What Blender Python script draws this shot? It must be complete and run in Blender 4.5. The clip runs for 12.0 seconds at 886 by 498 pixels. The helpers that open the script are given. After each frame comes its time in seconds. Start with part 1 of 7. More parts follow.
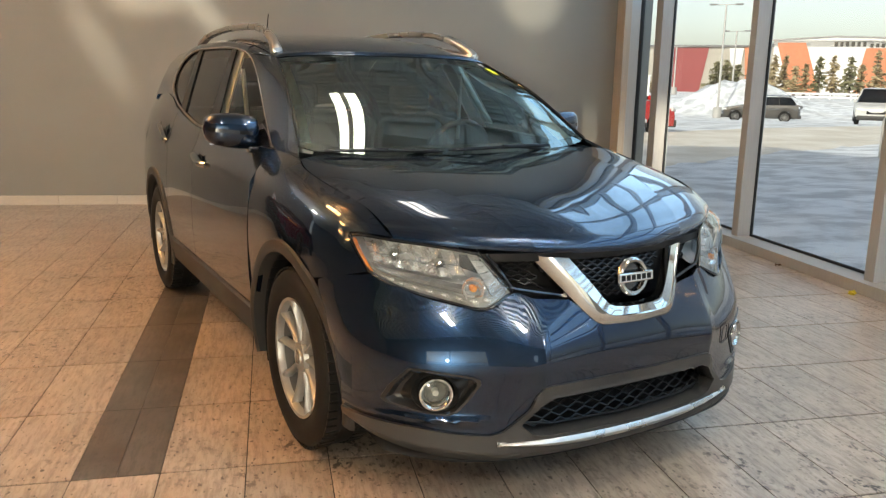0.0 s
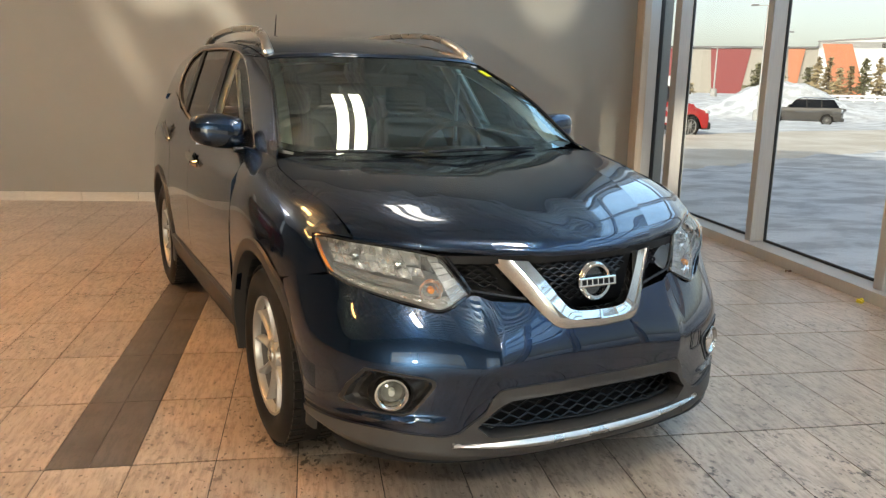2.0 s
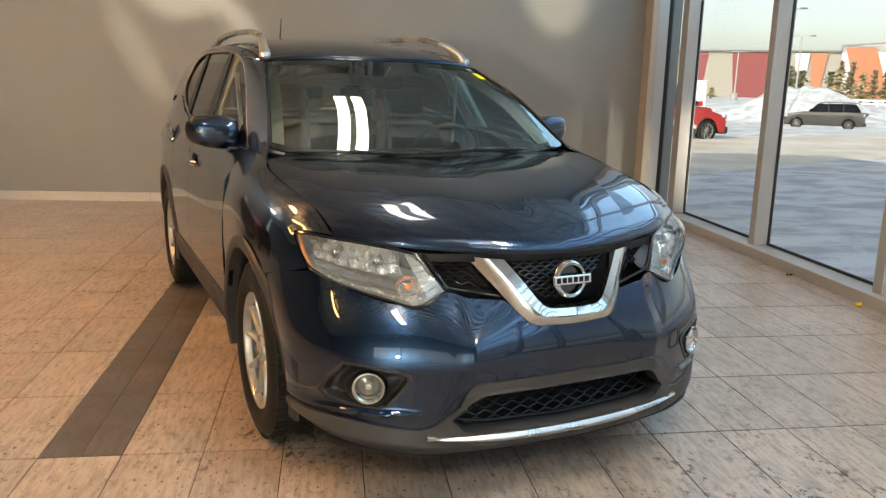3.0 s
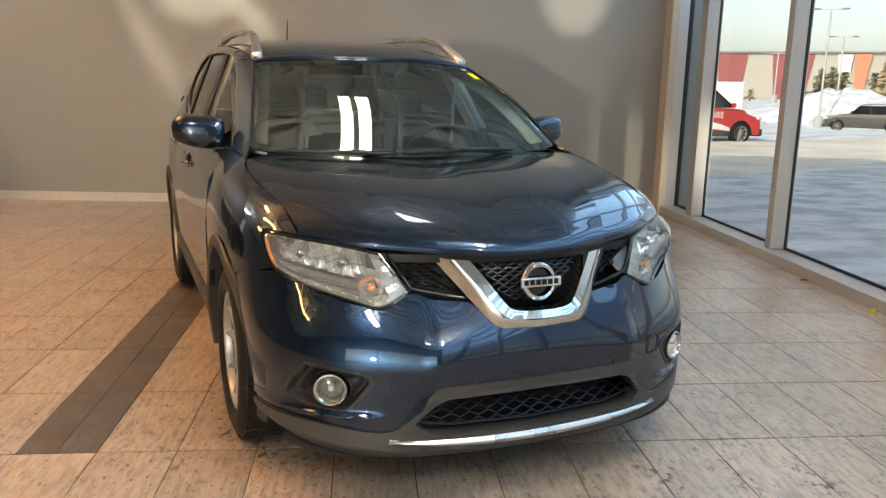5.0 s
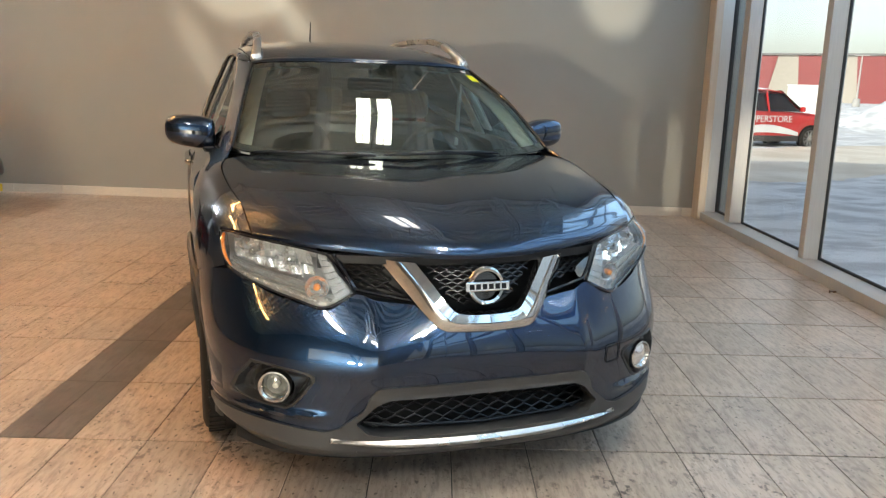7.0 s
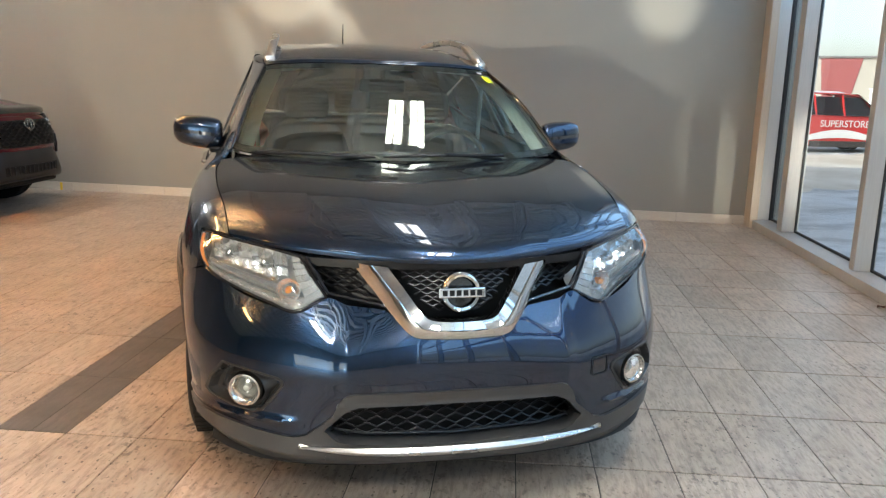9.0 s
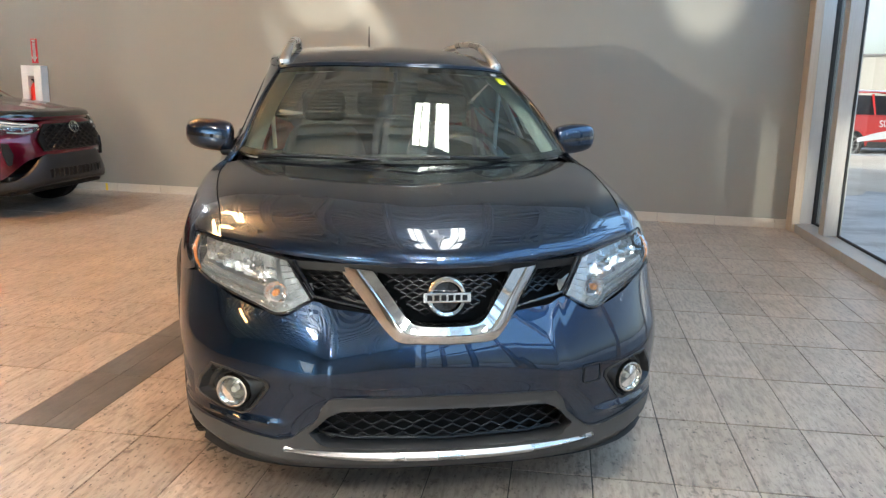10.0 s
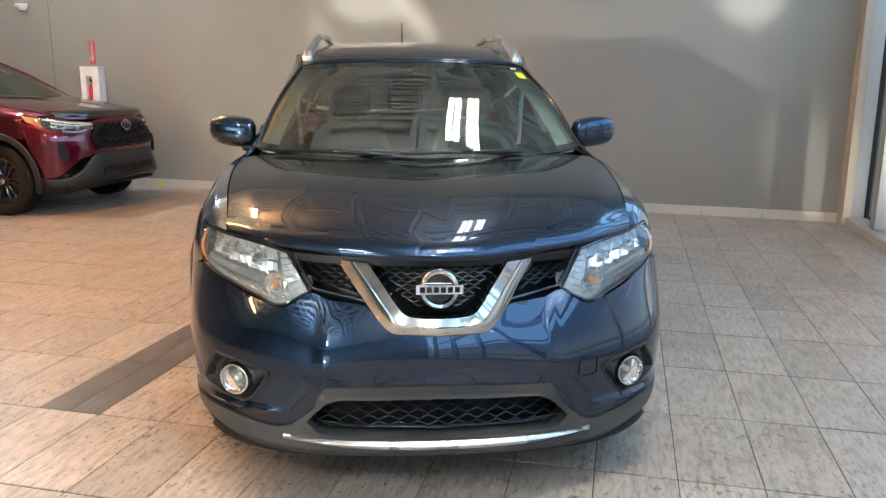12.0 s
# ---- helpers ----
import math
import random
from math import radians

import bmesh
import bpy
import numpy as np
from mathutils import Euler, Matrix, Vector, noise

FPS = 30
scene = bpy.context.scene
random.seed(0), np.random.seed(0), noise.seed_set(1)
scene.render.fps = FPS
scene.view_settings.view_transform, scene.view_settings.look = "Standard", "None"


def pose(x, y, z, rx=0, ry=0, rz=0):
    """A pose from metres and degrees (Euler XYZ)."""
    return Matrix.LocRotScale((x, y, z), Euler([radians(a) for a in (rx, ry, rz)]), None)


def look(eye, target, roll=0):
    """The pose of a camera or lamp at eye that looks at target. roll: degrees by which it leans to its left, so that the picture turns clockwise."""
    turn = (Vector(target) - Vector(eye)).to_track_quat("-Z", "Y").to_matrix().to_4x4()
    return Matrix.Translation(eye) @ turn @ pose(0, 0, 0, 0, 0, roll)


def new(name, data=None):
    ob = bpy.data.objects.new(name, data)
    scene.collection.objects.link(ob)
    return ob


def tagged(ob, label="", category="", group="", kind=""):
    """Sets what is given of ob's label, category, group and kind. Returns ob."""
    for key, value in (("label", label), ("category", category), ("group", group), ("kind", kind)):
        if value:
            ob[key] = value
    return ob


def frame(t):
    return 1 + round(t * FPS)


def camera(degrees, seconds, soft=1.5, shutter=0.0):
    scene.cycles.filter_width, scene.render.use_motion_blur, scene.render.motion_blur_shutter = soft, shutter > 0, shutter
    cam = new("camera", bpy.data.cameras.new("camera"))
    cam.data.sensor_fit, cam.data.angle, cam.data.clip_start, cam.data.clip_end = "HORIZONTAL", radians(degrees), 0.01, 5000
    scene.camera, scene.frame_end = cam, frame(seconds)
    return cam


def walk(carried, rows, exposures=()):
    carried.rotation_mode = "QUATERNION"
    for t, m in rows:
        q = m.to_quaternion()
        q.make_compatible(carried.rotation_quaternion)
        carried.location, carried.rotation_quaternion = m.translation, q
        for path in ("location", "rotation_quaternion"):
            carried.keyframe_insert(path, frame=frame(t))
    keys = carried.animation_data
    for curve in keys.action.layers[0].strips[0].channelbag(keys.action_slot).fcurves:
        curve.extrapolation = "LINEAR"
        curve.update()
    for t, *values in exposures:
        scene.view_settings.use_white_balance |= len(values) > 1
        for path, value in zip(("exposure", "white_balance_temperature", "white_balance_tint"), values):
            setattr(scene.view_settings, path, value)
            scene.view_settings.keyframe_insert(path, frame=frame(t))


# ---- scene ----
cam = camera(58.57, 12.0, soft=1.3)
# seconds, eye x y z, turn about x y z
PATH = [
    (0.0, -1.1759, -2.3801, 1.4066, 77.840, -0.959, -12.171),
    (0.5, -1.0935, -2.3760, 1.4045, 77.878, -1.024, -11.477),
    (1.0, -1.0179, -2.3619, 1.4107, 77.812, -1.052, -10.749),
    (1.5, -0.9938, -2.3928, 1.4178, 77.735, -1.134, -10.113),
    (2.0, -0.9329, -2.4403, 1.4199, 77.793, -1.247, -9.392),
    (2.5, -0.8700, -2.4946, 1.4225, 77.896, -1.347, -8.702),
    (3.0, -0.8059, -2.5274, 1.4191, 77.998, -1.386, -7.939),
    (5.0, -0.5705, -2.5171, 1.4100, 78.129, -1.265, -5.331),
    (5.5, -0.4753, -2.4908, 1.4160, 78.083, -1.217, -4.351),
    (6.0, -0.4259, -2.4908, 1.4236, 78.114, -1.315, -3.069),
    (6.5, -0.3017, -2.5188, 1.4314, 78.067, -1.467, -1.646),
    (7.0, -0.1703, -2.5382, 1.4247, 78.090, -1.553, -0.206),
    (9.0, 0.1328, -2.4501, 1.4198, 78.223, -1.571, 4.879),
    (9.5, 0.2029, -2.4296, 1.4261, 78.253, -1.465, 6.700),
    (10.0, 0.3393, -2.4016, 1.4313, 78.195, -1.265, 8.650),
    (10.5, 0.4718, -2.3943, 1.4325, 78.121, -1.015, 10.423),
    (11.0, 0.5458, -2.3828, 1.4319, 78.003, -0.783, 11.791),
    (11.5, 0.5641, -2.3886, 1.4327, 77.868, -0.541, 12.548),
    (12.0, 0.5556, -2.3948, 1.4349, 77.753, -0.413, 12.905),
]
walk(cam, [(t, pose(*p)) for t, *p in PATH], exposures=[(0.0, -0.17, 6850, 7), (6.5, -0.01, 6650, 7), (12.0, 0.25, 5900, 6)])

# ---- daylight: the sun stands behind the building, the lot in front of the glass lies in its shade ----
SUN_ELEV, SUN_AZ = 30.0, 227.0          # degrees; azimuth clockwise from +y
world = bpy.data.worlds.new("winter_sky")
scene.world = world
world.use_nodes = True
wn = world.node_tree.nodes
sky = wn.new("ShaderNodeTexSky")
sky.sky_type, sky.sun_disc = "NISHITA", False
sky.sun_elevation, sky.sun_rotation = radians(SUN_ELEV), radians(SUN_AZ)
sky.air_density, sky.dust_density, sky.ozone_density = 1.0, 2.2, 1.0
hz = wn.new("ShaderNodeHueSaturation")       # thin winter haze
hz.inputs["Saturation"].default_value, hz.inputs["Value"].default_value = 0.55, 1.12
world.node_tree.links.new(sky.outputs[0], hz.inputs["Color"])
world.node_tree.links.new(hz.outputs[0], wn["Background"].inputs[0])
wn["Background"].inputs[1].default_value = 0.235

sun = new("sun", bpy.data.lights.new("sun", "SUN"))
sun.data.energy, sun.data.angle, sun.data.color = 4.2, radians(0.5), (1.0, 0.93, 0.82)
sa, se = radians(SUN_AZ), radians(SUN_ELEV)
sun.matrix_world = look((0, 0, 30), (-math.sin(sa) * math.cos(se), -math.cos(sa) * math.cos(se), 30 - math.sin(se)))


# ---- small mesh kit ----
def part(name, bm, material, parent=None, label="", smooth=False, m=None):
    """One mesh object from a bmesh, under a thing or a part."""
    me = bpy.data.meshes.new(name)
    bm.normal_update()
    bm.to_mesh(me)
    bm.free()
    me.materials.append(material)
    if smooth:
        me.shade_smooth()
        me.set_sharp_from_angle(angle=radians(40))
    ob = new(name, me)
    if parent is not None:
        ob.parent = parent
    if m is not None:
        ob.matrix_basis = m
    return tagged(ob, label)


def thing(name, m=None, label="", category="", group="", kind=""):
    ob = new(name)
    if m is not None:
        ob.matrix_basis = m
    return tagged(ob, label, category, group, kind)


def box(x0, x1, y0, y1, z0, z1, bevel=0.0, bm=None, segments=2):
    """A box, its edges rounded, added to bm or new."""
    tmp = bmesh.new()
    bmesh.ops.create_cube(tmp, size=1)
    bmesh.ops.scale(tmp, vec=(x1 - x0, y1 - y0, z1 - z0), verts=tmp.verts)
    bmesh.ops.translate(tmp, vec=((x0 + x1) / 2, (y0 + y1) / 2, (z0 + z1) / 2), verts=tmp.verts)
    if bevel:
        bmesh.ops.bevel(tmp, geom=tmp.edges, offset=bevel, segments=segments, profile=0.5, affect="EDGES")
    return merge(tmp, bm)


def merge(tmp, bm=None, m=None):
    if m is not None:
        bmesh.ops.transform(tmp, matrix=m, verts=tmp.verts)
    if bm is None:
        return tmp
    me = bpy.data.meshes.new("tmp")
    tmp.to_mesh(me)
    tmp.free()
    bm.from_mesh(me)
    bpy.data.meshes.remove(me)
    return bm


def tube(points, radius, sides=8, bm=None, cap=True, closed=False):
    """A round bar along points; radius is a number or one for each point."""
    out = bm if bm is not None else bmesh.new()
    pts = [Vector(p) for p in points]
    n = len(pts)
    rings = []
    for i, p in enumerate(pts):
        a = pts[i - 1] if (i or closed) else p
        b = pts[(i + 1) % n] if (i < n - 1 or closed) else p
        d = (b - a).normalized()
        up = Vector((0, 0, 1)) if abs(d.z) < 0.95 else Vector((0, 1, 0))
        u = d.cross(up).normalized()
        v = u.cross(d)
        r = radius[i] if isinstance(radius, (list, tuple)) else radius
        rings.append([out.verts.new(p + (u * math.cos(k) + v * math.sin(k)) * r) for k in [2 * math.pi * j / sides for j in range(sides)]])
    for i in range(n if closed else n - 1):
        A, B = rings[i], rings[(i + 1) % n]
        for j in range(sides):
            out.faces.new((A[j], A[(j + 1) % sides], B[(j + 1) % sides], B[j]))
    if cap and not closed:
        out.faces.new(rings[0][::-1])
        out.faces.new(rings[-1])
    return out


def lathe(profile, steps=32, bm=None, axis="x"):
    """Turns (along, radius) pairs about an axis."""
    out = bm if bm is not None else bmesh.new()
    rings = []
    for a, r in profile:
        ring = []
        for j in range(steps):
            k = 2 * math.pi * j / steps
            c, s = r * math.cos(k), r * math.sin(k)
            ring.append(out.verts.new({"x": (a, c, s), "y": (c, a, s), "z": (c, s, a)}[axis]))
        rings.append(ring)
    for A, B in zip(rings, rings[1:]):
        for j in range(steps):
            out.faces.new((A[j], A[(j + 1) % steps], B[(j + 1) % steps], B[j]))
    return out


def spline(pts, n):
    """n + 1 points on a smooth line through pts."""
    p = np.array(pts, float)
    p = np.vstack([2 * p[0] - p[1], p, 2 * p[-1] - p[-2]])
    out = []
    m = len(p) - 3
    for t in np.linspace(0, m, n + 1):
        i = min(int(t), m - 1)
        f = t - i
        a, b, c, d = p[i], p[i + 1], p[i + 2], p[i + 3]
        out.append(0.5 * (2 * b + (c - a) * f + (2 * a - 5 * b + 4 * c - d) * f * f + (3 * b - a - 3 * c + d) * f ** 3))
    return np.array(out)


# ---- materials ----
def nodes(name):
    m = bpy.data.materials.new(name)
    m.use_nodes = True
    t = m.node_tree
    return m, t.nodes, t.links, t.nodes["Principled BSDF"]


def coords(nd, lk, scale=(1, 1, 1), kind="Object"):
    tc = nd.new("ShaderNodeTexCoord")
    mp = nd.new("ShaderNodeMapping")
    mp.inputs["Scale"].default_value = scale
    lk.new(tc.outputs[kind], mp.inputs[0])
    return mp.outputs[0]


def noise_of(nd, lk, vec, scale, detail=4, rough=0.6):
    n = nd.new("ShaderNodeTexNoise")
    n.inputs["Scale"].default_value, n.inputs["Detail"].default_value, n.inputs["Roughness"].default_value = scale, detail, rough
    lk.new(vec, n.inputs["Vector"])
    return n.outputs["Fac"]


def ramp(nd, lk, fac, stops):
    r = nd.new("ShaderNodeValToRGB")
    while len(r.color_ramp.elements) < len(stops):
        r.color_ramp.elements.new(0.5)
    for e, (p, c) in zip(r.color_ramp.elements, stops):
        e.position, e.color = p, (*c, 1) if len(c) == 3 else c
    lk.new(fac, r.inputs[0])
    return r.outputs["Color"]


def mixed(nd, lk, fac, a, b, blend="MIX"):
    m = nd.new("ShaderNodeMix")
    m.data_type, m.blend_type = "RGBA", blend
    for sock, v in ((m.inputs[0], fac), (m.inputs[6], a), (m.inputs[7], b)):
        if hasattr(v, "is_linked"):
            lk.new(v, sock)
        else:
            sock.default_value = v if isinstance(v, float) else (*v, 1)
    return m.outputs[2]


def bumped(nd, lk, bsdf, height, strength, distance=0.01):
    b = nd.new("ShaderNodeBump")
    b.inputs["Strength"].default_value, b.inputs["Distance"].default_value = strength, distance
    lk.new(height, b.inputs["Height"])
    lk.new(b.outputs[0], bsdf.inputs["Normal"])


def surf(name, a, b=None, scale=3.0, fine=60.0, rough=0.6, metal=0.0, bump=0.1, coat=0.0, stretch=(1, 1, 1), rough_vary=0.1, depth=0.002, spec=0.5):
    """A plain surface: two tones at two scales, uneven gloss, fine relief."""
    m, nd, lk, bs = nodes(name)
    b = b or tuple(c * 0.85 for c in a)
    v = coords(nd, lk, stretch)
    big, small = noise_of(nd, lk, v, scale), noise_of(nd, lk, v, fine)
    col = mixed(nd, lk, ramp(nd, lk, big, [(0.3, (0, 0, 0)), (0.7, (1, 1, 1))]), a, b)
    col = mixed(nd, lk, 0.12, col, ramp(nd, lk, small, [(0.25, tuple(c * 0.5 for c in a)), (0.75, tuple(min(1, c * 1.5) for c in a))]))
    lk.new(col, bs.inputs["Base Color"])
    mr = nd.new("ShaderNodeMapRange")
    mr.inputs[3].default_value, mr.inputs[4].default_value = max(0.02, rough - rough_vary), min(1, rough + rough_vary)
    lk.new(big, mr.inputs[0])
    lk.new(mr.outputs[0], bs.inputs["Roughness"])
    bs.inputs["Metallic"].default_value = metal
    bs.inputs["Coat Weight"].default_value = coat
    bs.inputs["Coat Roughness"].default_value = 0.03
    bs.inputs["Specular IOR Level"].default_value = spec
    if bump:
        bumped(nd, lk, bs, small, bump, depth)
    return m


def glow(name, colour, strength):
    m, nd, lk, bs = nodes(name)
    bs.inputs["Base Color"].default_value = (*colour, 1)
    bs.inputs["Emission Color"].default_value = (*colour, 1)
    bs.inputs["Emission Strength"].default_value = strength
    return m


def clear(name, colour=(1, 1, 1), rough=0.0, ior=1.45, share=(1.0, 1.0, 1.0), haze=0.0):
    """Thin glass: mirror by Fresnel, the rest straight through, some of it scattered by an aged face."""
    m, nd, lk, bs = nodes(name)
    nd.remove(bs)
    fr = nd.new("ShaderNodeFresnel")
    fr.inputs["IOR"].default_value = ior
    tr, gl, mx = nd.new("ShaderNodeBsdfTransparent"), nd.new("ShaderNodeBsdfGlossy"), nd.new("ShaderNodeMixShader")
    tr.inputs[0].default_value = (*colour, 1)
    gl.inputs["Roughness"].default_value = rough
    gl.inputs["Color"].default_value = (*share, 1)
    lk.new(fr.outputs[0], mx.inputs[0])
    through_part = tr.outputs[0]
    if haze:
        df, hm = nd.new("ShaderNodeBsdfDiffuse"), nd.new("ShaderNodeMixShader")
        df.inputs[0].default_value, hm.inputs[0].default_value = (0.82, 0.83, 0.82, 1), haze
        lk.new(tr.outputs[0], hm.inputs[1])
        lk.new(df.outputs[0], hm.inputs[2])
        through_part = hm.outputs[0]
    lk.new(through_part, mx.inputs[1])
    lk.new(gl.outputs[0], mx.inputs[2])
    lk.new(mx.outputs[0], nd["Material Output"].inputs[0])
    return m


WALL_GREY = surf("grey_wall_paint", (0.225, 0.218, 0.196), (0.208, 0.202, 0.182), 0.7, 90, 0.55, bump=0.15, depth=0.001)
ALU = surf("brushed_aluminium", (0.46, 0.45, 0.43), (0.42, 0.41, 0.39), 2, 120, 0.45, 0.35, 0.05, stretch=(1, 1, 0.05))
OAK = surf("pale_wood_trim", (0.50, 0.42, 0.33), (0.42, 0.35, 0.27), 6, 70, 0.5, bump=0.1, stretch=(1, 1, 0.06))
GASKET = surf("black_rubber_gasket", (0.012, 0.012, 0.012), rough=0.6, bump=0.05)
WHITE_PAINT = surf("white_paint", (0.78, 0.78, 0.76), rough=0.4, bump=0.04)
DECK = surf("painted_steel_deck", (0.80, 0.78, 0.72), (0.72, 0.70, 0.65), 1.5, 40, 0.5, 0.1, 0.05)
STEEL_DARK = surf("painted_truss_steel", (0.16, 0.16, 0.16), rough=0.5, bump=0.05)
PANE = clear("window_glass", (0.82, 0.85, 0.84))
SNOW = surf("snow", (0.82, 0.85, 0.90), (0.72, 0.76, 0.83), 0.4, 9, 0.7, bump=0.8, depth=0.05)

# ---- the room: x runs along the back wall, y towards it ----
GLASS_X, BACK_Y, LEFT_X, NEAR_Y, TOP = 2.86, 6.366, -14.0, -9.0, 5.2
WALL_TURN = 4.0
floor_bed = part("floor", box(LEFT_X - 0.3, GLASS_X + 0.12, NEAR_Y - 0.3, BACK_Y + 1.5, -0.25, -0.004), surf("grey_grout", (0.035, 0.030, 0.026), (0.06, 0.052, 0.045), 4, 80, 0.8))
tagged(floor_bed, "large-format stone tile floor with dark wet patches", "floor", kind="structure")
back = part("wall_back", box(LEFT_X - 0.6, 0.0, 0.0, 0.25, -0.2, TOP), WALL_GREY, m=pose(2.76, BACK_Y, 0, 0, 0, -WALL_TURN))
tagged(back, "smooth grey painted showroom wall with soft light patches", "wall", kind="structure")
near = box(LEFT_X, -5.4, NEAR_Y - 0.3, NEAR_Y, -0.2, TOP)
box(-0.6, GLASS_X + 0.2, NEAR_Y - 0.3, NEAR_Y, -0.2, TOP, bm=near)
box(-5.4, -0.6, NEAR_Y - 0.3, NEAR_Y, 2.7, TOP, bm=near)
for nm, b in (("wall_left", box(LEFT_X - 0.3, LEFT_X, NEAR_Y - 0.3, BACK_Y + 1.5, -0.2, TOP)), ("wall_near", near)):
    tagged(part(nm, b, WALL_GREY), "plain grey painted showroom wall", "wall", kind="structure")
# the roof steel runs aslant to the walls
ROOF_TURN = 12.0
deck = bmesh.new()
for i in range(-62, 62):
    box(-19, 13, i * 0.22, i * 0.22 + 0.10, TOP - 0.16, TOP + 0.03, bm=deck)
bmesh.ops.transform(deck, matrix=pose(-5.5, -1.0, 0, 0, 0, ROOF_TURN), verts=deck.verts)
for at, out in (((LEFT_X, 0, 0), (-1, 0, 0)), ((GLASS_X + 0.1, 0, 0), (1, 0, 0)), ((0, NEAR_Y, 0), (0, -1, 0)), ((0, BACK_Y + 1.5, 0), (0, 1, 0))):
    bmesh.ops.bisect_plane(deck, geom=deck.verts[:] + deck.edges[:] + deck.faces[:], plane_co=at, plane_no=out, clear_outer=True)
box(LEFT_X - 0.3, GLASS_X + 0.4, NEAR_Y - 0.3, BACK_Y + 1.5, TOP + 0.02, TOP + 0.9, bm=deck)
tagged(part("ceiling", deck, DECK), "ribbed grey steel deck ceiling", "ceiling", kind="structure")


# window wall of aluminium posts with panes between
def pane_sheet(a, b, root):
    g = bmesh.new()
    g.faces.new([g.verts.new(p) for p in ((2.975, a - 0.01, 0.08), (2.975, a - 0.01, TOP - 0.11), (2.975, b + 0.01, TOP - 0.11), (2.975, b + 0.01, 0.08))])
    part("pane", g, PANE, root).visible_shadow = False


def window_wall():
    top = TOP
    posts = [5.545] + [3.825 - 1.65 * i for i in range(8)]
    root = thing("window_1", label="floor to ceiling aluminium framed shop window wall", category="window", kind="structure")
    part("window_sill", box(2.77, 3.02, NEAR_Y, 6.43, 0.0, 0.085, 0.004), ALU, root)
    part("window_head", box(2.77, 3.02, NEAR_Y, 6.43, top - 0.12, top + 0.05, 0.004), ALU, root)
    for y in posts:
        w = 0.072 if y > 5 else 0.046
        part("window_post", box(2.84, 3.0, y - w, y + w, 0.085, top - 0.12, 0.005), ALU, root)
    part("end_post", box(2.822, 2.945, 6.20, 6.43, 0.085, top - 0.12, 0.005), ALU, root)
    part("end_gasket", box(2.946, 2.988, 6.195, 6.43, 0.085, top - 0.12), GASKET, root)
    spans = [(5.617, 6.20), (3.871, 5.473)] + [(b + 0.046, a - 0.046) for a, b in zip(posts[1:], posts[2:])]
    for a, b in spans:
        pane_sheet(a, b, root)
        g = bmesh.new()
        for yy in (a, b):
            box(2.964, 2.986, yy - 0.010, yy + 0.010, 0.085, top - 0.12, 0.003, g)
        box(2.964, 2.986, a, b, 0.083, 0.105, 0.003, g)
        part("gasket", g, GASKET, root)
        if b - a > 0.6:
            for z in (2.42, 3.35, 4.28):
                part("transom", box(2.85, 2.99, a, b, z, z + 0.07, 0.004), ALU, root)


window_wall()


# out of view; an assumed opening that lets the wall-patch spots in
def near_doors():
    root = thing("window_2", label="aluminium framed glass front behind the showroom floor, assumed and out of view", category="window", kind="structure")
    part("window_sill", box(-5.4, -0.6, NEAR_Y - 0.2, NEAR_Y - 0.05, 0.0, 0.12, 0.004), ALU, root)
    part("window_head", box(-5.4, -0.6, NEAR_Y - 0.2, NEAR_Y - 0.05, 2.6, 2.7, 0.004), ALU, root)
    for k in range(3):
        x = -5.4 + 2.4 * k
        part("window_post", box(x - 0.05, x + 0.05, NEAR_Y - 0.2, NEAR_Y - 0.05, 0.12, 2.6, 0.004), ALU, root)
        if k < 2:
            g = bmesh.new()
            g.faces.new([g.verts.new(p) for p in ((x + 0.04, NEAR_Y - 0.12, 0.11), (x + 2.36, NEAR_Y - 0.12, 0.11), (x + 2.36, NEAR_Y - 0.12, 2.61), (x + 0.04, NEAR_Y - 0.12, 2.61))])
            part("pane", g, PANE, root).visible_shadow = False


near_doors()
part("wall_corner", box(2.776, 3.2, 6.435, 6.75, -0.2, TOP), WALL_GREY)
tagged(bpy.data.objects["wall_corner"], "grey wall return beside the window", "wall", kind="structure")
tagged(part("trim", box(2.737, 2.820, 6.165, 6.43, 0.0, TOP, 0.006), OAK), "pale wood corner trim between wall and window", "trim", kind="structure")

# ---- the dark blue suv: x to its left side, y from the badge to the tail, z up ----
def car_paint(name, deep, flake, rough=0.28, metal=0.2):
    m, nd, lk, bs = nodes(name)
    v = coords(nd, lk)
    sp = noise_of(nd, lk, v, 900, 2)
    dust = noise_of(nd, lk, v, 5, 5)
    col = mixed(nd, lk, ramp(nd, lk, sp, [(0.35, (0, 0, 0)), (0.7, (1, 1, 1))]), deep, flake)
    lk.new(col, bs.inputs["Base Color"])
    bs.inputs["Metallic"].default_value, bs.inputs["Roughness"].default_value = metal, rough
    bs.inputs["Specular IOR Level"].default_value = 0.15
    bs.inputs["Coat Weight"].default_value, bs.inputs["Coat IOR"].default_value = 1.0, 1.56
    lk.new(ramp(nd, lk, dust, [(0.35, (0.0, 0.0, 0.0)), (0.80, (0.014, 0.014, 0.014))]), bs.inputs["Coat Roughness"])
    return m


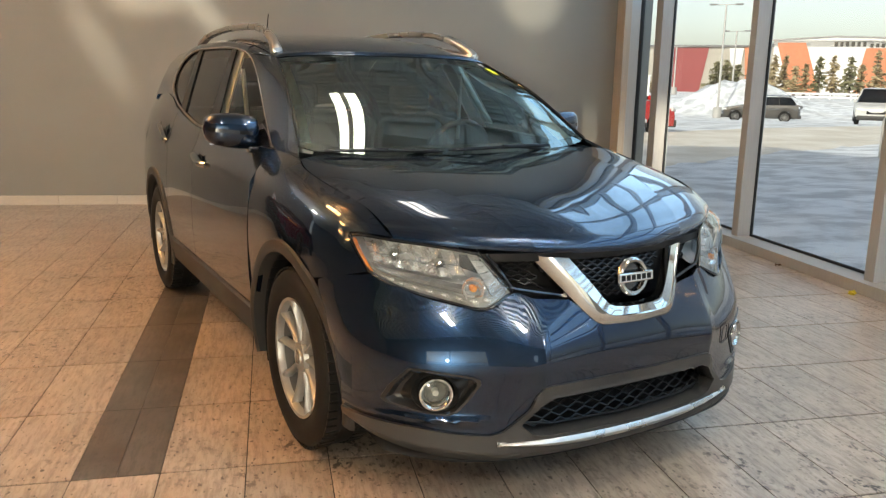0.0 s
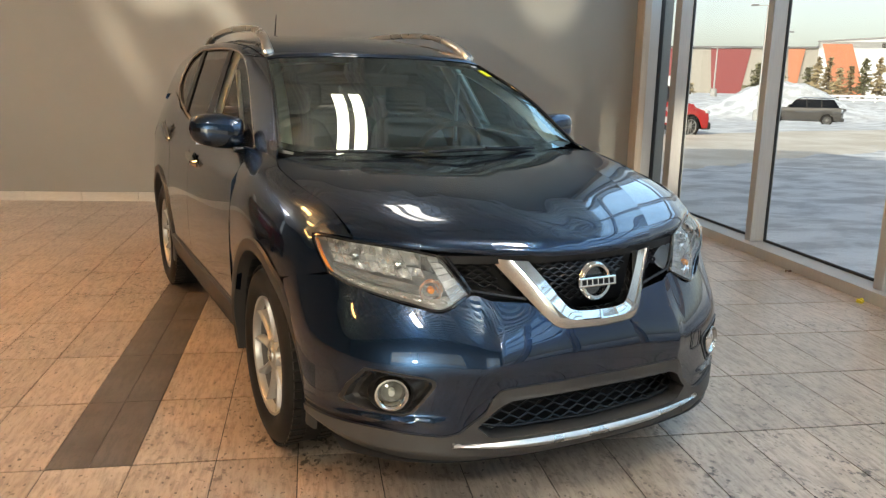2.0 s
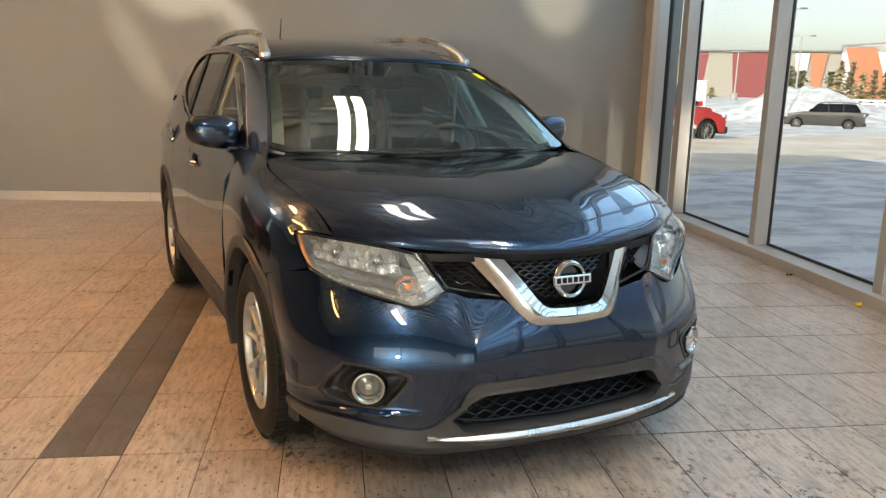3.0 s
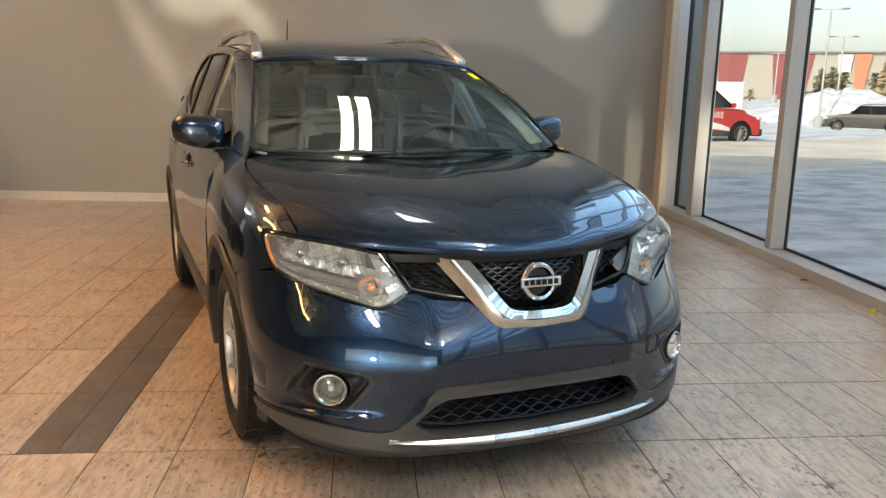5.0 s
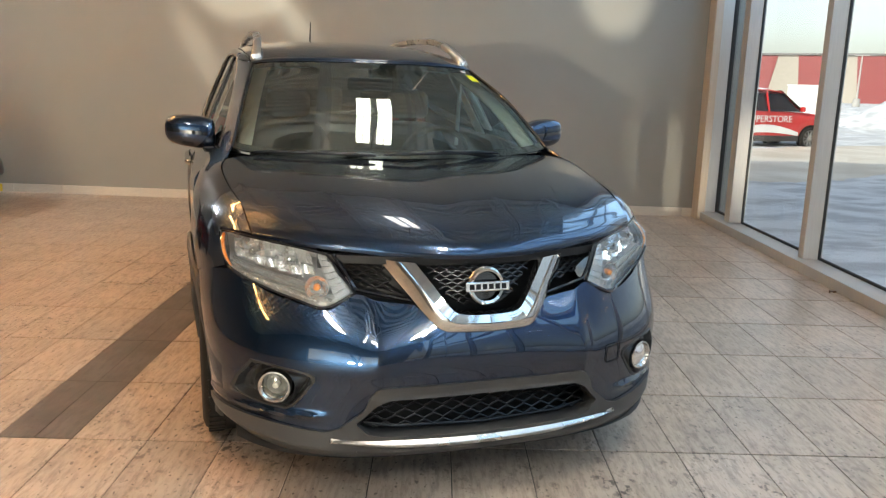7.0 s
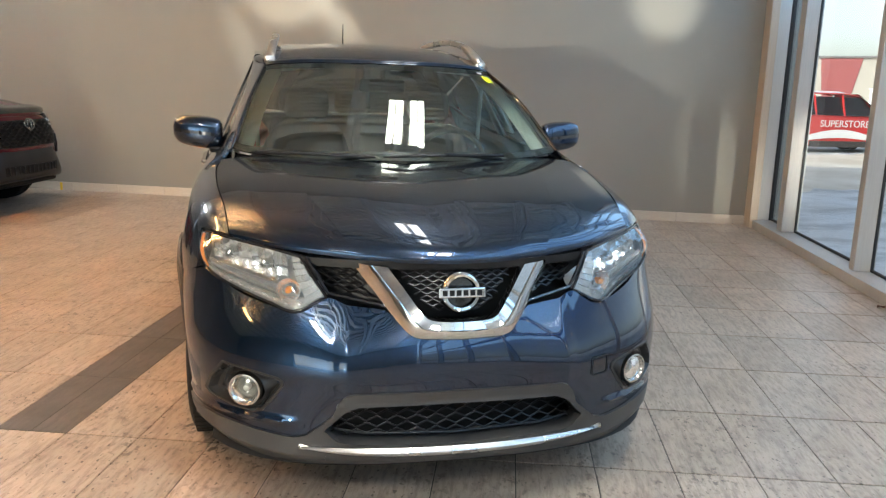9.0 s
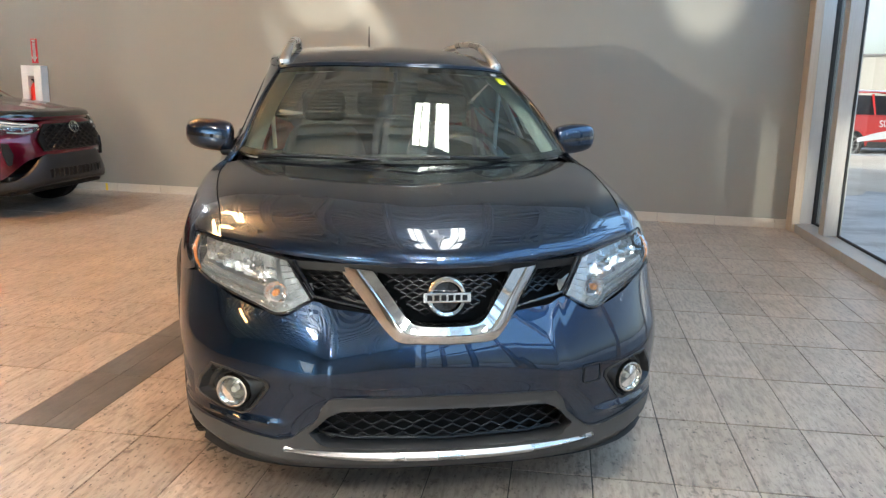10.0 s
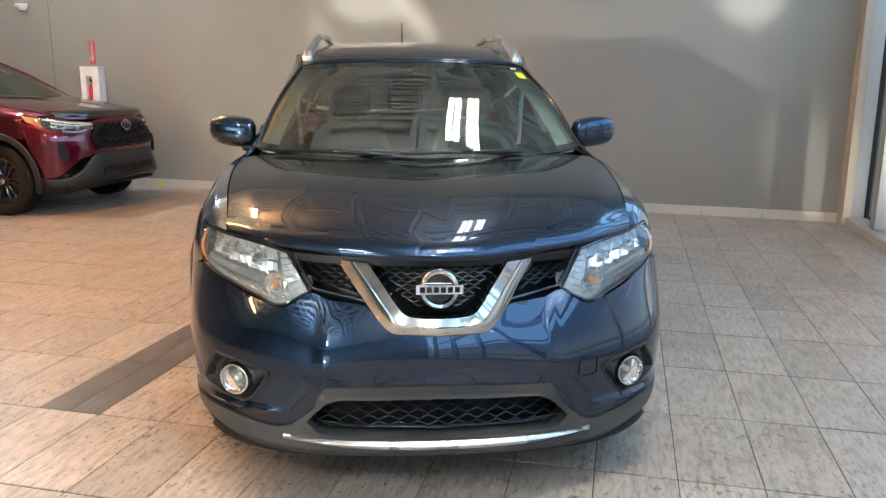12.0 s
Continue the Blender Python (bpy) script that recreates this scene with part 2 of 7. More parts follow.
PAINT = car_paint("dark_blue_metallic_paint", (0.0036, 0.0098, 0.0225), (0.0130, 0.0370, 0.0860), 0.27, 0.93)
CHROME = surf("chrome", (0.64, 0.63, 0.60), (0.58, 0.57, 0.55), 8, 90, 0.07, 1.0, 0.01, rough_vary=0.03)
SATIN = surf("satin_silver", (0.56, 0.53, 0.49), (0.50, 0.48, 0.45), 4, 90, 0.28, 0.9, 0.02)
WINDOW_TRIM = surf("dull_metal_trim", (0.26, 0.24, 0.22), (0.22, 0.20, 0.18), 4, 90, 0.42, 0.6, 0.02)
CLADDING = surf("grained_dark_plastic", (0.036, 0.035, 0.034), (0.050, 0.047, 0.044), 3, 260, 0.42, bump=0.2, depth=0.0006, spec=0.3)
BEZEL = surf("satin_black_plastic", (0.014, 0.014, 0.014), (0.020, 0.019, 0.018), 8, 200, 0.30, bump=0.05, spec=0.4)
ARCH_PLASTIC = surf("dark_arch_plastic", (0.024, 0.023, 0.022), (0.034, 0.032, 0.030), 3, 220, 0.48, bump=0.15, depth=0.0006, spec=0.3)
BLACK = surf("black_plastic", (0.006, 0.006, 0.0065), (0.009, 0.009, 0.009), 6, 200, 0.4, bump=0.05, spec=0.22)
GLOSS_BLACK = surf("gloss_black_plastic", (0.008, 0.008, 0.009), rough=0.10, bump=0.0, coat=0.6, rough_vary=0.04)
TYRE = surf("tyre_rubber", (0.006, 0.006, 0.006), (0.014, 0.012, 0.010), 6, 120, 0.6, bump=0.25, depth=0.001, spec=0.2)
ALLOY = surf("silver_alloy_paint", (0.33, 0.325, 0.31), (0.28, 0.275, 0.265), 5, 120, 0.40, 0.55, 0.02, coat=0.3)
CAR_GLASS = clear("windscreen_glass", (0.84, 0.92, 0.84), ior=2.7, share=(0.86, 0.92, 0.84))
DARK_GLASS = clear("privacy_glass", (0.10, 0.10, 0.10), ior=1.52)
SIDE_GLASS = clear("side_window_glass", (0.78, 0.84, 0.80), ior=1.52)
LENS = clear("lamp_lens", (0.94, 0.95, 0.95), ior=1.45, haze=0.045)
AMBER = surf("amber_reflector", (0.75, 0.20, 0.02), (0.85, 0.30, 0.04), 40, 120, 0.2, bump=0.1, coat=0.8)
REFLECTOR = surf("lamp_reflector", (0.86, 0.86, 0.86), rough=0.12, metal=1.0, bump=0.05, fine=60)
LAMP_HOUSING = surf("lamp_housing", (0.66, 0.66, 0.64), (0.50, 0.50, 0.49), 14, 45, 0.30, 0.45, 0.5, depth=0.006)
LAMP_SILVER = surf("lamp_silver", (0.90, 0.90, 0.88), (0.80, 0.80, 0.79), 20, 90, 0.26, 0.75, 0.3, depth=0.003)
LAMP_CLEAR = surf("lamp_clear_plastic", (0.36, 0.36, 0.34), (0.27, 0.27, 0.26), 30, 90, 0.28, 0.1, 0.05, coat=0.5)
LAMP_GREY = surf("lamp_grey_plastic", (0.30, 0.30, 0.30), (0.16, 0.16, 0.16), 20, 90, 0.25, 0.2, 0.05)
LAMP_WHITE = surf("lamp_white_plastic", (0.72, 0.72, 0.70), rough=0.25, bump=0.02, coat=0.5)
TRIM_LIGHT = surf("pale_grey_cabin_trim", (0.80, 0.82, 0.77), (0.74, 0.76, 0.71), 4, 200, 0.8, bump=0.1)
TRIM_DARK = surf("charcoal_cabin_trim", (0.035, 0.034, 0.033), (0.045, 0.044, 0.042), 4, 200, 0.6, bump=0.15)
SEAT = surf("charcoal_seat_cloth", (0.020, 0.020, 0.019), (0.028, 0.027, 0.026), 5, 250, 0.9, bump=0.3)
YELLOW = surf("fluorescent_yellow_paper", (0.90, 0.95, 0.01), rough=0.6, bump=0.02)
RED_LAMP = surf("red_lamp_plastic", (0.40, 0.012, 0.01), rough=0.15, coat=0.8, bump=0.02)

CAR = pose(0, 0, 0, 0, 0, 17.49)
suv = thing("suv", CAR, "dark blue metallic suv with chrome grille, on the tiled showroom floor", "car")
MIDDLE = Vector((0, 2.3, 0.75))


def sheet(P, flange=0.012, bm=None, flip=None, sides="tblr"):
    """A panel through a grid of points, its rim turned inwards."""
    out = bm if bm is not None else bmesh.new()
    P = np.array(P, float)
    m, n = P.shape[:2]
    du, dv = np.gradient(P, axis=0), np.gradient(P, axis=1)
    N = np.cross(du, dv)
    N /= np.linalg.norm(N, axis=2, keepdims=True) + 1e-12
    if flip is None:
        flip = (N * (P - np.array(MIDDLE))).sum() < 0
    if flip:
        N = -N
    V = [[out.verts.new(p) for p in row] for row in P]

    def face(*q):
        try:
            out.faces.new(q[::-1] if flip else q)
        except ValueError:
            pass
    for i in range(m - 1):
        for j in range(n - 1):
            face(V[i][j], V[i + 1][j], V[i + 1][j + 1], V[i][j + 1])
    if flange:
        rims = []
        if "t" in sides:
            rims.append([(0, j) for j in range(n)][::-1])
        if "b" in sides:
            rims.append([(m - 1, j) for j in range(n)])
        if "l" in sides:
            rims.append([(i, 0) for i in range(m)])
        if "r" in sides:
            rims.append([(i, n - 1) for i in range(m)][::-1])
        for rim in rims:
            low = [out.verts.new(P[i, j] - N[i, j] * flange) for i, j in rim]
            for a in range(len(rim) - 1):
                (i, j), (k, l) = rim[a], rim[a + 1]
                face(V[i][j], low[a], low[a + 1], V[k][l])
    return out


def loft(curves, nu, nv):
    """Grid through lines of equal point count: nu steps along each, nv across them."""
    rows = np.array([spline(c, nu) for c in curves])
    return np.array([spline(rows[:, j], nv) for j in range(nu + 1)]).transpose(1, 0, 2)


def loft_even(curves, nu, steps):
    """As loft(), but true to uneven gaps between the lines: steps[i] rows between line i and the next."""
    rows = np.array([spline(c, nu) for c in curves])
    gap = np.linalg.norm(np.diff(rows[:, 0], axis=0), axis=1)
    t = np.concatenate([[0], np.cumsum(gap)])
    slope = [(rows[1] - rows[0]) / gap[0]]
    for i in range(1, len(rows) - 1):
        a, b = (rows[i] - rows[i - 1]) / gap[i - 1], (rows[i + 1] - rows[i]) / gap[i]
        slope.append((a * gap[i] + b * gap[i - 1]) / (gap[i] + gap[i - 1]))
    slope.append((rows[-1] - rows[-2]) / gap[-1])
    out = []
    for i, n in enumerate(steps):
        for k in range(n + (i == len(steps) - 1)):
            f, h = k / n, gap[i]
            out.append((2 * f ** 3 - 3 * f ** 2 + 1) * rows[i] + (f ** 3 - 2 * f ** 2 + f) * h * slope[i] + (3 * f ** 2 - 2 * f ** 3) * rows[i + 1] + (f ** 3 - f ** 2) * h * slope[i + 1])
    return np.array(out)


def mirror_grid(P):
    """A half panel, from the middle outwards along axis 1, and its mirror image as one grid."""
    L = P[:, ::-1].copy()
    L[..., 0] *= -1
    return np.concatenate([L[:, :-1], P], axis=1)


def flipx(P, s):
    P = np.array(P, float).copy()
    P[..., 0] *= s
    return P


# hood: lines from its middle out to the seam, nose first
HOOD = [
    [(0, 0.046, 0.850), (0.16, 0.062, 0.853), (0.32, 0.109, 0.860), (0.55, 0.210, 0.877), (0.726, 0.345, 0.897)],
    [(0, 0.046, 0.866), (0.161, 0.062, 0.869), (0.323, 0.110, 0.875), (0.553, 0.212, 0.890), (0.728, 0.350, 0.907)],
    [(0, 0.054, 0.880), (0.164, 0.070, 0.883), (0.328, 0.118, 0.888), (0.558, 0.222, 0.901), (0.730, 0.360, 0.917)],
    [(0, 0.125, 0.917), (0.18, 0.136, 0.922), (0.36, 0.180, 0.924), (0.58, 0.28, 0.934), (0.735, 0.400, 0.937)],
    [(0, 0.33, 0.981), (0.23, 0.335, 0.988), (0.42, 0.35, 0.985), (0.62, 0.43, 0.985), (0.748, 0.50, 0.976)],
    [(0, 0.65, 1.038), (0.29, 0.65, 1.047), (0.50, 0.66, 1.046), (0.68, 0.70, 1.037), (0.782, 0.73, 1.021)],
    [(0, 0.95, 1.064), (0.32, 0.95, 1.076), (0.55, 0.94, 1.080), (0.70, 0.95, 1.073), (0.795, 0.96, 1.062)],
    [(0, 1.16, 1.076), (0.33, 1.15, 1.091), (0.58, 1.13, 1.098), (0.71, 1.10, 1.094), (0.778, 1.06, 1.086)],
]
# a crease on either side, from the grille's corners to the windscreen
HOOD_ROWS = (4, 4, 5, 8, 10, 9, 6)
hood_bm = sheet(mirror_grid(loft_even([c[:3] for c in HOOD], 12, HOOD_ROWS)), 0.025, sides="tb")
for s in (-1, 1):
    sheet(flipx(loft_even([c[2:] for c in HOOD], 12, HOOD_ROWS), s), 0.025, hood_bm, sides="tbr")
part("hood", hood_bm, PAINT, suv, smooth=True)

# front bumper skin: plan lines from the middle to the wheel arch at rising heights
FASCIA = {
    0.20: [(0, -0.040), (0.2, -0.035), (0.37, -0.014), (0.41, -0.006), (0.50, 0.020), (0.62, 0.067), (0.74, 0.17), (0.82, 0.31), (0.855, 0.43)],
    0.30: [(0, -0.036), (0.2, -0.031), (0.37, -0.013), (0.41, -0.003), (0.50, 0.030), (0.63, 0.080), (0.75, 0.175), (0.83, 0.31), (0.868, 0.43)],
    0.45: [(0, -0.054), (0.2, -0.046), (0.37, -0.030), (0.41, -0.014), (0.50, 0.034), (0.62, 0.080), (0.75, 0.155), (0.83, 0.29), (0.885, 0.445)],
    0.56: [(0, -0.058), (0.2, -0.050), (0.37, -0.034), (0.41, -0.016), (0.50, 0.034), (0.62, 0.082), (0.76, 0.172), (0.84, 0.30), (0.897, 0.488)],
    0.64: [(0, -0.030), (0.2, -0.018), (0.36, 0.014), (0.40, 0.030), (0.50, 0.066), (0.62, 0.122), (0.74, 0.205), (0.84, 0.34), (0.905, 0.530)],
    0.72: [(0, 0.000), (0.2, 0.030), (0.36, 0.066), (0.40, 0.078), (0.50, 0.106), (0.60, 0.158), (0.70, 0.235), (0.82, 0.35), (0.905, 0.56)],
    0.80: [(0, 0.020), (0.2, 0.060), (0.36, 0.110), (0.40, 0.125), (0.50, 0.155), (0.60, 0.200), (0.70, 0.275), (0.815, 0.355), (0.895, 0.55)],
}
FZ = sorted(FASCIA)


def plan_line(pts):
    """A bumper line in plan: a flat even curve to the crease, then one fair sweep to the arch."""
    (x0, y0), (x1, y1), (x2, y2) = pts[:3]
    b, c = np.linalg.solve([[x1 ** 2, x1 ** 4], [x2 ** 2, x2 ** 4]], [y1 - y0, y2 - y0])
    xs = np.linspace(0, x2, 25)
    inner = [(x, y0 + b * x ** 2 + c * x ** 4) for x in xs]
    q = np.array(pts[3:], float)
    u = np.concatenate([[0], np.cumsum(np.linalg.norm(np.diff(q, axis=0), axis=1))])
    u /= u[-1]
    w = np.array([6.0] + [1.0] * (len(q) - 2) + [6.0])
    fx, fy = np.polyfit(u, q[:, 0], 3, w=w), np.polyfit(u, q[:, 1], 3, w=w)
    outer = [(np.polyval(fx, k), np.polyval(fy, k)) for k in np.linspace(0, 1, 61)]
    a, d = np.array(inner[-1]), np.array(outer[0])
    return inner + [tuple(a + (d - a) * k / 12) for k in range(1, 12)] + outer


FROWS = [np.array([(x, y, z) for x, y in plan_line(FASCIA[z])]) for z in FZ]


def fascia(s, z):
    """The bumper skin at s (0 in the middle, 1 at the arch) and height z."""
    i = min(96, max(0.0, s * 96))
    a, f = int(min(95, i)), i - int(min(95, i))
    pts = np.array([r[a] * (1 - f) + r[a + 1] * f for r in FROWS])
    k = int(np.clip(np.searchsorted(FZ, z) - 1, 0, len(FZ) - 2))
    t = (z - FZ[k]) / (FZ[k + 1] - FZ[k])
    p0, p1, p2, p3 = pts[max(0, k - 1)], pts[k], pts[k + 1], pts[min(len(FZ) - 1, k + 2)]
    h1 = FZ[k + 1] - FZ[k]
    m1 = (p2 - p0) / (FZ[k + 1] - FZ[max(0, k - 1)]) * h1
    m2 = (p3 - p1) / (FZ[min(len(FZ) - 1, k + 2)] - FZ[k]) * h1
    q = (2 * t ** 3 - 3 * t ** 2 + 1) * p1 + (t ** 3 - 2 * t ** 2 + t) * m1 + (3 * t ** 2 - 2 * t ** 3) * p2 + (t ** 3 - t ** 2) * m2
    return np.array([q[0], q[1], z])


def front(x, z, out=0.0):
    """The bumper skin straight ahead of (x, z), set proud by out."""
    lo, hi = 0.0, 1.0
    for _ in range(24):
        s = (lo + hi) / 2
        if fascia(s, z)[0] < abs(x):
            lo = s
        else:
            hi = s
    p = fascia(s, z)
    a, b = fascia(max(0, s - 0.02), z), fascia(min(1, s + 0.02), z)
    c, d = fascia(s, z - 0.01), fascia(s, z + 0.01)
    n = np.cross(b - a, d - c)
    n /= np.linalg.norm(n)
    if n[1] > 0 and n[0] < 0:
        n = -n
    p = p + n * out
    p[0] *= -1 if x < 0 else 1
    return p


def along(table, s):
    return float(np.interp(s, [a for a, _ in table], [b for _, b in table]))


S_OF = lambda x, z: next((s for s in np.linspace(0, 1, 200) if fascia(s, z)[0] >= x), 1.0)
# top and foot of the painted part, by distance from the middle line
TOP_EDGE = [(0.0, 0.630), (S_OF(0.145, 0.63), 0.634), (S_OF(0.232, 0.70), 0.708), (S_OF(0.415, 0.74), 0.738), (S_OF(0.47, 0.71), 0.712),
            (S_OF(0.522, 0.695), 0.690), (S_OF(0.60, 0.71), 0.704), (S_OF(0.69, 0.73), 0.728), (S_OF(0.80, 0.785), 0.785), (0.93, 0.764), (1.0, 0.731)]
FOOT_EDGE = [(0.0, 0.462), (S_OF(0.345, 0.45), 0.455), (S_OF(0.39, 0.42), 0.425), (S_OF(0.49, 0.31), 0.308), (S_OF(0.53, 0.30), 0.297),
             (S_OF(0.62, 0.31), 0.305), (S_OF(0.72, 0.32), 0.318), (S_OF(0.80, 0.33), 0.322), (1.0, 0.320)]
S_COLS = sorted(set([a for a, _ in TOP_EDGE] + [a for a, _ in FOOT_EDGE] + list(np.linspace(0, 1, 90))))
grid = np.array([[fascia(s, along(FOOT_EDGE, s) + (along(TOP_EDGE, s) - along(FOOT_EDGE, s)) * k / 44) for s in S_COLS] for k in range(45)])
# fair the skin upwards of the fog lamps, column by column
ease = np.clip((grid[1:-1, :, 2] - 0.50) / 0.05, 0, 1)
for _ in range(90):
    grid[1:-1, :, 1] += 0.5 * ease * (0.5 * (grid[:-2, :, 1] + grid[2:, :, 1]) - grid[1:-1, :, 1])
for row in grid:
    for p in row:
        fold = math.exp(-((p[2] - 0.346) / 0.011) ** 2) * min(1.0, max(0.0, (p[0] - 0.50) / 0.08))
        p += np.array((0.45, -0.9, 0.0)) * 0.011 * fold
skin_bm = sheet(mirror_grid(grid), 0.02)
FOG_LINE = [(0.750, 0.508), (0.690, 0.503), (0.590, 0.486), (0.572, 0.476), (0.570, 0.460), (0.600, 0.415), (0.632, 0.374), (0.655, 0.364), (0.72, 0.370), (0.795, 0.390), (0.806, 0.402), (0.790, 0.45)]


def within(x, z, line):
    """Whether (x, z) lies inside a closed line."""
    hit = False
    for (x0, z0), (x1, z1) in zip(line, line[1:] + line[:1]):
        if (z0 > z) != (z1 > z) and x < x0 + (z - z0) * (x1 - x0) / (z1 - z0):
            hit = not hit
    return hit


fog_hole = [(0.686 + (x - 0.686) * 0.985, 0.434 + (z - 0.434) * 0.985) for x, z in FOG_LINE]
bmesh.ops.delete(skin_bm, geom=[f for f in skin_bm.faces if within(abs(f.calc_center_median().x), f.calc_center_median().z, fog_hole)], context="FACES")
part("front_bumper", skin_bm, PAINT, suv, smooth=True)

# grained plastic valance below it, round the lower grille opening
HOLE = 0.430


def hole_top(x):
    return along([(0, 0.418), (0.335, 0.412), (0.37, 0.395), (HOLE, 0.330)], x)


def hole_foot(x):
    return along([(0, 0.272), (0.36, 0.281), (0.40, 0.290), (HOLE, 0.322)], x)


val = bmesh.new()
s_hole = S_OF(HOLE, 0.32)
inner = np.linspace(0, s_hole, 26)
outer = np.linspace(s_hole, 1, 34)
for cols, lo, hi, rows in (
        (inner, lambda s, x: hole_top(x), lambda s, x: along(FOOT_EDGE, s) - 0.002, 5),
        (inner, lambda s, x: 0.205, lambda s, x: hole_foot(x), 7),
        (outer, lambda s, x: along([(s_hole, 0.205), (0.62, 0.212), (0.8, 0.225), (1.0, 0.240)], s), lambda s, x: along(FOOT_EDGE, s) - 0.002, 14)):
    g = []
    for k in range(rows + 1):
        line = []
        for s in cols:
            x = fascia(s, 0.33)[0]
            a, b = lo(s, x), hi(s, x)
            z = a + (b - a) * k / rows
            p = fascia(s, z)
            n = np.array(front(p[0], z, 0.010)) - p
            ridge = along([(0, 0.222), (s_hole, 0.226), (0.62, 0.246), (0.8, 0.266), (1.0, 0.295)], s)
            tuck = max(0.0, (ridge - z) / 0.05)
            line.append(p + n * (0.6 if z > 0.42 else 1.0 - 4.2 * tuck))
        g.append(line)
    sheet(mirror_grid(np.array(g)) if cols is inner else np.array(g), 0.03, val)
    if cols is outer:
        sheet(flipx(g, -1), 0.03, val)
# the throat of the opening and the floor under the nose
for f in (hole_top, hole_foot):
    xs = np.linspace(-HOLE, HOLE, 41)
    a = [front(x, f(abs(x)), 0.006) for x in xs]
    b = [p + np.array((0, 0.10, 0.0)) for p in a]
    sheet(np.array([a, b]), 0, val, flip=f is hole_top)
under = [[(x, fascia(S_OF(abs(x), 0.20), 0.205)[1] + d, 0.207 + 0.10 * d) for x in np.linspace(-0.8, 0.8, 31)] for d in (0.0, 0.35, 0.75)]
sheet(np.array(under), 0, val)
part("lower_valance", val, CLADDING, suv, "grained dark grey plastic valance", smooth=True)

strip = []
for x in np.linspace(-0.514, 0.514, 61):
    q = abs(x) / 0.514
    c = 0.248 + 0.020 * q ** 2
    h = 0.0135 * (1 - q ** 4) + 0.001
    strip.append([front(x, c + h * k, 0.012 + 0.010 * (1 - k * k)) for k in (-1, -0.6, 0, 0.6, 1)])
part("chrome_strip", sheet(np.array(strip), 0.01), SATIN, suv, "bright metal strip along the valance", smooth=True)


# grille mesh: rows of zigzag bars
def zigzag(x0, x1, z0, z1, inside, depth, rows, pitch, radius, bm):
    for i in range(rows):
        z = z0 + (z1 - z0) * (i + 0.5) / rows
        run = []
        k = 0
        x = x0 + (pitch / 2 if i % 2 else 0)
        while x <= x1 + 1e-6:
            zz = z + ((z1 - z0) / rows * 0.36) * (1 if k % 2 else -1)
            if inside(x, zz):
                run.append((x, depth(x, zz), zz))
            else:
                if len(run) > 1:
                    tube(run, radius, 5, bm)
                run = []
            x += pitch / 2
            k += 1
        if len(run) > 1:
            tube(run, radius, 5, bm)
    return bm


GRID_BLACK = surf("grille_bars", (0.007, 0.007, 0.008), (0.011, 0.011, 0.011), 10, 200, 0.32, bump=0.02, spec=0.28)
low = zigzag(-0.43, 0.43, 0.292, 0.42, lambda x, z: z < hole_top(abs(x)) - 0.004 and z > 0.292, lambda x, z: front(x, z)[1] + 0.045 + (z - 0.3) * 0.15, 6, 0.066, 0.0036, bmesh.new())
rim = [(x, front(x, z)[1] + 0.042 + (z - 0.3) * 0.15, z) for x, z in ((-0.415, 0.335), (-0.36, 0.400), (0, 0.408), (0.36, 0.400), (0.415, 0.335), (0.40, 0.312), (0.3, 0.296), (0, 0.288), (-0.3, 0.296), (-0.40, 0.312))]
tube(rim, 0.004, 6, low, closed=True)
part("lower_grille", low, GRID_BLACK, suv, smooth=True)
bk = [[(x, front(x, z)[1] + 0.11, z) for x in np.linspace(-0.46, 0.46, 21)] for z in (0.255, 0.34, 0.43)]
part("lower_grille_backing", sheet(np.array(bk), 0), BLACK, suv)


# chrome v: a bright band from each upper tip down to a flat foot
def v_line(t, edge):
    """Point on the v at t (0 at the tip, 1 in the middle of the foot); edge 0 outer, 1 inner."""
    o = [(0.345, 0.132, 0.850), (0.262, 0.058, 0.746), (0.196, -0.004, 0.664), (0.152, -0.028, 0.631), (0.08, -0.036, 0.624), (0, -0.040, 0.622)]
    i = [(0.222, 0.058, 0.842), (0.176, 0.020, 0.780), (0.130, -0.012, 0.716), (0.102, -0.024, 0.692), (0.055, -0.031, 0.685), (0, -0.034, 0.684)]
    line = spline(i if edge else o, 40)
    return line[int(round(t * 40))]


g = []
for k in range(41):
    a, b = v_line(k / 40, 0), v_line(k / 40, 1)
    row = []
    for f, out in ((0, 0.03), (0.03, -0.004), (0.30, -0.018), (0.52, -0.020), (0.56, -0.014), (0.94, -0.004), (1, 0.03)):
        row.append(a * (1 - f) + b * f + np.array((0, out, 0)))
    g.append(row)
half = np.array(g).transpose(1, 0, 2)[:, ::-1]
part("chrome_v", sheet(mirror_grid(half), 0.0), CHROME, suv, "bright chrome v-shaped grille band", smooth=True)


def back_plane(x, z):
    return 0.075 + 0.25 * x * x * 2.2 + (z - 0.70) * 0.12


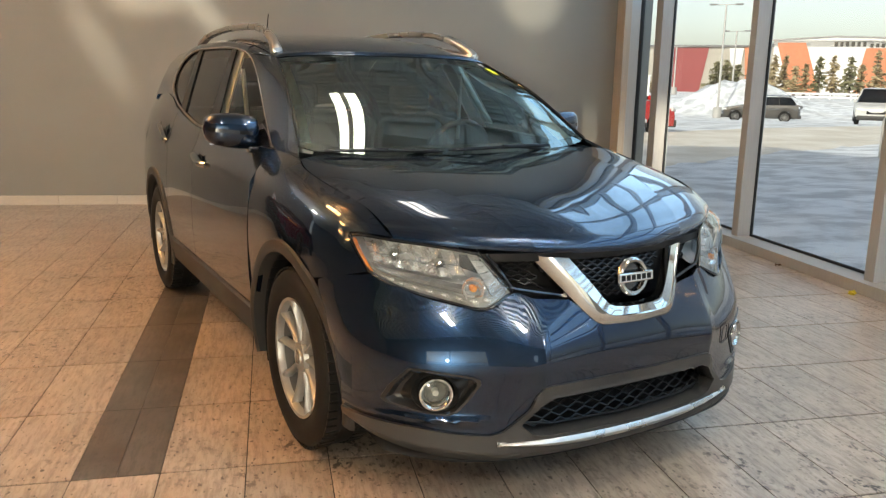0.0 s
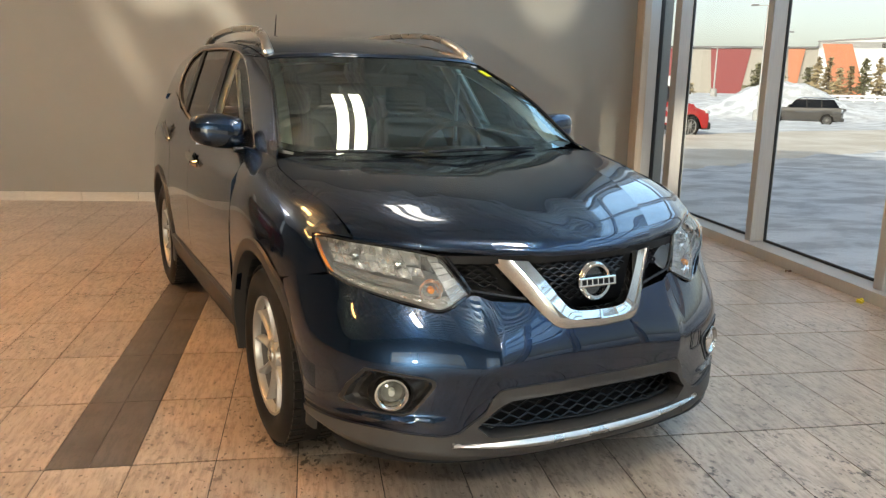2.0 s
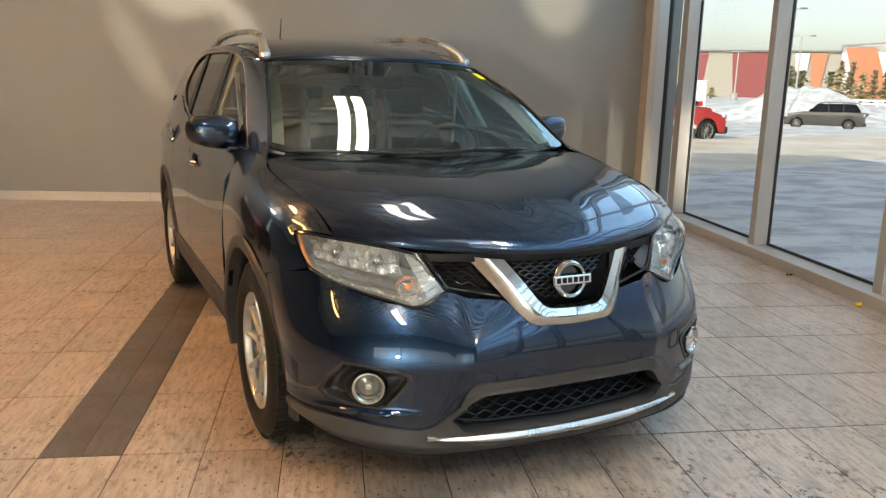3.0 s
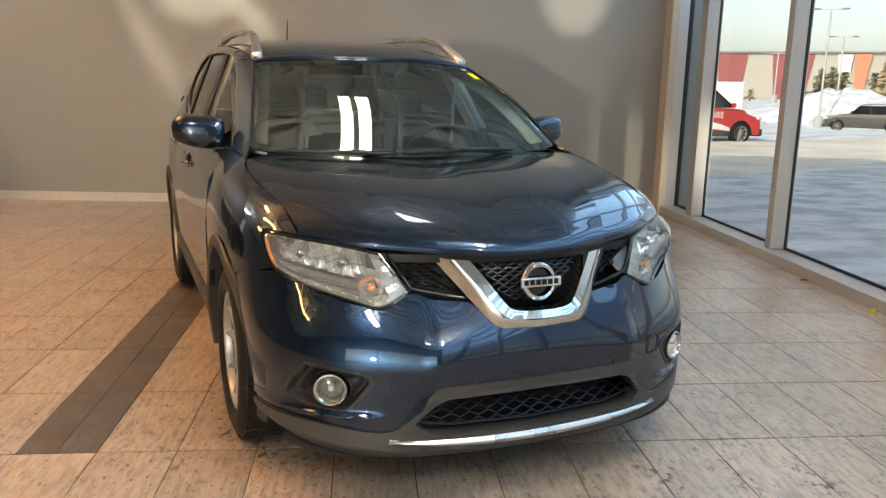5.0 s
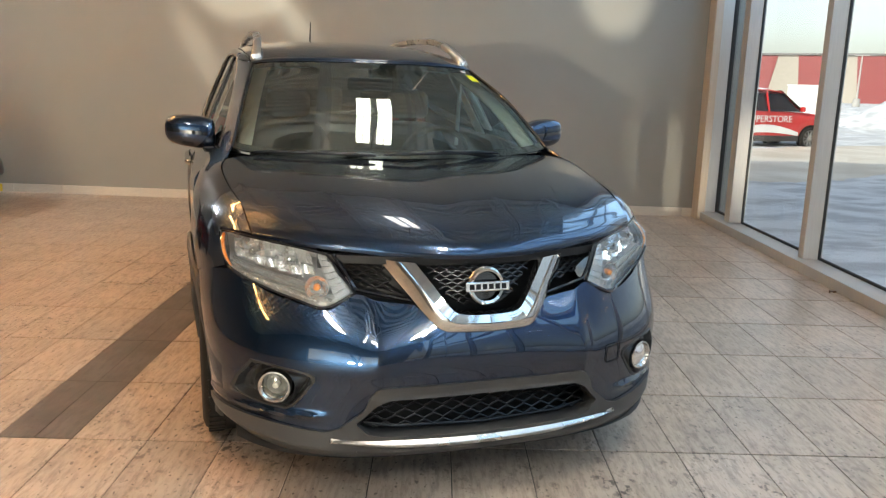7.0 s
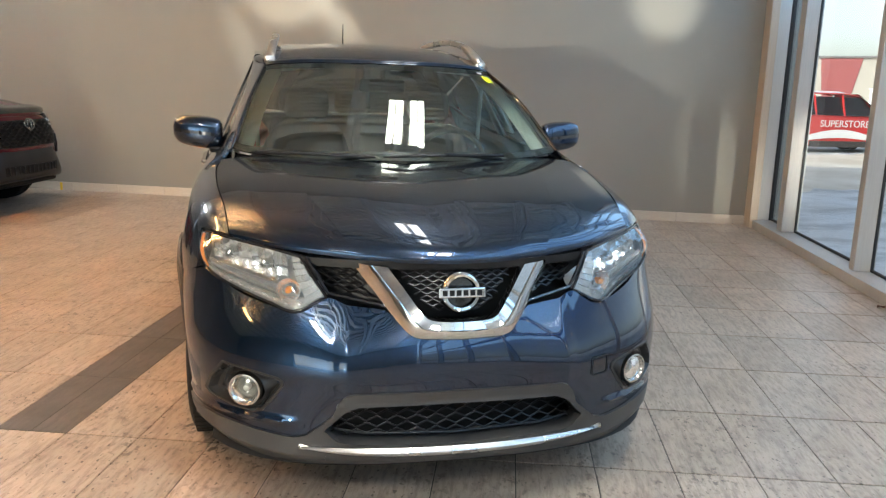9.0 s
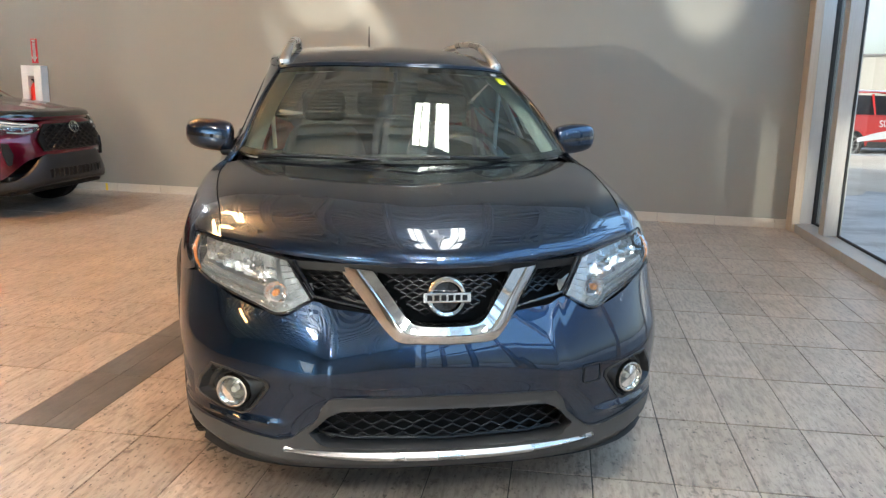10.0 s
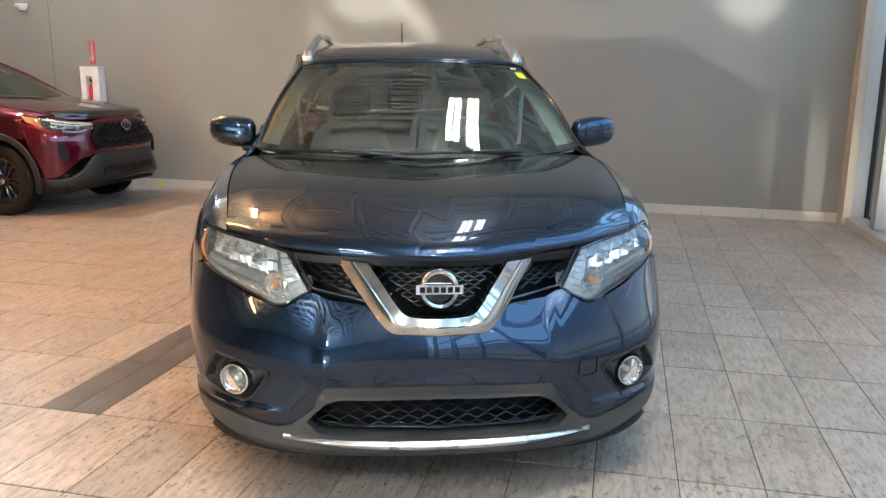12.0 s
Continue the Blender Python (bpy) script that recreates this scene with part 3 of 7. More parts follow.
gm = bmesh.new()
zigzag(-0.22, 0.22, 0.695, 0.850, lambda x, z: abs(x) < np.interp(z, (0.69, 0.70, 0.85), (0.08, 0.105, 0.218)), lambda x, z: back_plane(abs(x), z) - 0.026, 12, 0.040, 0.0046, gm)
part("centre_grille", gm, GRID_BLACK, suv, smooth=True)
for s in (-1, 1):
    gm = bmesh.new()
    zigzag(0.22, 0.52, 0.715, 0.862, lambda x, z: np.interp(z, (0.70, 0.85), (0.250, 0.335)) < x < np.interp(z, (0.72, 0.862), (0.395, 0.482)) and z > np.interp(x, (0.23, 0.41), (0.715, 0.752)),
           lambda x, z: back_plane(x, z) + 0.002, 11, 0.040, 0.0046, gm)
    bmesh.ops.scale(gm, vec=(s, 1, 1), verts=gm.verts)
    if s < 0:
        bmesh.ops.reverse_faces(gm, faces=gm.faces)
    part("side_grille", gm, GRID_BLACK, suv, smooth=True)
    lip = [(0.228, 0.052, 0.714), (0.32, 0.082, 0.730), (0.405, 0.106, 0.747), (0.418, 0.112, 0.755), (0.445, 0.128, 0.800), (0.482, 0.165, 0.858)]
    part("grille_rim", tube([(s * x, y, z) for x, y, z in spline(lip, 24)], 0.0065, 6), GLOSS_BLACK, suv, smooth=True)
bk = [[(x, back_plane(abs(x), z) + 0.03, z) for x in np.linspace(-0.52, 0.52, 31)] for z in (0.66, 0.76, 0.87)]
part("grille_backing", sheet(np.array(bk), 0), BLACK, suv)
bar = [[(x, 0.052 + 0.33 * x * x * 1.5, z) for x in np.linspace(-0.50, 0.50, 41)] for z in (0.836 - 0.004, 0.858)]
part("grille_header", sheet(np.array(bar), 0.03), BLACK, suv)

# round badge with its bar
bd = bmesh.new()
ring = [(-0.001, 0.066), (-0.012, 0.064), (-0.017, 0.058), (-0.015, 0.050), (-0.003, 0.046)]
lathe([(a, r) for a, r in ring], 40, bd, "y")
badge = part("badge", bd, CHROME, suv, "round chrome badge", smooth=True, m=pose(0, 0.006, 0.768, -7))
part("badge_bar", box(-0.077, 0.077, -0.024, -0.004, -0.0165, 0.0165, 0.004), CHROME, badge)
part("badge_disc", lathe([(0.004, 0.0), (0.003, 0.05)], 40, None, "y"), GLOSS_BLACK, badge)
for k in range(6):
    x = -0.056 + k * 0.0225
    part("badge_mark", box(x - 0.008, x + 0.008, -0.0255, -0.0235, -0.009, 0.009, 0.0008), BLACK, badge)


# fog lamps in dark bezels
def fog(s):
    cx, cz = 0.686, 0.432
    g = []
    pts = []
    for (xa, za), (xb, zb) in zip(FOG_LINE, FOG_LINE[1:] + FOG_LINE[:1]):
        pts += [(xa + (xb - xa) * k / 5, za + (zb - za) * k / 5) for k in range(5)]
    pts.append(pts[0])
    for f, d in ((1.09, -0.002), (1.08, 0.003), (0.985, 0.003), (0.955, -0.004), (0.90, -0.024), (0.80, -0.030), (0.60, -0.016), (0.55, -0.008), (0.52, -0.028)):
        line = []
        for x, z in pts:
            px, pz = cx + (x - cx) * f, cz + 0.002 + (z - cz) * f
            if f <= 0.6:
                a = math.atan2(z - cz, x - cx)
                r = {0.60: 0.068, 0.55: 0.062, 0.52: 0.052}[f]
                px, pz = cx + r * math.cos(a), cz + r * math.sin(a)
            line.append(flipx(front(px, pz, d), s))
        g.append(line)
    bez = part("fog_lamp_bezel", sheet(np.array(g), 0, flip=None), BEZEL, suv, smooth=True)
    c = front(cx, cz, -0.012)
    lamp = pose(s * c[0], c[1], c[2], 0, 0, s * 22)
    fl = part("fog_lamp", lathe([(0.020, 0.058), (-0.010, 0.057), (-0.018, 0.054), (-0.019, 0.048), (-0.010, 0.044), (-0.006, 0.040), (0.014, 0.034)], 36, None, "y"), CHROME, suv, "round fog lamp in a chrome ring", True, lamp)
    part("reflector", lathe([(0.030, 0.0), (0.026, 0.02), (0.008, 0.040)], 28, None, "y"), LAMP_GREY, fl, smooth=True)
    part("lens", lathe([(-0.018, 0.0), (-0.016, 0.02), (-0.010, 0.042)], 28, None, "y"), clear("fog_lens", (0.75, 0.75, 0.70), 0.08), fl, smooth=True)
    part("bulb", lathe([(-0.004, 0.0), (-0.002, 0.010), (0.02, 0.012)], 16, None, "y"), LAMP_WHITE, fl, smooth=True)
    if s > 0:
        sq = [front(x, z, 0.003) for x, z in ((0.535, 0.455), (0.482, 0.455), (0.474, 0.462), (0.474, 0.512), (0.482, 0.520), (0.535, 0.520), (0.543, 0.512), (0.543, 0.462))]
        part("tow_cover_seam", tube(sq, 0.0016, 5, closed=True), BLACK, suv)


fog(-1)
fog(1)


# headlamps
def headlamp(s):
    top = [(0.500, 0.180, 0.856), (0.560, 0.222, 0.868), (0.640, 0.279, 0.880), (0.729, 0.350, 0.891), (0.790, 0.418, 0.899), (0.824, 0.470, 0.897)]
    low = [(0.422, 0.098, 0.740), (0.522, 0.096, 0.697), (0.605, 0.170, 0.710), (0.690, 0.246, 0.733), (0.765, 0.300, 0.765), (0.812, 0.344, 0.797)]
    top = spline(top, 30)
    low = spline(low, 30)
    root = part("headlamp", sheet(np.array([[flipx(a + (b - a) * k / 12 + np.array((0.5, -1, 0.1)) * 0.028 * math.sin(math.pi * k / 12) * (0.4 + 0.6 * i / 30), s)
                                             for i, (a, b) in enumerate(zip(low, top))] for k in range(13)]), 0), LENS, suv, "clear headlamp with chrome reflectors and amber markers", True)
    # rim and bowl behind the lens
    rim = [flipx(p, s) for p in list(low) + list(top[::-1])]
    part("rim", tube(rim, 0.0055, 6, closed=True), GLOSS_BLACK, root, smooth=True)
    inward = np.array((-0.02, 0.10, 0.0))
    mid = 0.5 * (low + top)
    g = [low, low * 0.9 + mid * 0.1 + inward * 0.5, low * 0.45 + mid * 0.55 + inward, mid + inward, top * 0.5 + mid * 0.5 + inward, top * 0.92 + mid * 0.08 + inward * 0.5, top]
    part("housing", sheet(np.array([flipx(r, s) for r in g]), 0), LAMP_HOUSING, root, smooth=True)

    def inside(u, h, depth):
        """A place in the lamp: u from the grille outwards, h from the foot up."""
        i = u * 29.99
        a, f = int(i), i - int(i)
        lo, hi = low[a] * (1 - f) + low[a + 1] * f, top[a] * (1 - f) + top[a + 1] * f
        return lo * (1 - h) + hi * h + np.array((-0.2, 1, 0)) * depth + np.array((0.5, -1, 0.1)) * 0.028 * math.sin(math.pi * h) * (0.4 + 0.6 * u)

    # faceted main reflector: bright steps fanned side by side
    for k in range(7):
        u0, u1 = 0.20 + 0.085 * k + 0.012 * (k % 2), 0.20 + 0.085 * (k + 0.95) + 0.012 * ((k + 1) % 2)
        h0 = 0.40 + 0.02 * (k % 2) + (0.10 if k < 1 else 0.0)
        for r in range(2):
            ha, hb = h0 + (0.93 - h0) * (0, 0.38)[r], h0 + (0.93 - h0) * (0.36, 1.0)[r]
            cup = [[flipx(inside(u0 + (u1 - u0) * a / 4, ha + (hb - ha) * b / 3, 0.040 + 0.016 * math.sin(math.pi * a / 4) + 0.02 * math.sin(math.pi * (h0 + r) / 3) + 0.006 * ((k * 7 + r * 3) % 5) / 5), s) for a in range(5)] for b in range(4)]
            part("reflector_facet", sheet(np.array(cup), 0.004), LAMP_SILVER, root, smooth=True)
    for u in (0.36, 0.62):
        c = inside(u, 0.66, 0.030)
        part("bulb", lathe([(-0.016, 0.0), (-0.012, 0.012), (0.004, 0.019), (0.03, 0.021)], 16, None, "y"), CHROME, root, smooth=True, m=pose(s * c[0], c[1], c[2], -6, 0, s * 20))
    # dark shelf under the reflector, then the bright foot
    part("dark_shelf", sheet(np.array([[flipx(inside(u, h, d), s) for u in np.linspace(0.17, 0.86, 16)] for h, d in ((0.20, 0.030), (0.29, 0.024), (0.37, 0.034))]), 0.004), LAMP_GREY, root, smooth=True)
    part("foot_guide", sheet(np.array([[flipx(inside(u, h, d), s) for u in np.linspace(0.10, 0.97, 24)] for h, d in ((0.02, 0.012), (0.09, 0.010), (0.17, 0.022))]), 0.004), LAMP_CLEAR, root, "pale plastic light guide", smooth=True)
    for k in range(8):
        c = inside(0.16 + 0.085 * k, 0.115, 0.010)
        part("day_light", box(-0.013, 0.013, -0.003, 0.003, -0.004, 0.004, 0.0015), LAMP_SILVER, root, m=pose(s * c[0], c[1], c[2], 0, -s * 16, s * 40))
    # upright light guide beside the grille, in small steps
    for k in range(7):
        h0, h1 = 0.04 + 0.132 * k, 0.04 + 0.132 * (k + 0.9)
        q = [[flipx(inside(u, h, 0.010 + 0.004 * (u < 0.05)), s) for u in (0.02, 0.06, 0.115)] for h in (h0, h1)]
        part("light_guide", sheet(np.array(q), 0.005), LAMP_CLEAR, root)
    # turn lamp low down by the guide
    c = inside(0.205, 0.33, 0.018)
    tl = part("turn_lamp", lathe([(0.03, 0.006), (0.02, 0.020), (0.0, 0.036), (-0.004, 0.040)], 24, None, "y"), LAMP_SILVER, root, smooth=True, m=pose(s * c[0], c[1], c[2], 0, 0, s * 14))
    part("amber_bulb", lathe([(-0.010, 0.0), (-0.007, 0.010), (0.004, 0.013), (0.02, 0.010)], 16, None, "y"), AMBER, tl, smooth=True)
    part("side_marker", sheet(np.array([[flipx(inside(u, h, 0.008), s) for h in np.linspace(0.06, 0.92, 10)] for u in (0.93, 0.96, 0.985)]), 0.004), AMBER, root, "amber side marker", smooth=True)


headlamp(-1)
headlamp(1)

# wings, doors and quarters
AXLE_F, AXLE_R, HUB_Z, ARCH = 0.862, 3.50, 0.348, 0.425
WING = [
    [(0.731, 0.352, 0.902), (0.780, 0.405, 0.907), (0.828, 0.470, 0.903), (0.830, 0.412, 0.850), (0.820, 0.346, 0.797)],
    [(0.752, 0.500, 0.978), (0.800, 0.510, 0.958), (0.850, 0.520, 0.915), (0.874, 0.505, 0.840), (0.888, 0.500, 0.752)],
    [(0.772, 0.620, 1.004), (0.826, 0.630, 0.982), (0.876, 0.640, 0.935), (0.906, 0.640, 0.850), (0.920, 0.640, 0.730)],
    [(0.789, 0.760, 1.026), (0.842, 0.770, 1.002), (0.886, 0.780, 0.955), (0.912, 0.790, 0.880), (0.930, 0.800, 0.770)],
    [(0.801, 0.960, 1.063), (0.852, 0.960, 1.034), (0.893, 0.960, 0.982), (0.918, 0.960, 0.890), (0.932, 0.950, 0.766)],
    [(0.784, 1.068, 1.087), (0.852, 1.090, 1.054), (0.896, 1.110, 0.985), (0.920, 1.120, 0.870), (0.928, 1.130, 0.678)],
    [(0.786, 1.210, 1.098), (0.850, 1.225, 1.055), (0.899, 1.245, 0.965), (0.920, 1.262, 0.800), (0.922, 1.270, 0.470)],
    [(0.790, 1.335, 1.103), (0.846, 1.345, 1.055), (0.897, 1.345, 0.955), (0.920, 1.345, 0.750), (0.905, 1.345, 0.350)],
]


def side_x(y, z):
    """Half width of the doors at y, z."""
    zz = (0.34, 0.45, 0.60, 0.78, 0.95, 1.02, 1.08, 1.14, 1.22, 1.30)
    xx = (0.892, 0.912, 0.922, 0.922, 0.906, 0.893, 0.874, 0.852, 0.814, 0.770)
    x = float(np.interp(z, zz, xx))
    x += 0.010 * math.exp(-((z - 0.995) / 0.03) ** 2) * min(1.0, max(0.0, (y - 1.35) / 0.45))
    x -= 0.0475 * max(0, 2.6 - y) ** 2 * min(1.0, max(0.0, (z - 0.98) / 0.12))
    if y > 3.4:
        x -= 0.11 * ((y - 3.4) / 1.1) ** 2
    return x


def belt(y):
    return float(np.interp(y, (1.3, 2.0, 2.5, 2.87, 3.17, 3.41, 3.6, 4.5), (1.100, 1.114, 1.132, 1.170, 1.210, 1.262, 1.285, 1.250)))


def sill(y):
    return 0.345


def skin(y0, y1, lo, hi, ny, nz, ys=None):
    ys = np.linspace(y0, y1, ny + 1) if ys is None else ys
    return np.array([[(side_x(y, lo(y) + (hi(y) - lo(y)) * k / nz), y, lo(y) + (hi(y) - lo(y)) * k / nz) for k in range(nz + 1)] for y in ys])


def arch_low(y, ax):
    d = ARCH ** 2 - (y - ax) ** 2
    return max(sill(y), HUB_Z + math.sqrt(d)) if d > 0 else sill(y)


R_YS = sorted([2.98 + k * 0.02 for k in range(5)] + [AXLE_R + (ARCH + 0.001) * math.cos(math.pi * k / 30) for k in range(31)] + [3.98, 4.08, 4.2, 4.32, 4.42])


def side_body(s):
    part("front_wing", sheet(flipx(loft(WING, 16, 42), s), 0.02), PAINT, suv, smooth=True)
    part("front_door", sheet(flipx(skin(1.350, 2.400, lambda y: sill(y) + 0.09, belt, 20, 26), s), 0.02), PAINT, suv, smooth=True)
    part("rear_door", sheet(flipx(skin(2.405, 3.07, lambda y: sill(y) + 0.09, belt, 12, 26), s), 0.02), PAINT, suv, smooth=True)
    q = skin(0, 0, lambda y: arch_low(y, AXLE_R) if y > 3.07 else sill(y), belt, 0, 22, [y for y in R_YS if y > 3.075])
    part("rear_quarter", sheet(flipx(q, s), 0.02), PAINT, suv, smooth=True)
    lowc = np.array([[(side_x(y, z) + o, y, z) for z, o in ((0.435, 0.002), (0.425, 0.014), (0.36, 0.018), (0.30, 0.006), (0.255, -0.03), (0.25, -0.12))] for y in np.linspace(1.29, 3.09, 24)])
    part("sill_cladding", sheet(flipx(lowc, s), 0.02), ARCH_PLASTIC, suv, "dark plastic sill cladding", smooth=True)
    # plastic lips of the arches
    for ax, a0, a1, nm in ((AXLE_F, -14, 196, "front_arch_trim"), (AXLE_R, -12, 192, "rear_arch_trim")):
        g = []
        for k in range(41):
            a = radians(a0 + (a1 - a0) * k / 40)
            line = []
            for r, o in ((ARCH + 0.042, 0.0), (ARCH + 0.036, 0.010), (ARCH + 0.006, 0.014), (ARCH - 0.010, 0.006), (ARCH - 0.012, -0.05)):
                y, z = ax + r * math.cos(a), HUB_Z + r * math.sin(a)
                if ax == AXLE_F:
                    x = np.interp(y, (0.36, 0.43, 0.50, 0.65, 0.80, 0.95, 1.4), (0.842, 0.868, 0.893, 0.922, 0.930, 0.930, 0.918)) - max(0, z - 0.80) * 0.12
                    x -= max(0, 0.42 - z) * 0.12
                else:
                    x = side_x(y, max(0.4, z))
                line.append((x + o, y, z))
            g.append(line)
        part(nm, sheet(flipx(np.array(g), s), 0), ARCH_PLASTIC, suv, "dark plastic wheel arch trim", smooth=True)
        liner = [[(x, ax + (ARCH - 0.012) * math.cos(a), HUB_Z + (ARCH - 0.012) * math.sin(a)) for x in (0.88, 0.55)] for a in [radians(-20 + 220 * k / 24) for k in range(25)]]
        part("arch_liner", sheet(flipx(np.array(liner), s), 0, flip=s < 0), BLACK, suv)
    for y, z, tilt in ((2.205, 0.982, 2), (3.215, 1.050, 5)):
        x = side_x(y, z)
        cup = part("handle_cup", lathe([(-0.010, 0.0), (0.0, 0.022), (0.005, 0.036)], 24), BLACK, suv, smooth=True, m=pose(s * (x + 0.0), y - 0.02, z, 0, 0, 0 if s > 0 else 180))
        h = [[(x + o, y + d, z + tilt * 0.001 * d * 100 + w) for w, o in ((-0.016, 0.012), (-0.010, 0.032), (0.010, 0.032), (0.016, 0.012))] for d, q in ((-0.10, 0), (-0.07, 1), (0.0, 1), (0.075, 1), (0.105, 0))]
        for row in (h[0], h[-1]):
            for i, p in enumerate(row):
                row[i] = (x + 0.004 + (0.004 if i in (1, 2) else 0), p[1], p[2])
        part("door_handle", sheet(flipx(loft(h, 6, 16), s), 0.004), CHROME, suv, "chrome door handle", smooth=True)


for s in (-1, 1):
    side_body(s)


# ---- cabin: glass, pillars, roof ----
def green_x(y, z):
    """Half width above the belt line."""
    x = 0.858 - 0.40 * (z - 1.10) - 0.10 * (z - 1.10) ** 2
    x -= 0.03 * max(0, (y - 2.6) / 1.6) ** 2
    f = min(1.0, max(0.3, 0.38 + 1.65 * (z - 1.11)))
    return x - 0.125 * f * max(0, 2.6 - y) ** 2


DLO_TOP = [(1.40, 1.112), (1.60, 1.210), (1.80, 1.328), (2.00, 1.445), (2.16, 1.512), (2.32, 1.541), (2.60, 1.556), (3.00, 1.560), (3.35, 1.551), (3.58, 1.497), (3.645, 1.410)]
DLO_LOW = [(1.40, 1.104), (1.60, 1.108), (1.80, 1.113), (2.00, 1.120), (2.16, 1.125), (2.32, 1.130), (2.60, 1.146), (3.00, 1.195), (3.35, 1.257), (3.58, 1.330), (3.645, 1.400)]
dtop, dlow = spline(DLO_TOP, 60), spline(DLO_LOW, 60)


def dlo(y, k):
    zt, zl = np.interp(y, dtop[:, 0], dtop[:, 1]), np.interp(y, dlow[:, 0], dlow[:, 1])
    z = zl + (zt - zl) * k
    return green_x(y, z), y, z


WS_BASE = [(0, 1.085, 1.080), (0.30, 1.092, 1.086), (0.55, 1.115, 1.098), (0.685, 1.150, 1.112), (0.738, 1.180, 1.126)]
WS_TOP = [(0, 1.840, 1.512), (0.25, 1.845, 1.511), (0.42, 1.860, 1.506), (0.53, 1.880, 1.499), (0.588, 1.900, 1.490)]
ws = [spline(WS_BASE, 20), None, spline(WS_TOP, 20)]
ws[1] = 0.5 * (ws[0] + ws[2]) + np.array([(0.0, -0.016, 0.030)] * 21)
WS = np.array([spline([ws[0][j], ws[1][j], ws[2][j]], 16) for j in range(21)]).transpose(1, 0, 2)
part("windscreen", sheet(mirror_grid(WS), 0), CAR_GLASS, suv, "clear laminated windscreen with dotted black border", smooth=True)
# black border inside the glass
fr = bmesh.new()
wm = WS + np.array((0, 0.006, -0.005))
sheet(mirror_grid(wm[:2]), 0, fr)
sheet(mirror_grid(wm[-2:]), 0, fr)
for s in (-1, 1):
    sheet(flipx(wm[:, -2:], s), 0, fr)
part("windscreen_border", fr, GLOSS_BLACK, suv, smooth=True)

ROOF = [
    [(0, 1.843, 1.516), (0.25, 1.848, 1.515), (0.42, 1.863, 1.510), (0.53, 1.883, 1.503), (0.592, 1.905, 1.494)],
    [(0, 1.90, 1.545), (0.25, 1.90, 1.543), (0.42, 1.91, 1.536), (0.53, 1.93, 1.526), (0.598, 1.95, 1.510)],
    [(0, 2.20, 1.612), (0.25, 2.20, 1.607), (0.42, 2.20, 1.597), (0.54, 2.20, 1.582), (0.612, 2.20, 1.560)],
    [(0, 2.70, 1.652), (0.25, 2.70, 1.647), (0.42, 2.70, 1.634), (0.54, 2.70, 1.616), (0.614, 2.70, 1.592)],
    [(0, 3.40, 1.650), (0.25, 3.40, 1.645), (0.42, 3.40, 1.630), (0.54, 3.40, 1.608), (0.605, 3.40, 1.582)],
    [(0, 4.20, 1.600), (0.25, 4.20, 1.595), (0.42, 4.20, 1.580), (0.53, 4.19, 1.560), (0.585, 4.18, 1.540)],
]
part("roof", sheet(mirror_grid(loft(ROOF, 16, 40)), 0.02), PAINT, suv, smooth=True)
roof_edge = spline([c[-1] for c in ROOF], 60)


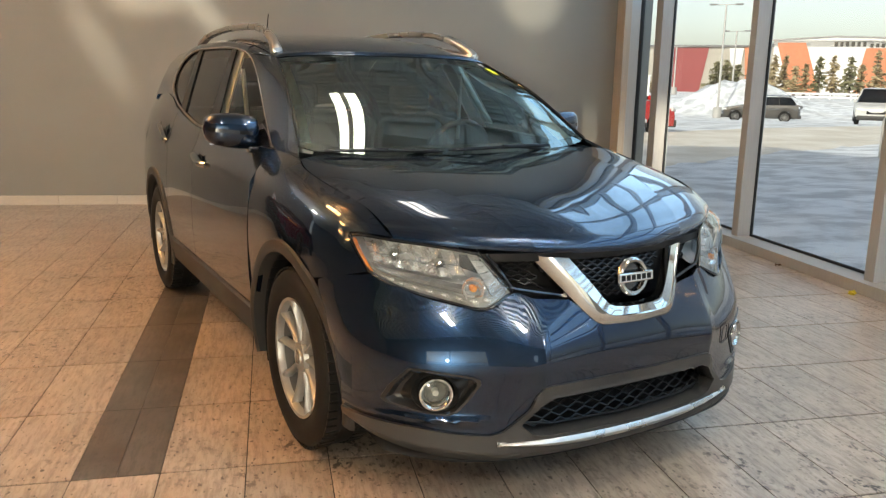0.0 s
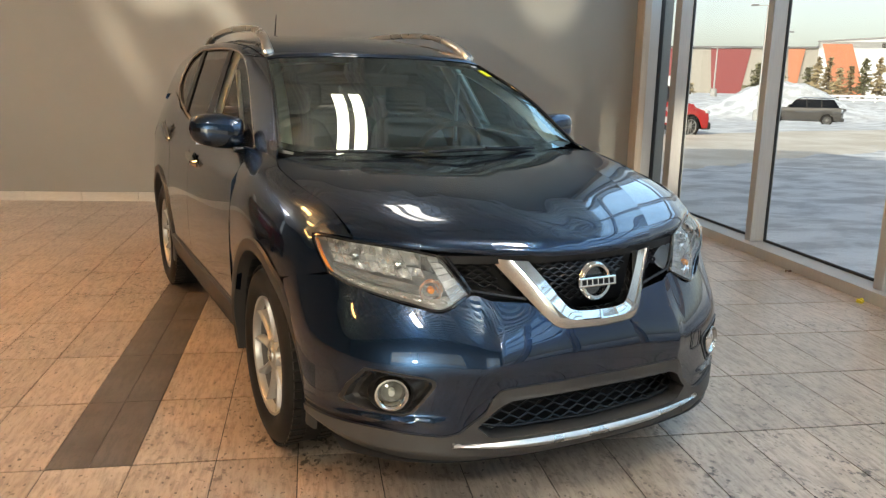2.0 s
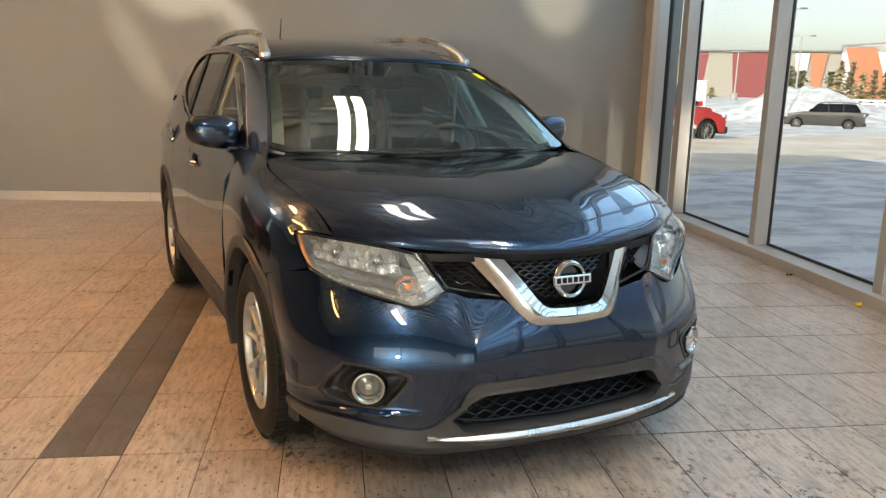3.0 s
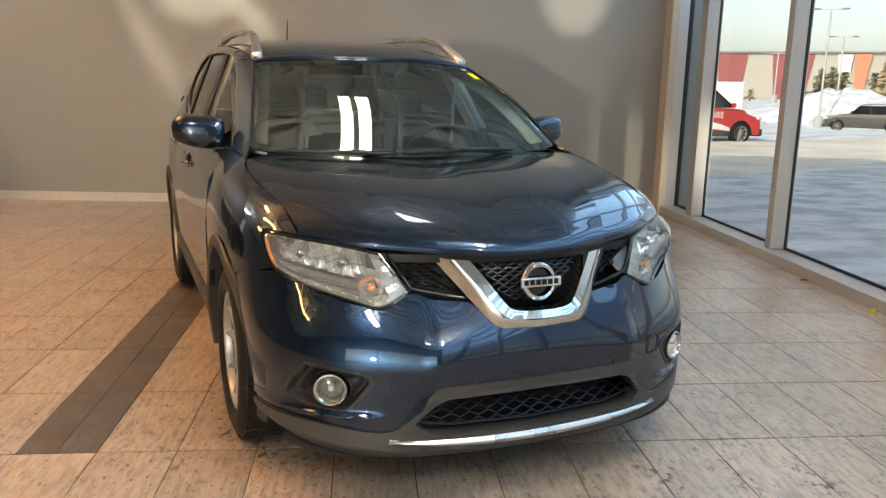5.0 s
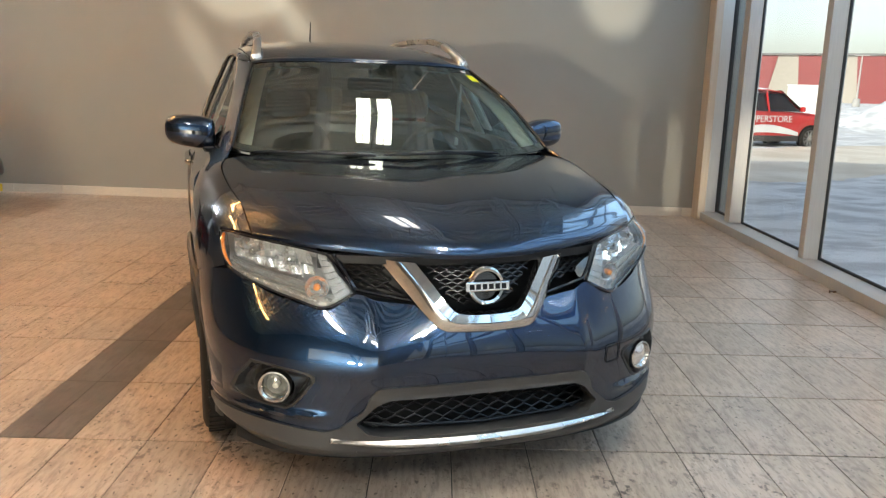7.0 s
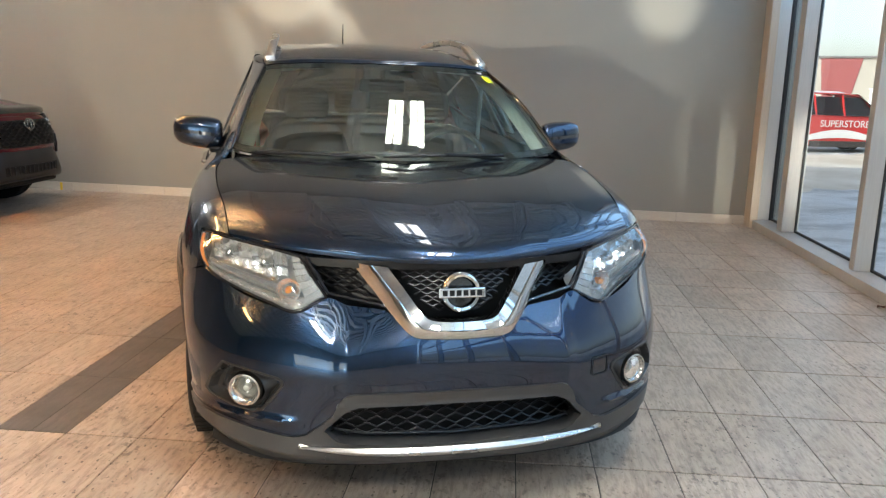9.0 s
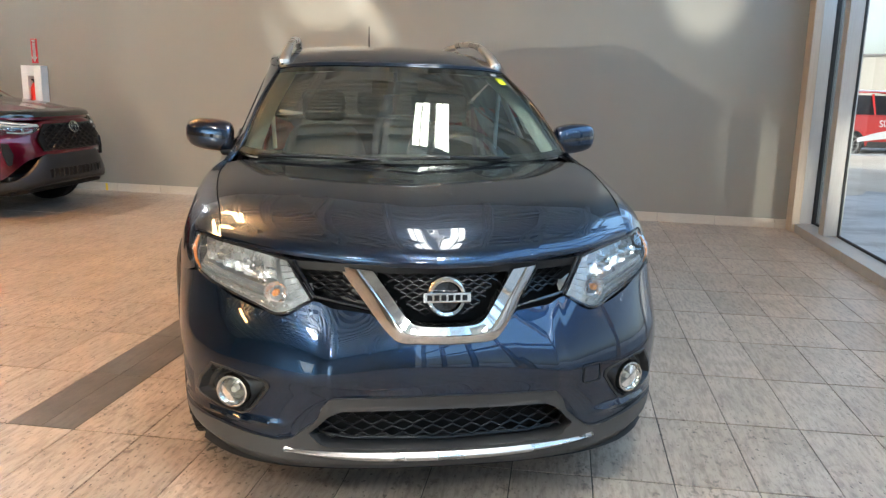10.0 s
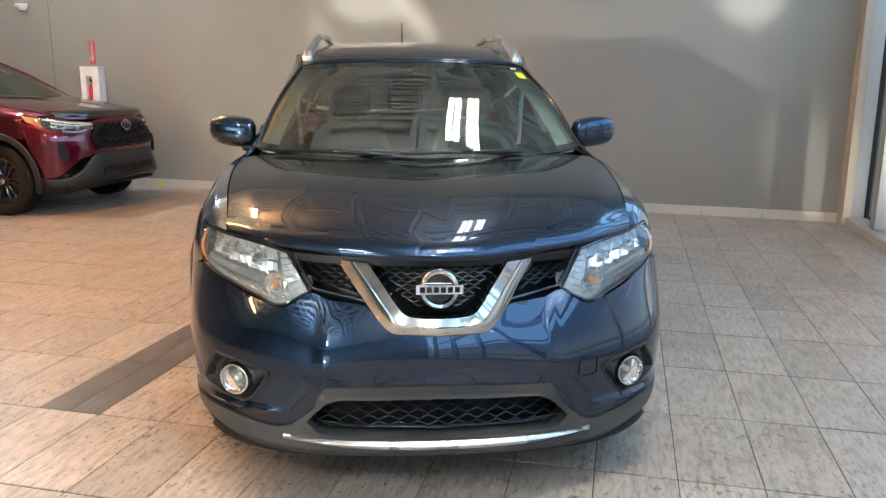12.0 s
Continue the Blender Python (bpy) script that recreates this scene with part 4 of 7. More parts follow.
def cabin_side(s):
    # A-pillar: from the screen's edge to the window's front edge
    ws_edge = WS[:, -1]
    rail = []
    for k in range(25):
        t = k / 24
        i = t * 16
        a = ws_edge[int(min(15, i))] * (1 - (i - int(min(15, i)))) + ws_edge[int(min(15, i)) + 1] * (i - int(min(15, i)))
        y = 1.40 + (2.17 - 1.40) * t
        b = np.array(dlo(y, 1.0)) + np.array((0.003, 0, 0.004))
        m = 0.5 * (a + b) + np.array((0.006, -0.008, 0.006))
        rail.append([a + np.array((0.004, 0, 0.003)), a * 0.72 + m * 0.28 + np.array((0.004, -0.006, 0.003)), m, b * 0.6 + m * 0.4 + np.array((0.002, -0.001, 0.001)), b])
    part("a_pillar", sheet(flipx(np.array([spline(r, 8) for r in rail]), s), 0.01), PAINT, suv, smooth=True)
    foot = [[(0.780, 1.085, 1.092), (0.762, 1.14, 1.112), (0.742, 1.185, 1.130)], [(0.786, 1.21, 1.101), (0.778, 1.25, 1.118), (0.758, 1.28, 1.150)], [(0.790, 1.335, 1.106), (0.786, 1.38, 1.112), (0.784, 1.405, 1.118)]]
    part("pillar_foot", sheet(flipx(loft(foot, 6, 8), s), 0.01), PAINT, suv, smooth=True)
    b = np.array(dlo(2.17, 1.0)) + np.array((0.003, 0, 0.004))
    head = []
    for k in range(13):
        y = 1.905 + (2.17 - 1.905) * k / 12
        a = np.array([np.interp(y, roof_edge[:, 1], roof_edge[:, i]) for i in range(3)]) + np.array((0.004, 0, -0.004))
        head.append(spline([a, 0.5 * (a + b) + np.array((0.010, 0, 0.010)), b], 6))
    part("pillar_head", sheet(flipx(np.array(head), s), 0), PAINT, suv, smooth=True)
    edge = spline([tuple(p) for p in ws_edge], 30)
    part("screen_moulding", tube([(s * (p[0] + 0.006), p[1] - 0.002, p[2] + 0.004) for p in edge], 0.0045, 6), BLACK, suv, smooth=True)
    # painted cant rail above the windows
    g = []
    for k in range(41):
        y = 2.17 + (4.10 - 2.17) * k / 40
        b = np.array(dlo(min(y, 3.645), 1.0)) + np.array((0.003, 0, 0.004))
        b[1] = y
        if y > 3.645:
            b = np.array((green_x(y, 1.41 - (y - 3.645) * 0.05), y, 1.41 - (y - 3.645) * 0.05))
        i = np.interp(y, roof_edge[:, 1], np.arange(len(roof_edge)))
        a = roof_edge[int(min(59, i))] * (1 - (i - int(min(59, i)))) + roof_edge[int(min(59, i)) + 1] * (i - int(min(59, i)))
        m = 0.5 * (a + b) + np.array((0.012, 0, 0.012))
        g.append(spline([a + np.array((0.004, 0, -0.004)), m, b], 8))
    part("cant_rail", sheet(flipx(np.array(g), s), 0.01), PAINT, suv, smooth=True)
    g = []
    for y in np.linspace(3.36, 4.10, 24):
        zt = np.interp(y, (3.36, 3.645, 4.10), (1.262, 1.41, 1.387)) if y > 3.645 else np.interp(y, dlow[:, 0], dlow[:, 1]) - 0.004
        zl = min(belt(y), zt - 0.003)
        g.append([(green_x(y, z) + 0.002, y, z) for z in np.linspace(zl, zt, 6)])
    part("d_pillar", sheet(flipx(np.array(g), s), 0.01), PAINT, suv, smooth=True)
    # panes
    for a, b, mat, nm in ((1.44, 2.40, SIDE_GLASS, "front_door_glass"), (2.46, 3.14, DARK_GLASS, "rear_door_glass"), (3.20, 3.60, DARK_GLASS, "quarter_glass")):
        part(nm, sheet(flipx(np.array([[np.array(dlo(y, k)) - np.array((0.012, 0, 0)) for k in np.linspace(0, 1, 10)] for y in np.linspace(a - 0.03, b + 0.03, 18)]), s), 0), mat, suv, smooth=True)
    for a0, b0, a1, b1 in ((2.18, 2.335, 2.385, 2.46), (2.94, 3.09, 3.155, 3.26)):
        part("window_pillar", sheet(flipx(np.array([[np.array(dlo(a0 + (b0 - a0) * f + (a1 - a0 + (b1 - b0 - a1 + a0) * f) * k, k)) - np.array((0.004, 0, 0)) for k in np.linspace(0, 1, 10)] for f in np.linspace(0, 1, 5)]), s), 0.008), BLACK, suv, smooth=True)
    loop = [np.array(dlo(y, 1.0)) for y in np.linspace(1.40, 3.645, 60)] + [np.array(dlo(y, 0.0)) for y in np.linspace(3.64, 1.41, 50)]
    part("window_trim", tube([(s * (p[0] - 0.001), p[1], p[2]) for p in loop], 0.0065, 6, closed=True), WINDOW_TRIM, suv, "satin metal window surround", smooth=True)
    inner = [[np.array(dlo(y, k)) - np.array((0.05, 0, 0)) for k in (-0.5, 0.0)] for y in np.linspace(1.45, 3.4, 12)]
    part("door_card", sheet(flipx(np.array(inner), s), 0), TRIM_DARK, suv)
    # roof rail
    rl = spline([(0.572, 1.955, 1.512), (0.563, 2.02, 1.556), (0.545, 2.16, 1.616), (0.530, 2.40, 1.660), (0.522, 2.75, 1.676), (0.520, 3.12, 1.676), (0.522, 3.45, 1.656), (0.528, 3.62, 1.622), (0.532, 3.68, 1.585)], 40)
    g = []
    for i, p in enumerate(rl):
        d = rl[min(i + 1, 40)] - rl[max(i - 1, 0)]
        d /= np.linalg.norm(d)
        u = np.cross(d, (1, 0, 0))
        w = 0.020 + 0.010 * math.exp(-(i / 5.0) ** 2) + 0.012 * math.exp(-((40 - i) / 4.0) ** 2)
        h = 0.017 + 0.010 * math.exp(-((i - 2) / 5.0) ** 2)
        w, h = (w * 0.5, h * 0.4) if i in (0, 40) else (w, h)
        g.append([p + np.array((math.copysign(abs(math.cos(a)) ** 0.6, math.cos(a)) * w, 0, 0)) - u * math.copysign(abs(math.sin(a)) ** 0.6, math.sin(a)) * h for a in np.linspace(0, 2 * math.pi, 13)])
    part("roof_rail", sheet(flipx(np.array(g), s), 0), SATIN, suv, "satin silver roof rail", smooth=True)


for s in (-1, 1):
    cabin_side(s)


# door mirrors
def door_mirror(s):
    prof = [(0.800, 0.50, 0.55), (0.812, 0.82, 0.86), (0.86, 0.98, 1.0), (0.92, 1.0, 1.0), (0.97, 0.93, 0.92), (1.005, 0.72, 0.74), (1.022, 0.38, 0.45), (1.026, 0.05, 0.08)]
    g = []
    for x, fy, fz in prof:
        u = (x - 0.80) / 0.226
        cy, cz = 1.560 + 0.045 * u, 1.160 + 0.018 * u
        g.append([(x, cy + math.copysign(abs(math.cos(a)) ** 0.75, math.cos(a)) * 0.062 * fy, cz + math.copysign(abs(math.sin(a)) ** 0.75, math.sin(a)) * 0.076 * fz) for a in np.linspace(0, 2 * math.pi, 29)])
    g = np.array(g)
    body = np.array([spline(g[:, j], 24) for j in range(29)]).transpose(1, 0, 2)
    root = part("door_mirror", sheet(flipx(body, s), 0, flip=s < 0), PAINT, suv, "dark blue door mirror with a turn signal strip", True)
    band = []
    for x in np.linspace(0.835, 1.015, 14):
        u = (x - 0.80) / 0.226
        i = int(np.argmin(abs(body[:, 0, 0] - x)))
        ring = body[i]
        zc = 1.156 + 0.022 * u
        half = ring[ring[:, 1] < 1.560 + 0.045 * u]
        j = int(np.argmin(abs(half[:, 2] - zc)))
        band.append([(x, half[j][1] - 0.003, zc + d) for d in (-0.008, 0.008)])
    part("turn_signal", sheet(flipx(np.array(band), s), 0.004), GLOSS_BLACK, root, "dark turn signal strip")
    part("mirror_arm", box(*((s * 0.86, s * 0.775) if s < 0 else (0.775, 0.86)), 1.505, 1.56, 1.075, 1.105, 0.012), GLOSS_BLACK, root)
    part("mirror_face", sheet(flipx(np.array([[(x, 1.625 + 0.02 * (x - 0.8), z) for x in np.linspace(0.825, 0.995, 4)] for z in np.linspace(1.105, 1.215, 4)]), s), 0.0), surf("mirror_silver", (0.85, 0.86, 0.87), rough=0.02, metal=1.0, bump=0, rough_vary=0.0), root)
    part("sail_panel", sheet(flipx(np.array([[(0.795, 1.40, 1.104), (0.793, 1.405, 1.113)], [(0.806, 1.50, 1.106), (0.772, 1.51, 1.160)], [(0.818, 1.58, 1.108), (0.772, 1.59, 1.200)]]), s), 0.01), GLOSS_BLACK, root)


door_mirror(-1)
door_mirror(1)


# wheels
# shade behind the spokes is put into this dark grey
BARREL_SHADE = surf("shaded_rim_barrel", (0.10, 0.095, 0.09), rough=0.5, spec=0.3)
BRAKE = surf("brake_steel", (0.12, 0.11, 0.10), rough=0.45, metal=0.8)


def wheel(car, s, y, R=HUB_Z, paint=ALLOY, nut=BLACK, spokes=5, look_of="silver split-spoke alloy rim", tread=True):
    root = thing("wheel")
    root.parent = car
    root.matrix_basis = pose(s * 0.795, y, R, 0, 0, 0 if s > 0 else 180)
    t = part("tyre", lathe([(0.085, 0.228), (0.100, 0.244), (0.113, 0.270), (0.112, 0.300), (0.102, R - 0.020), (0.085, R - 0.006), (0.06, R), (-0.06, R), (-0.085, R - 0.006), (-0.105, R - 0.028), (-0.113, 0.27), (-0.09, 0.228)], 64), TYRE, root, smooth=True)
    for k in range(60 if tread else 0):
        a = 2 * math.pi * k / 60
        for side, o in ((1, 0.0), (-1, 0.05)):
            part("tread_block", box(-0.030 + side * 0.062, 0.030 + side * 0.062, -0.0145, 0.0145, R - 0.005, R + 0.005, 0.002, segments=1), TYRE, t, m=pose(0, 0, 0, math.degrees(a + o)))
    rim_bm = lathe([(0.086, 0.228), (0.096, 0.234), (0.093, 0.223), (0.080, 0.216), (0.066, 0.214)], 56)
    rim = part("rim", rim_bm, paint, root, look_of, smooth=True)
    part("barrel", lathe([(0.066, 0.2138), (-0.05, 0.205), (-0.09, 0.228)], 40), BARREL_SHADE, rim, "inner rim with the shade put into its grey", smooth=True)
    for k in range(spokes):
        for d in (-1, 1):
            a0 = 2 * math.pi * k / spokes
            g = []
            for f in np.linspace(0, 1, 9):
                r = 0.040 + 0.182 * f
                w = 0.0125 + 0.002 * f + 0.008 * max(0.0, f - 0.8) * 5
                off = d * (0.010 + 0.062 * f)
                x = 0.070 - 0.008 * math.sin(f * math.pi) + 0.016 * f
                g.append([(x - 0.030, off - w, r), (x - 0.012, off - w * 0.95, r), (x + 0.003, off - w * 0.45, r), (x + 0.006, off, r), (x + 0.003, off + w * 0.45, r), (x - 0.012, off + w * 0.95, r), (x - 0.030, off + w, r)])
            part("spoke", sheet(np.array(g), 0, flip=True), paint, rim, smooth=True, m=pose(0, 0, 0, math.degrees(a0)))
    part("hub", lathe([(0.060, 0.065), (0.078, 0.056), (0.080, 0.034), (0.086, 0.031), (0.088, 0.0)], 32), paint, rim, smooth=True)
    part("centre_cap", lathe([(0.087, 0.028), (0.0905, 0.020), (0.0915, 0.0)], 24), SATIN, rim, smooth=True)
    for k in range(5):
        part("wheel_nut", tube([(0.060, 0, 0.047), (0.078, 0, 0.047)], 0.009, 6), nut, rim, m=pose(0, 0, 0, 36 + 72 * k))
    part("brake_disc", lathe([(0.0, 0.06), (0.012, 0.065), (0.012, 0.15), (0.0, 0.15)], 36), BRAKE, root, smooth=True)
    part("wheel_well", lathe([(-0.03, 0.19), (-0.035, 0.0)], 24), BLACK, root)


for s in (-1, 1):
    for y in (AXLE_F, AXLE_R):
        wheel(suv, s, y)

# underbody, tail
part("underbody", box(-0.76, 0.76, 0.20, 4.35, 0.235, 0.42, 0.03), BLACK, suv)
part("engine_bay", box(-0.60, 0.60, 0.30, 1.10, 0.42, 0.84, 0.03), BLACK, suv)
TAIL = [
    [(0, 4.46, 0.33), (0.45, 4.44, 0.33), (0.72, 4.33, 0.33), (0.82, 4.22, 0.34)],
    [(0, 4.54, 0.50), (0.45, 4.52, 0.50), (0.73, 4.40, 0.50), (0.84, 4.26, 0.50)],
    [(0, 4.55, 0.75), (0.45, 4.53, 0.75), (0.72, 4.40, 0.75), (0.838, 4.28, 0.75)],
    [(0, 4.50, 1.05), (0.45, 4.48, 1.05), (0.70, 4.37, 1.05), (0.80, 4.28, 1.06)],
    [(0, 4.42, 1.16), (0.45, 4.40, 1.16), (0.67, 4.31, 1.17), (0.745, 4.20, 1.22)],
]
part("tailgate", sheet(mirror_grid(loft(TAIL, 14, 24)), 0.02), PAINT, suv, smooth=True)
RW = [[(0, 4.42, 1.165), (0.4, 4.40, 1.168), (0.72, 4.30, 1.20)], [(0, 4.33, 1.40), (0.38, 4.31, 1.40), (0.66, 4.20, 1.40)], [(0, 4.20, 1.585), (0.35, 4.19, 1.578), (0.565, 4.13, 1.545)]]
part("rear_window", sheet(mirror_grid(loft(RW, 10, 12)), 0), DARK_GLASS, suv, smooth=True)
for s in (-1, 1):
    q = [[(0.83, 4.23, 0.86), (0.76, 4.34, 0.86), (0.58, 4.42, 0.88)], [(0.81, 4.21, 0.98), (0.75, 4.33, 0.98), (0.56, 4.41, 1.0)], [(0.765, 4.14, 1.16), (0.72, 4.28, 1.14), (0.62, 4.35, 1.10)]]
    part("tail_lamp", sheet(flipx(loft(q, 10, 10) + np.array((0.012, 0.012, 0)), s), 0.02), RED_LAMP, suv, smooth=True)
    cor = [[(0.775, 4.08, 1.235), (0.735, 4.21, 1.235)], [(0.715, 4.08, 1.38), (0.67, 4.18, 1.38)], [(0.60, 4.08, 1.53), (0.56, 4.13, 1.54)]]
    part("rear_pillar", sheet(flipx(np.array(cor), s), 0.01), PAINT, suv, smooth=True)
part("tail_spoiler", sheet(mirror_grid(loft([[(0, 4.19, 1.602), (0.3, 4.185, 1.595), (0.57, 4.17, 1.55)], [(0, 4.38, 1.575), (0.3, 4.37, 1.57), (0.56, 4.33, 1.53)], [(0, 4.36, 1.555), (0.3, 4.35, 1.55), (0.55, 4.31, 1.51)]], 10, 8)), 0.01), PAINT, suv, smooth=True)

# cowl, wipers, antenna, sticker
cowl = [[(x, 1.135 + 0.02 * abs(x), 1.058) for x in np.linspace(-0.74, 0.74, 21)], [(x, 1.08 + 0.06 * x * x, 1.066 + 0.03 * x * x) for x in np.linspace(-0.74, 0.74, 21)]]
part("cowl", sheet(np.array([cowl[1], cowl[0]]), 0), BLACK, suv)
for x0, x1, dz in ((-0.66, -0.13, 0.0), (-0.10, 0.46, 0.004)):
    pts = [(x, 1.068 + 0.10 * (x * x), 1.098 + 0.035 * x * x + dz + 0.006 * math.sin((x - x0) / (x1 - x0) * math.pi)) for x in np.linspace(x0, x1, 14)]
    w = part("wiper", tube(pts, [0.004] + [0.008] * 12 + [0.004], 6), BLACK, suv, smooth=True)
    part("wiper_arm", tube([(x1 + 0.02, 1.115, 1.088), ((x0 + x1) / 2, 1.062 + 0.1 * ((x0 + x1) / 2) ** 2, 1.112 + dz)], 0.007, 6), BLACK, w, smooth=True)
part("antenna", tube([(-0.0, 3.98, 1.60), (0.0, 3.95, 1.64), (-0.005, 3.86, 1.845)], [0.010, 0.006, 0.003], 8), BLACK, suv, smooth=True)


def on_screen(u, v, lift):
    """Point on the windscreen: u from -1 to 1 across, v from 0 at the foot to 1."""
    i, j = v * 16, abs(u) * 20
    a, b = int(min(15, i)), int(min(19, j))
    f, g2 = i - a, j - b
    p = (WS[a, b] * (1 - f) + WS[a + 1, b] * f) * (1 - g2) + (WS[a, b + 1] * (1 - f) + WS[a + 1, b + 1] * f) * g2
    return np.array((math.copysign(p[0], u), p[1] + lift, p[2] - lift * 0.8))


part("sticker", sheet(np.array([[on_screen(u, v, -0.003) for u in (0.69, 0.81)] for v in (0.785, 0.885)]), 0), YELLOW, suv, "small fluorescent yellow paper sticker")
part("windscreen_tag", sheet(np.array([[on_screen(u, v, -0.003) for u in (0.68, 0.76)] for v in (0.925, 0.955)]), 0), LAMP_WHITE, suv, "small pale paper tag")

# ---- the cabin's inside ----
dash = [[(x, 1.16 + 0.03 * x * x, 1.075) for x in np.linspace(-0.70, 0.70, 15)], [(x, 1.40, 1.075 + (0.02 if -0.6 < x < 0.6 else 0)) for x in np.linspace(-0.72, 0.72, 15)],
        [(x, 1.62, 1.06) for x in np.linspace(-0.74, 0.74, 15)], [(x, 1.68, 0.98) for x in np.linspace(-0.74, 0.74, 15)], [(x, 1.66, 0.60) for x in np.linspace(-0.74, 0.74, 15)]]
part("dashboard", sheet(np.array(dash), 0), TRIM_DARK, suv, smooth=True)
hl = bmesh.new()
sheet(np.array([[(x, y, np.interp(y, (1.86, 2.2, 2.7, 3.4, 4.15), (1.492, 1.555, 1.60, 1.60, 1.54)) - 0.12 * x * x) for x in np.linspace(-0.58, 0.58, 13)] for y in (1.87, 2.2, 2.7, 3.4, 4.15)]), 0, hl, flip=False)
part("headliner", hl, TRIM_LIGHT, suv, "pale grey headliner", smooth=True)
for s in (-1, 1):
    e = WS[:, -1]
    g = [[(s * (p[0] - 0.075), p[1] + 0.05, p[2] - 0.03), (s * (p[0] - 0.020), p[1] + 0.035, p[2] - 0.02), (s * (p[0] + 0.008), p[1] + 0.085, p[2] - 0.015)] for p in e]
    part("pillar_trim", sheet(np.array(g), 0.01), TRIM_LIGHT, suv, "pale pillar trim", smooth=True)
    g = [[(s * (dlo(y + 0.16 * k, k)[0] - 0.035), y + 0.16 * k, dlo(y + 0.16 * k, k)[2]) for k in np.linspace(0, 1, 8)] for y in (2.18, 2.25, 2.33)]
    part("centre_pillar_trim", sheet(np.array(g), 0.01), TRIM_LIGHT, suv, "pale pillar trim", smooth=True)
    part("seat_belt", tube([(s * 0.66, 2.25, 1.44), (s * 0.64, 2.24, 1.05)], 0.012, 6), TRIM_LIGHT, suv)


def seat(x, y, w, head):
    g = []
    for z, hw, d in ((0.52, w, 0.10), (0.70, w * 1.02, 0.11), (0.95, w, 0.10), (1.10, w * 0.86, 0.085), (1.17, w * 0.66, 0.06), (1.19, w * 0.3, 0.02)):
        yy = y + (z - 0.5) * 0.36
        g.append([(x + math.copysign(abs(math.cos(a)) ** 0.5, math.cos(a)) * hw, yy + math.copysign(abs(math.sin(a)) ** 0.5, math.sin(a)) * d, z) for a in np.linspace(0, 2 * math.pi, 25)])
    st = part("seat_back", sheet(np.array([spline(np.array(g)[:, j], 14) for j in range(25)]), 0), SEAT, suv, smooth=True)
    part("seat_cushion", box(x - w, x + w, y - 0.42, y + 0.08, 0.42, 0.60, 0.05), SEAT, st)
    for hx in head:
        part("head_restraint", box(hx - 0.125, hx + 0.125, y + 0.20, y + 0.30, 1.205, 1.375, 0.045, segments=4), SEAT, st, smooth=True)
        for o in (-0.05, 0.05):
            part("post", tube([(hx + o, y + 0.245, 1.15), (hx + o, y + 0.25, 1.24)], 0.006, 6), CHROME, st)


seat(-0.36, 2.10, 0.25, (-0.36,))
seat(0.36, 2.10, 0.25, (0.36,))
seat(0.0, 3.00, 0.62, (-0.38, 0.0, 0.38))
sw = []
for k in range(32):
    a = 2 * math.pi * k / 32
    sw.append((0.36 + 0.185 * math.cos(a), 1.78 - 0.07 * math.sin(a) * 0.9, 1.02 + 0.165 * math.sin(a)))
swo = part("steering_wheel", tube(sw, 0.016, 8, closed=True), TRIM_DARK, suv, smooth=True)
part("wheel_hub", box(0.29, 0.43, 1.735, 1.80, 0.96, 1.06, 0.02), TRIM_DARK, swo)
part("wheel_spoke", tube([(0.18, 1.78, 1.01), (0.54, 1.78, 1.01)], 0.016, 6), TRIM_DARK, swo)
part("rear_view_mirror", box(-0.12, 0.12, -0.015, 0.015, -0.035, 0.035, 0.014), TRIM_DARK, suv, smooth=True, m=pose(0.0, 1.80, 1.405, 10, 0, 0))
part("mirror_stalk", tube([(0, 1.80, 1.42), (0, 1.785, 1.485)], 0.012, 8), TRIM_DARK, suv)

# ---- the red suv by the back wall ----
RED = car_paint("dark_red_metallic_paint", (0.060, 0.0008, 0.007), (0.17, 0.002, 0.018), 0.30, 0.8)
BUMPER_GREY = surf("charcoal_bumper_plastic", (0.012, 0.012, 0.013), (0.017, 0.017, 0.017), 4, 200, 0.42, bump=0.1, spec=0.35)
BLACK_RIM = surf("black_rim_paint", (0.012, 0.012, 0.012), rough=0.2, coat=0.5, bump=0.0)


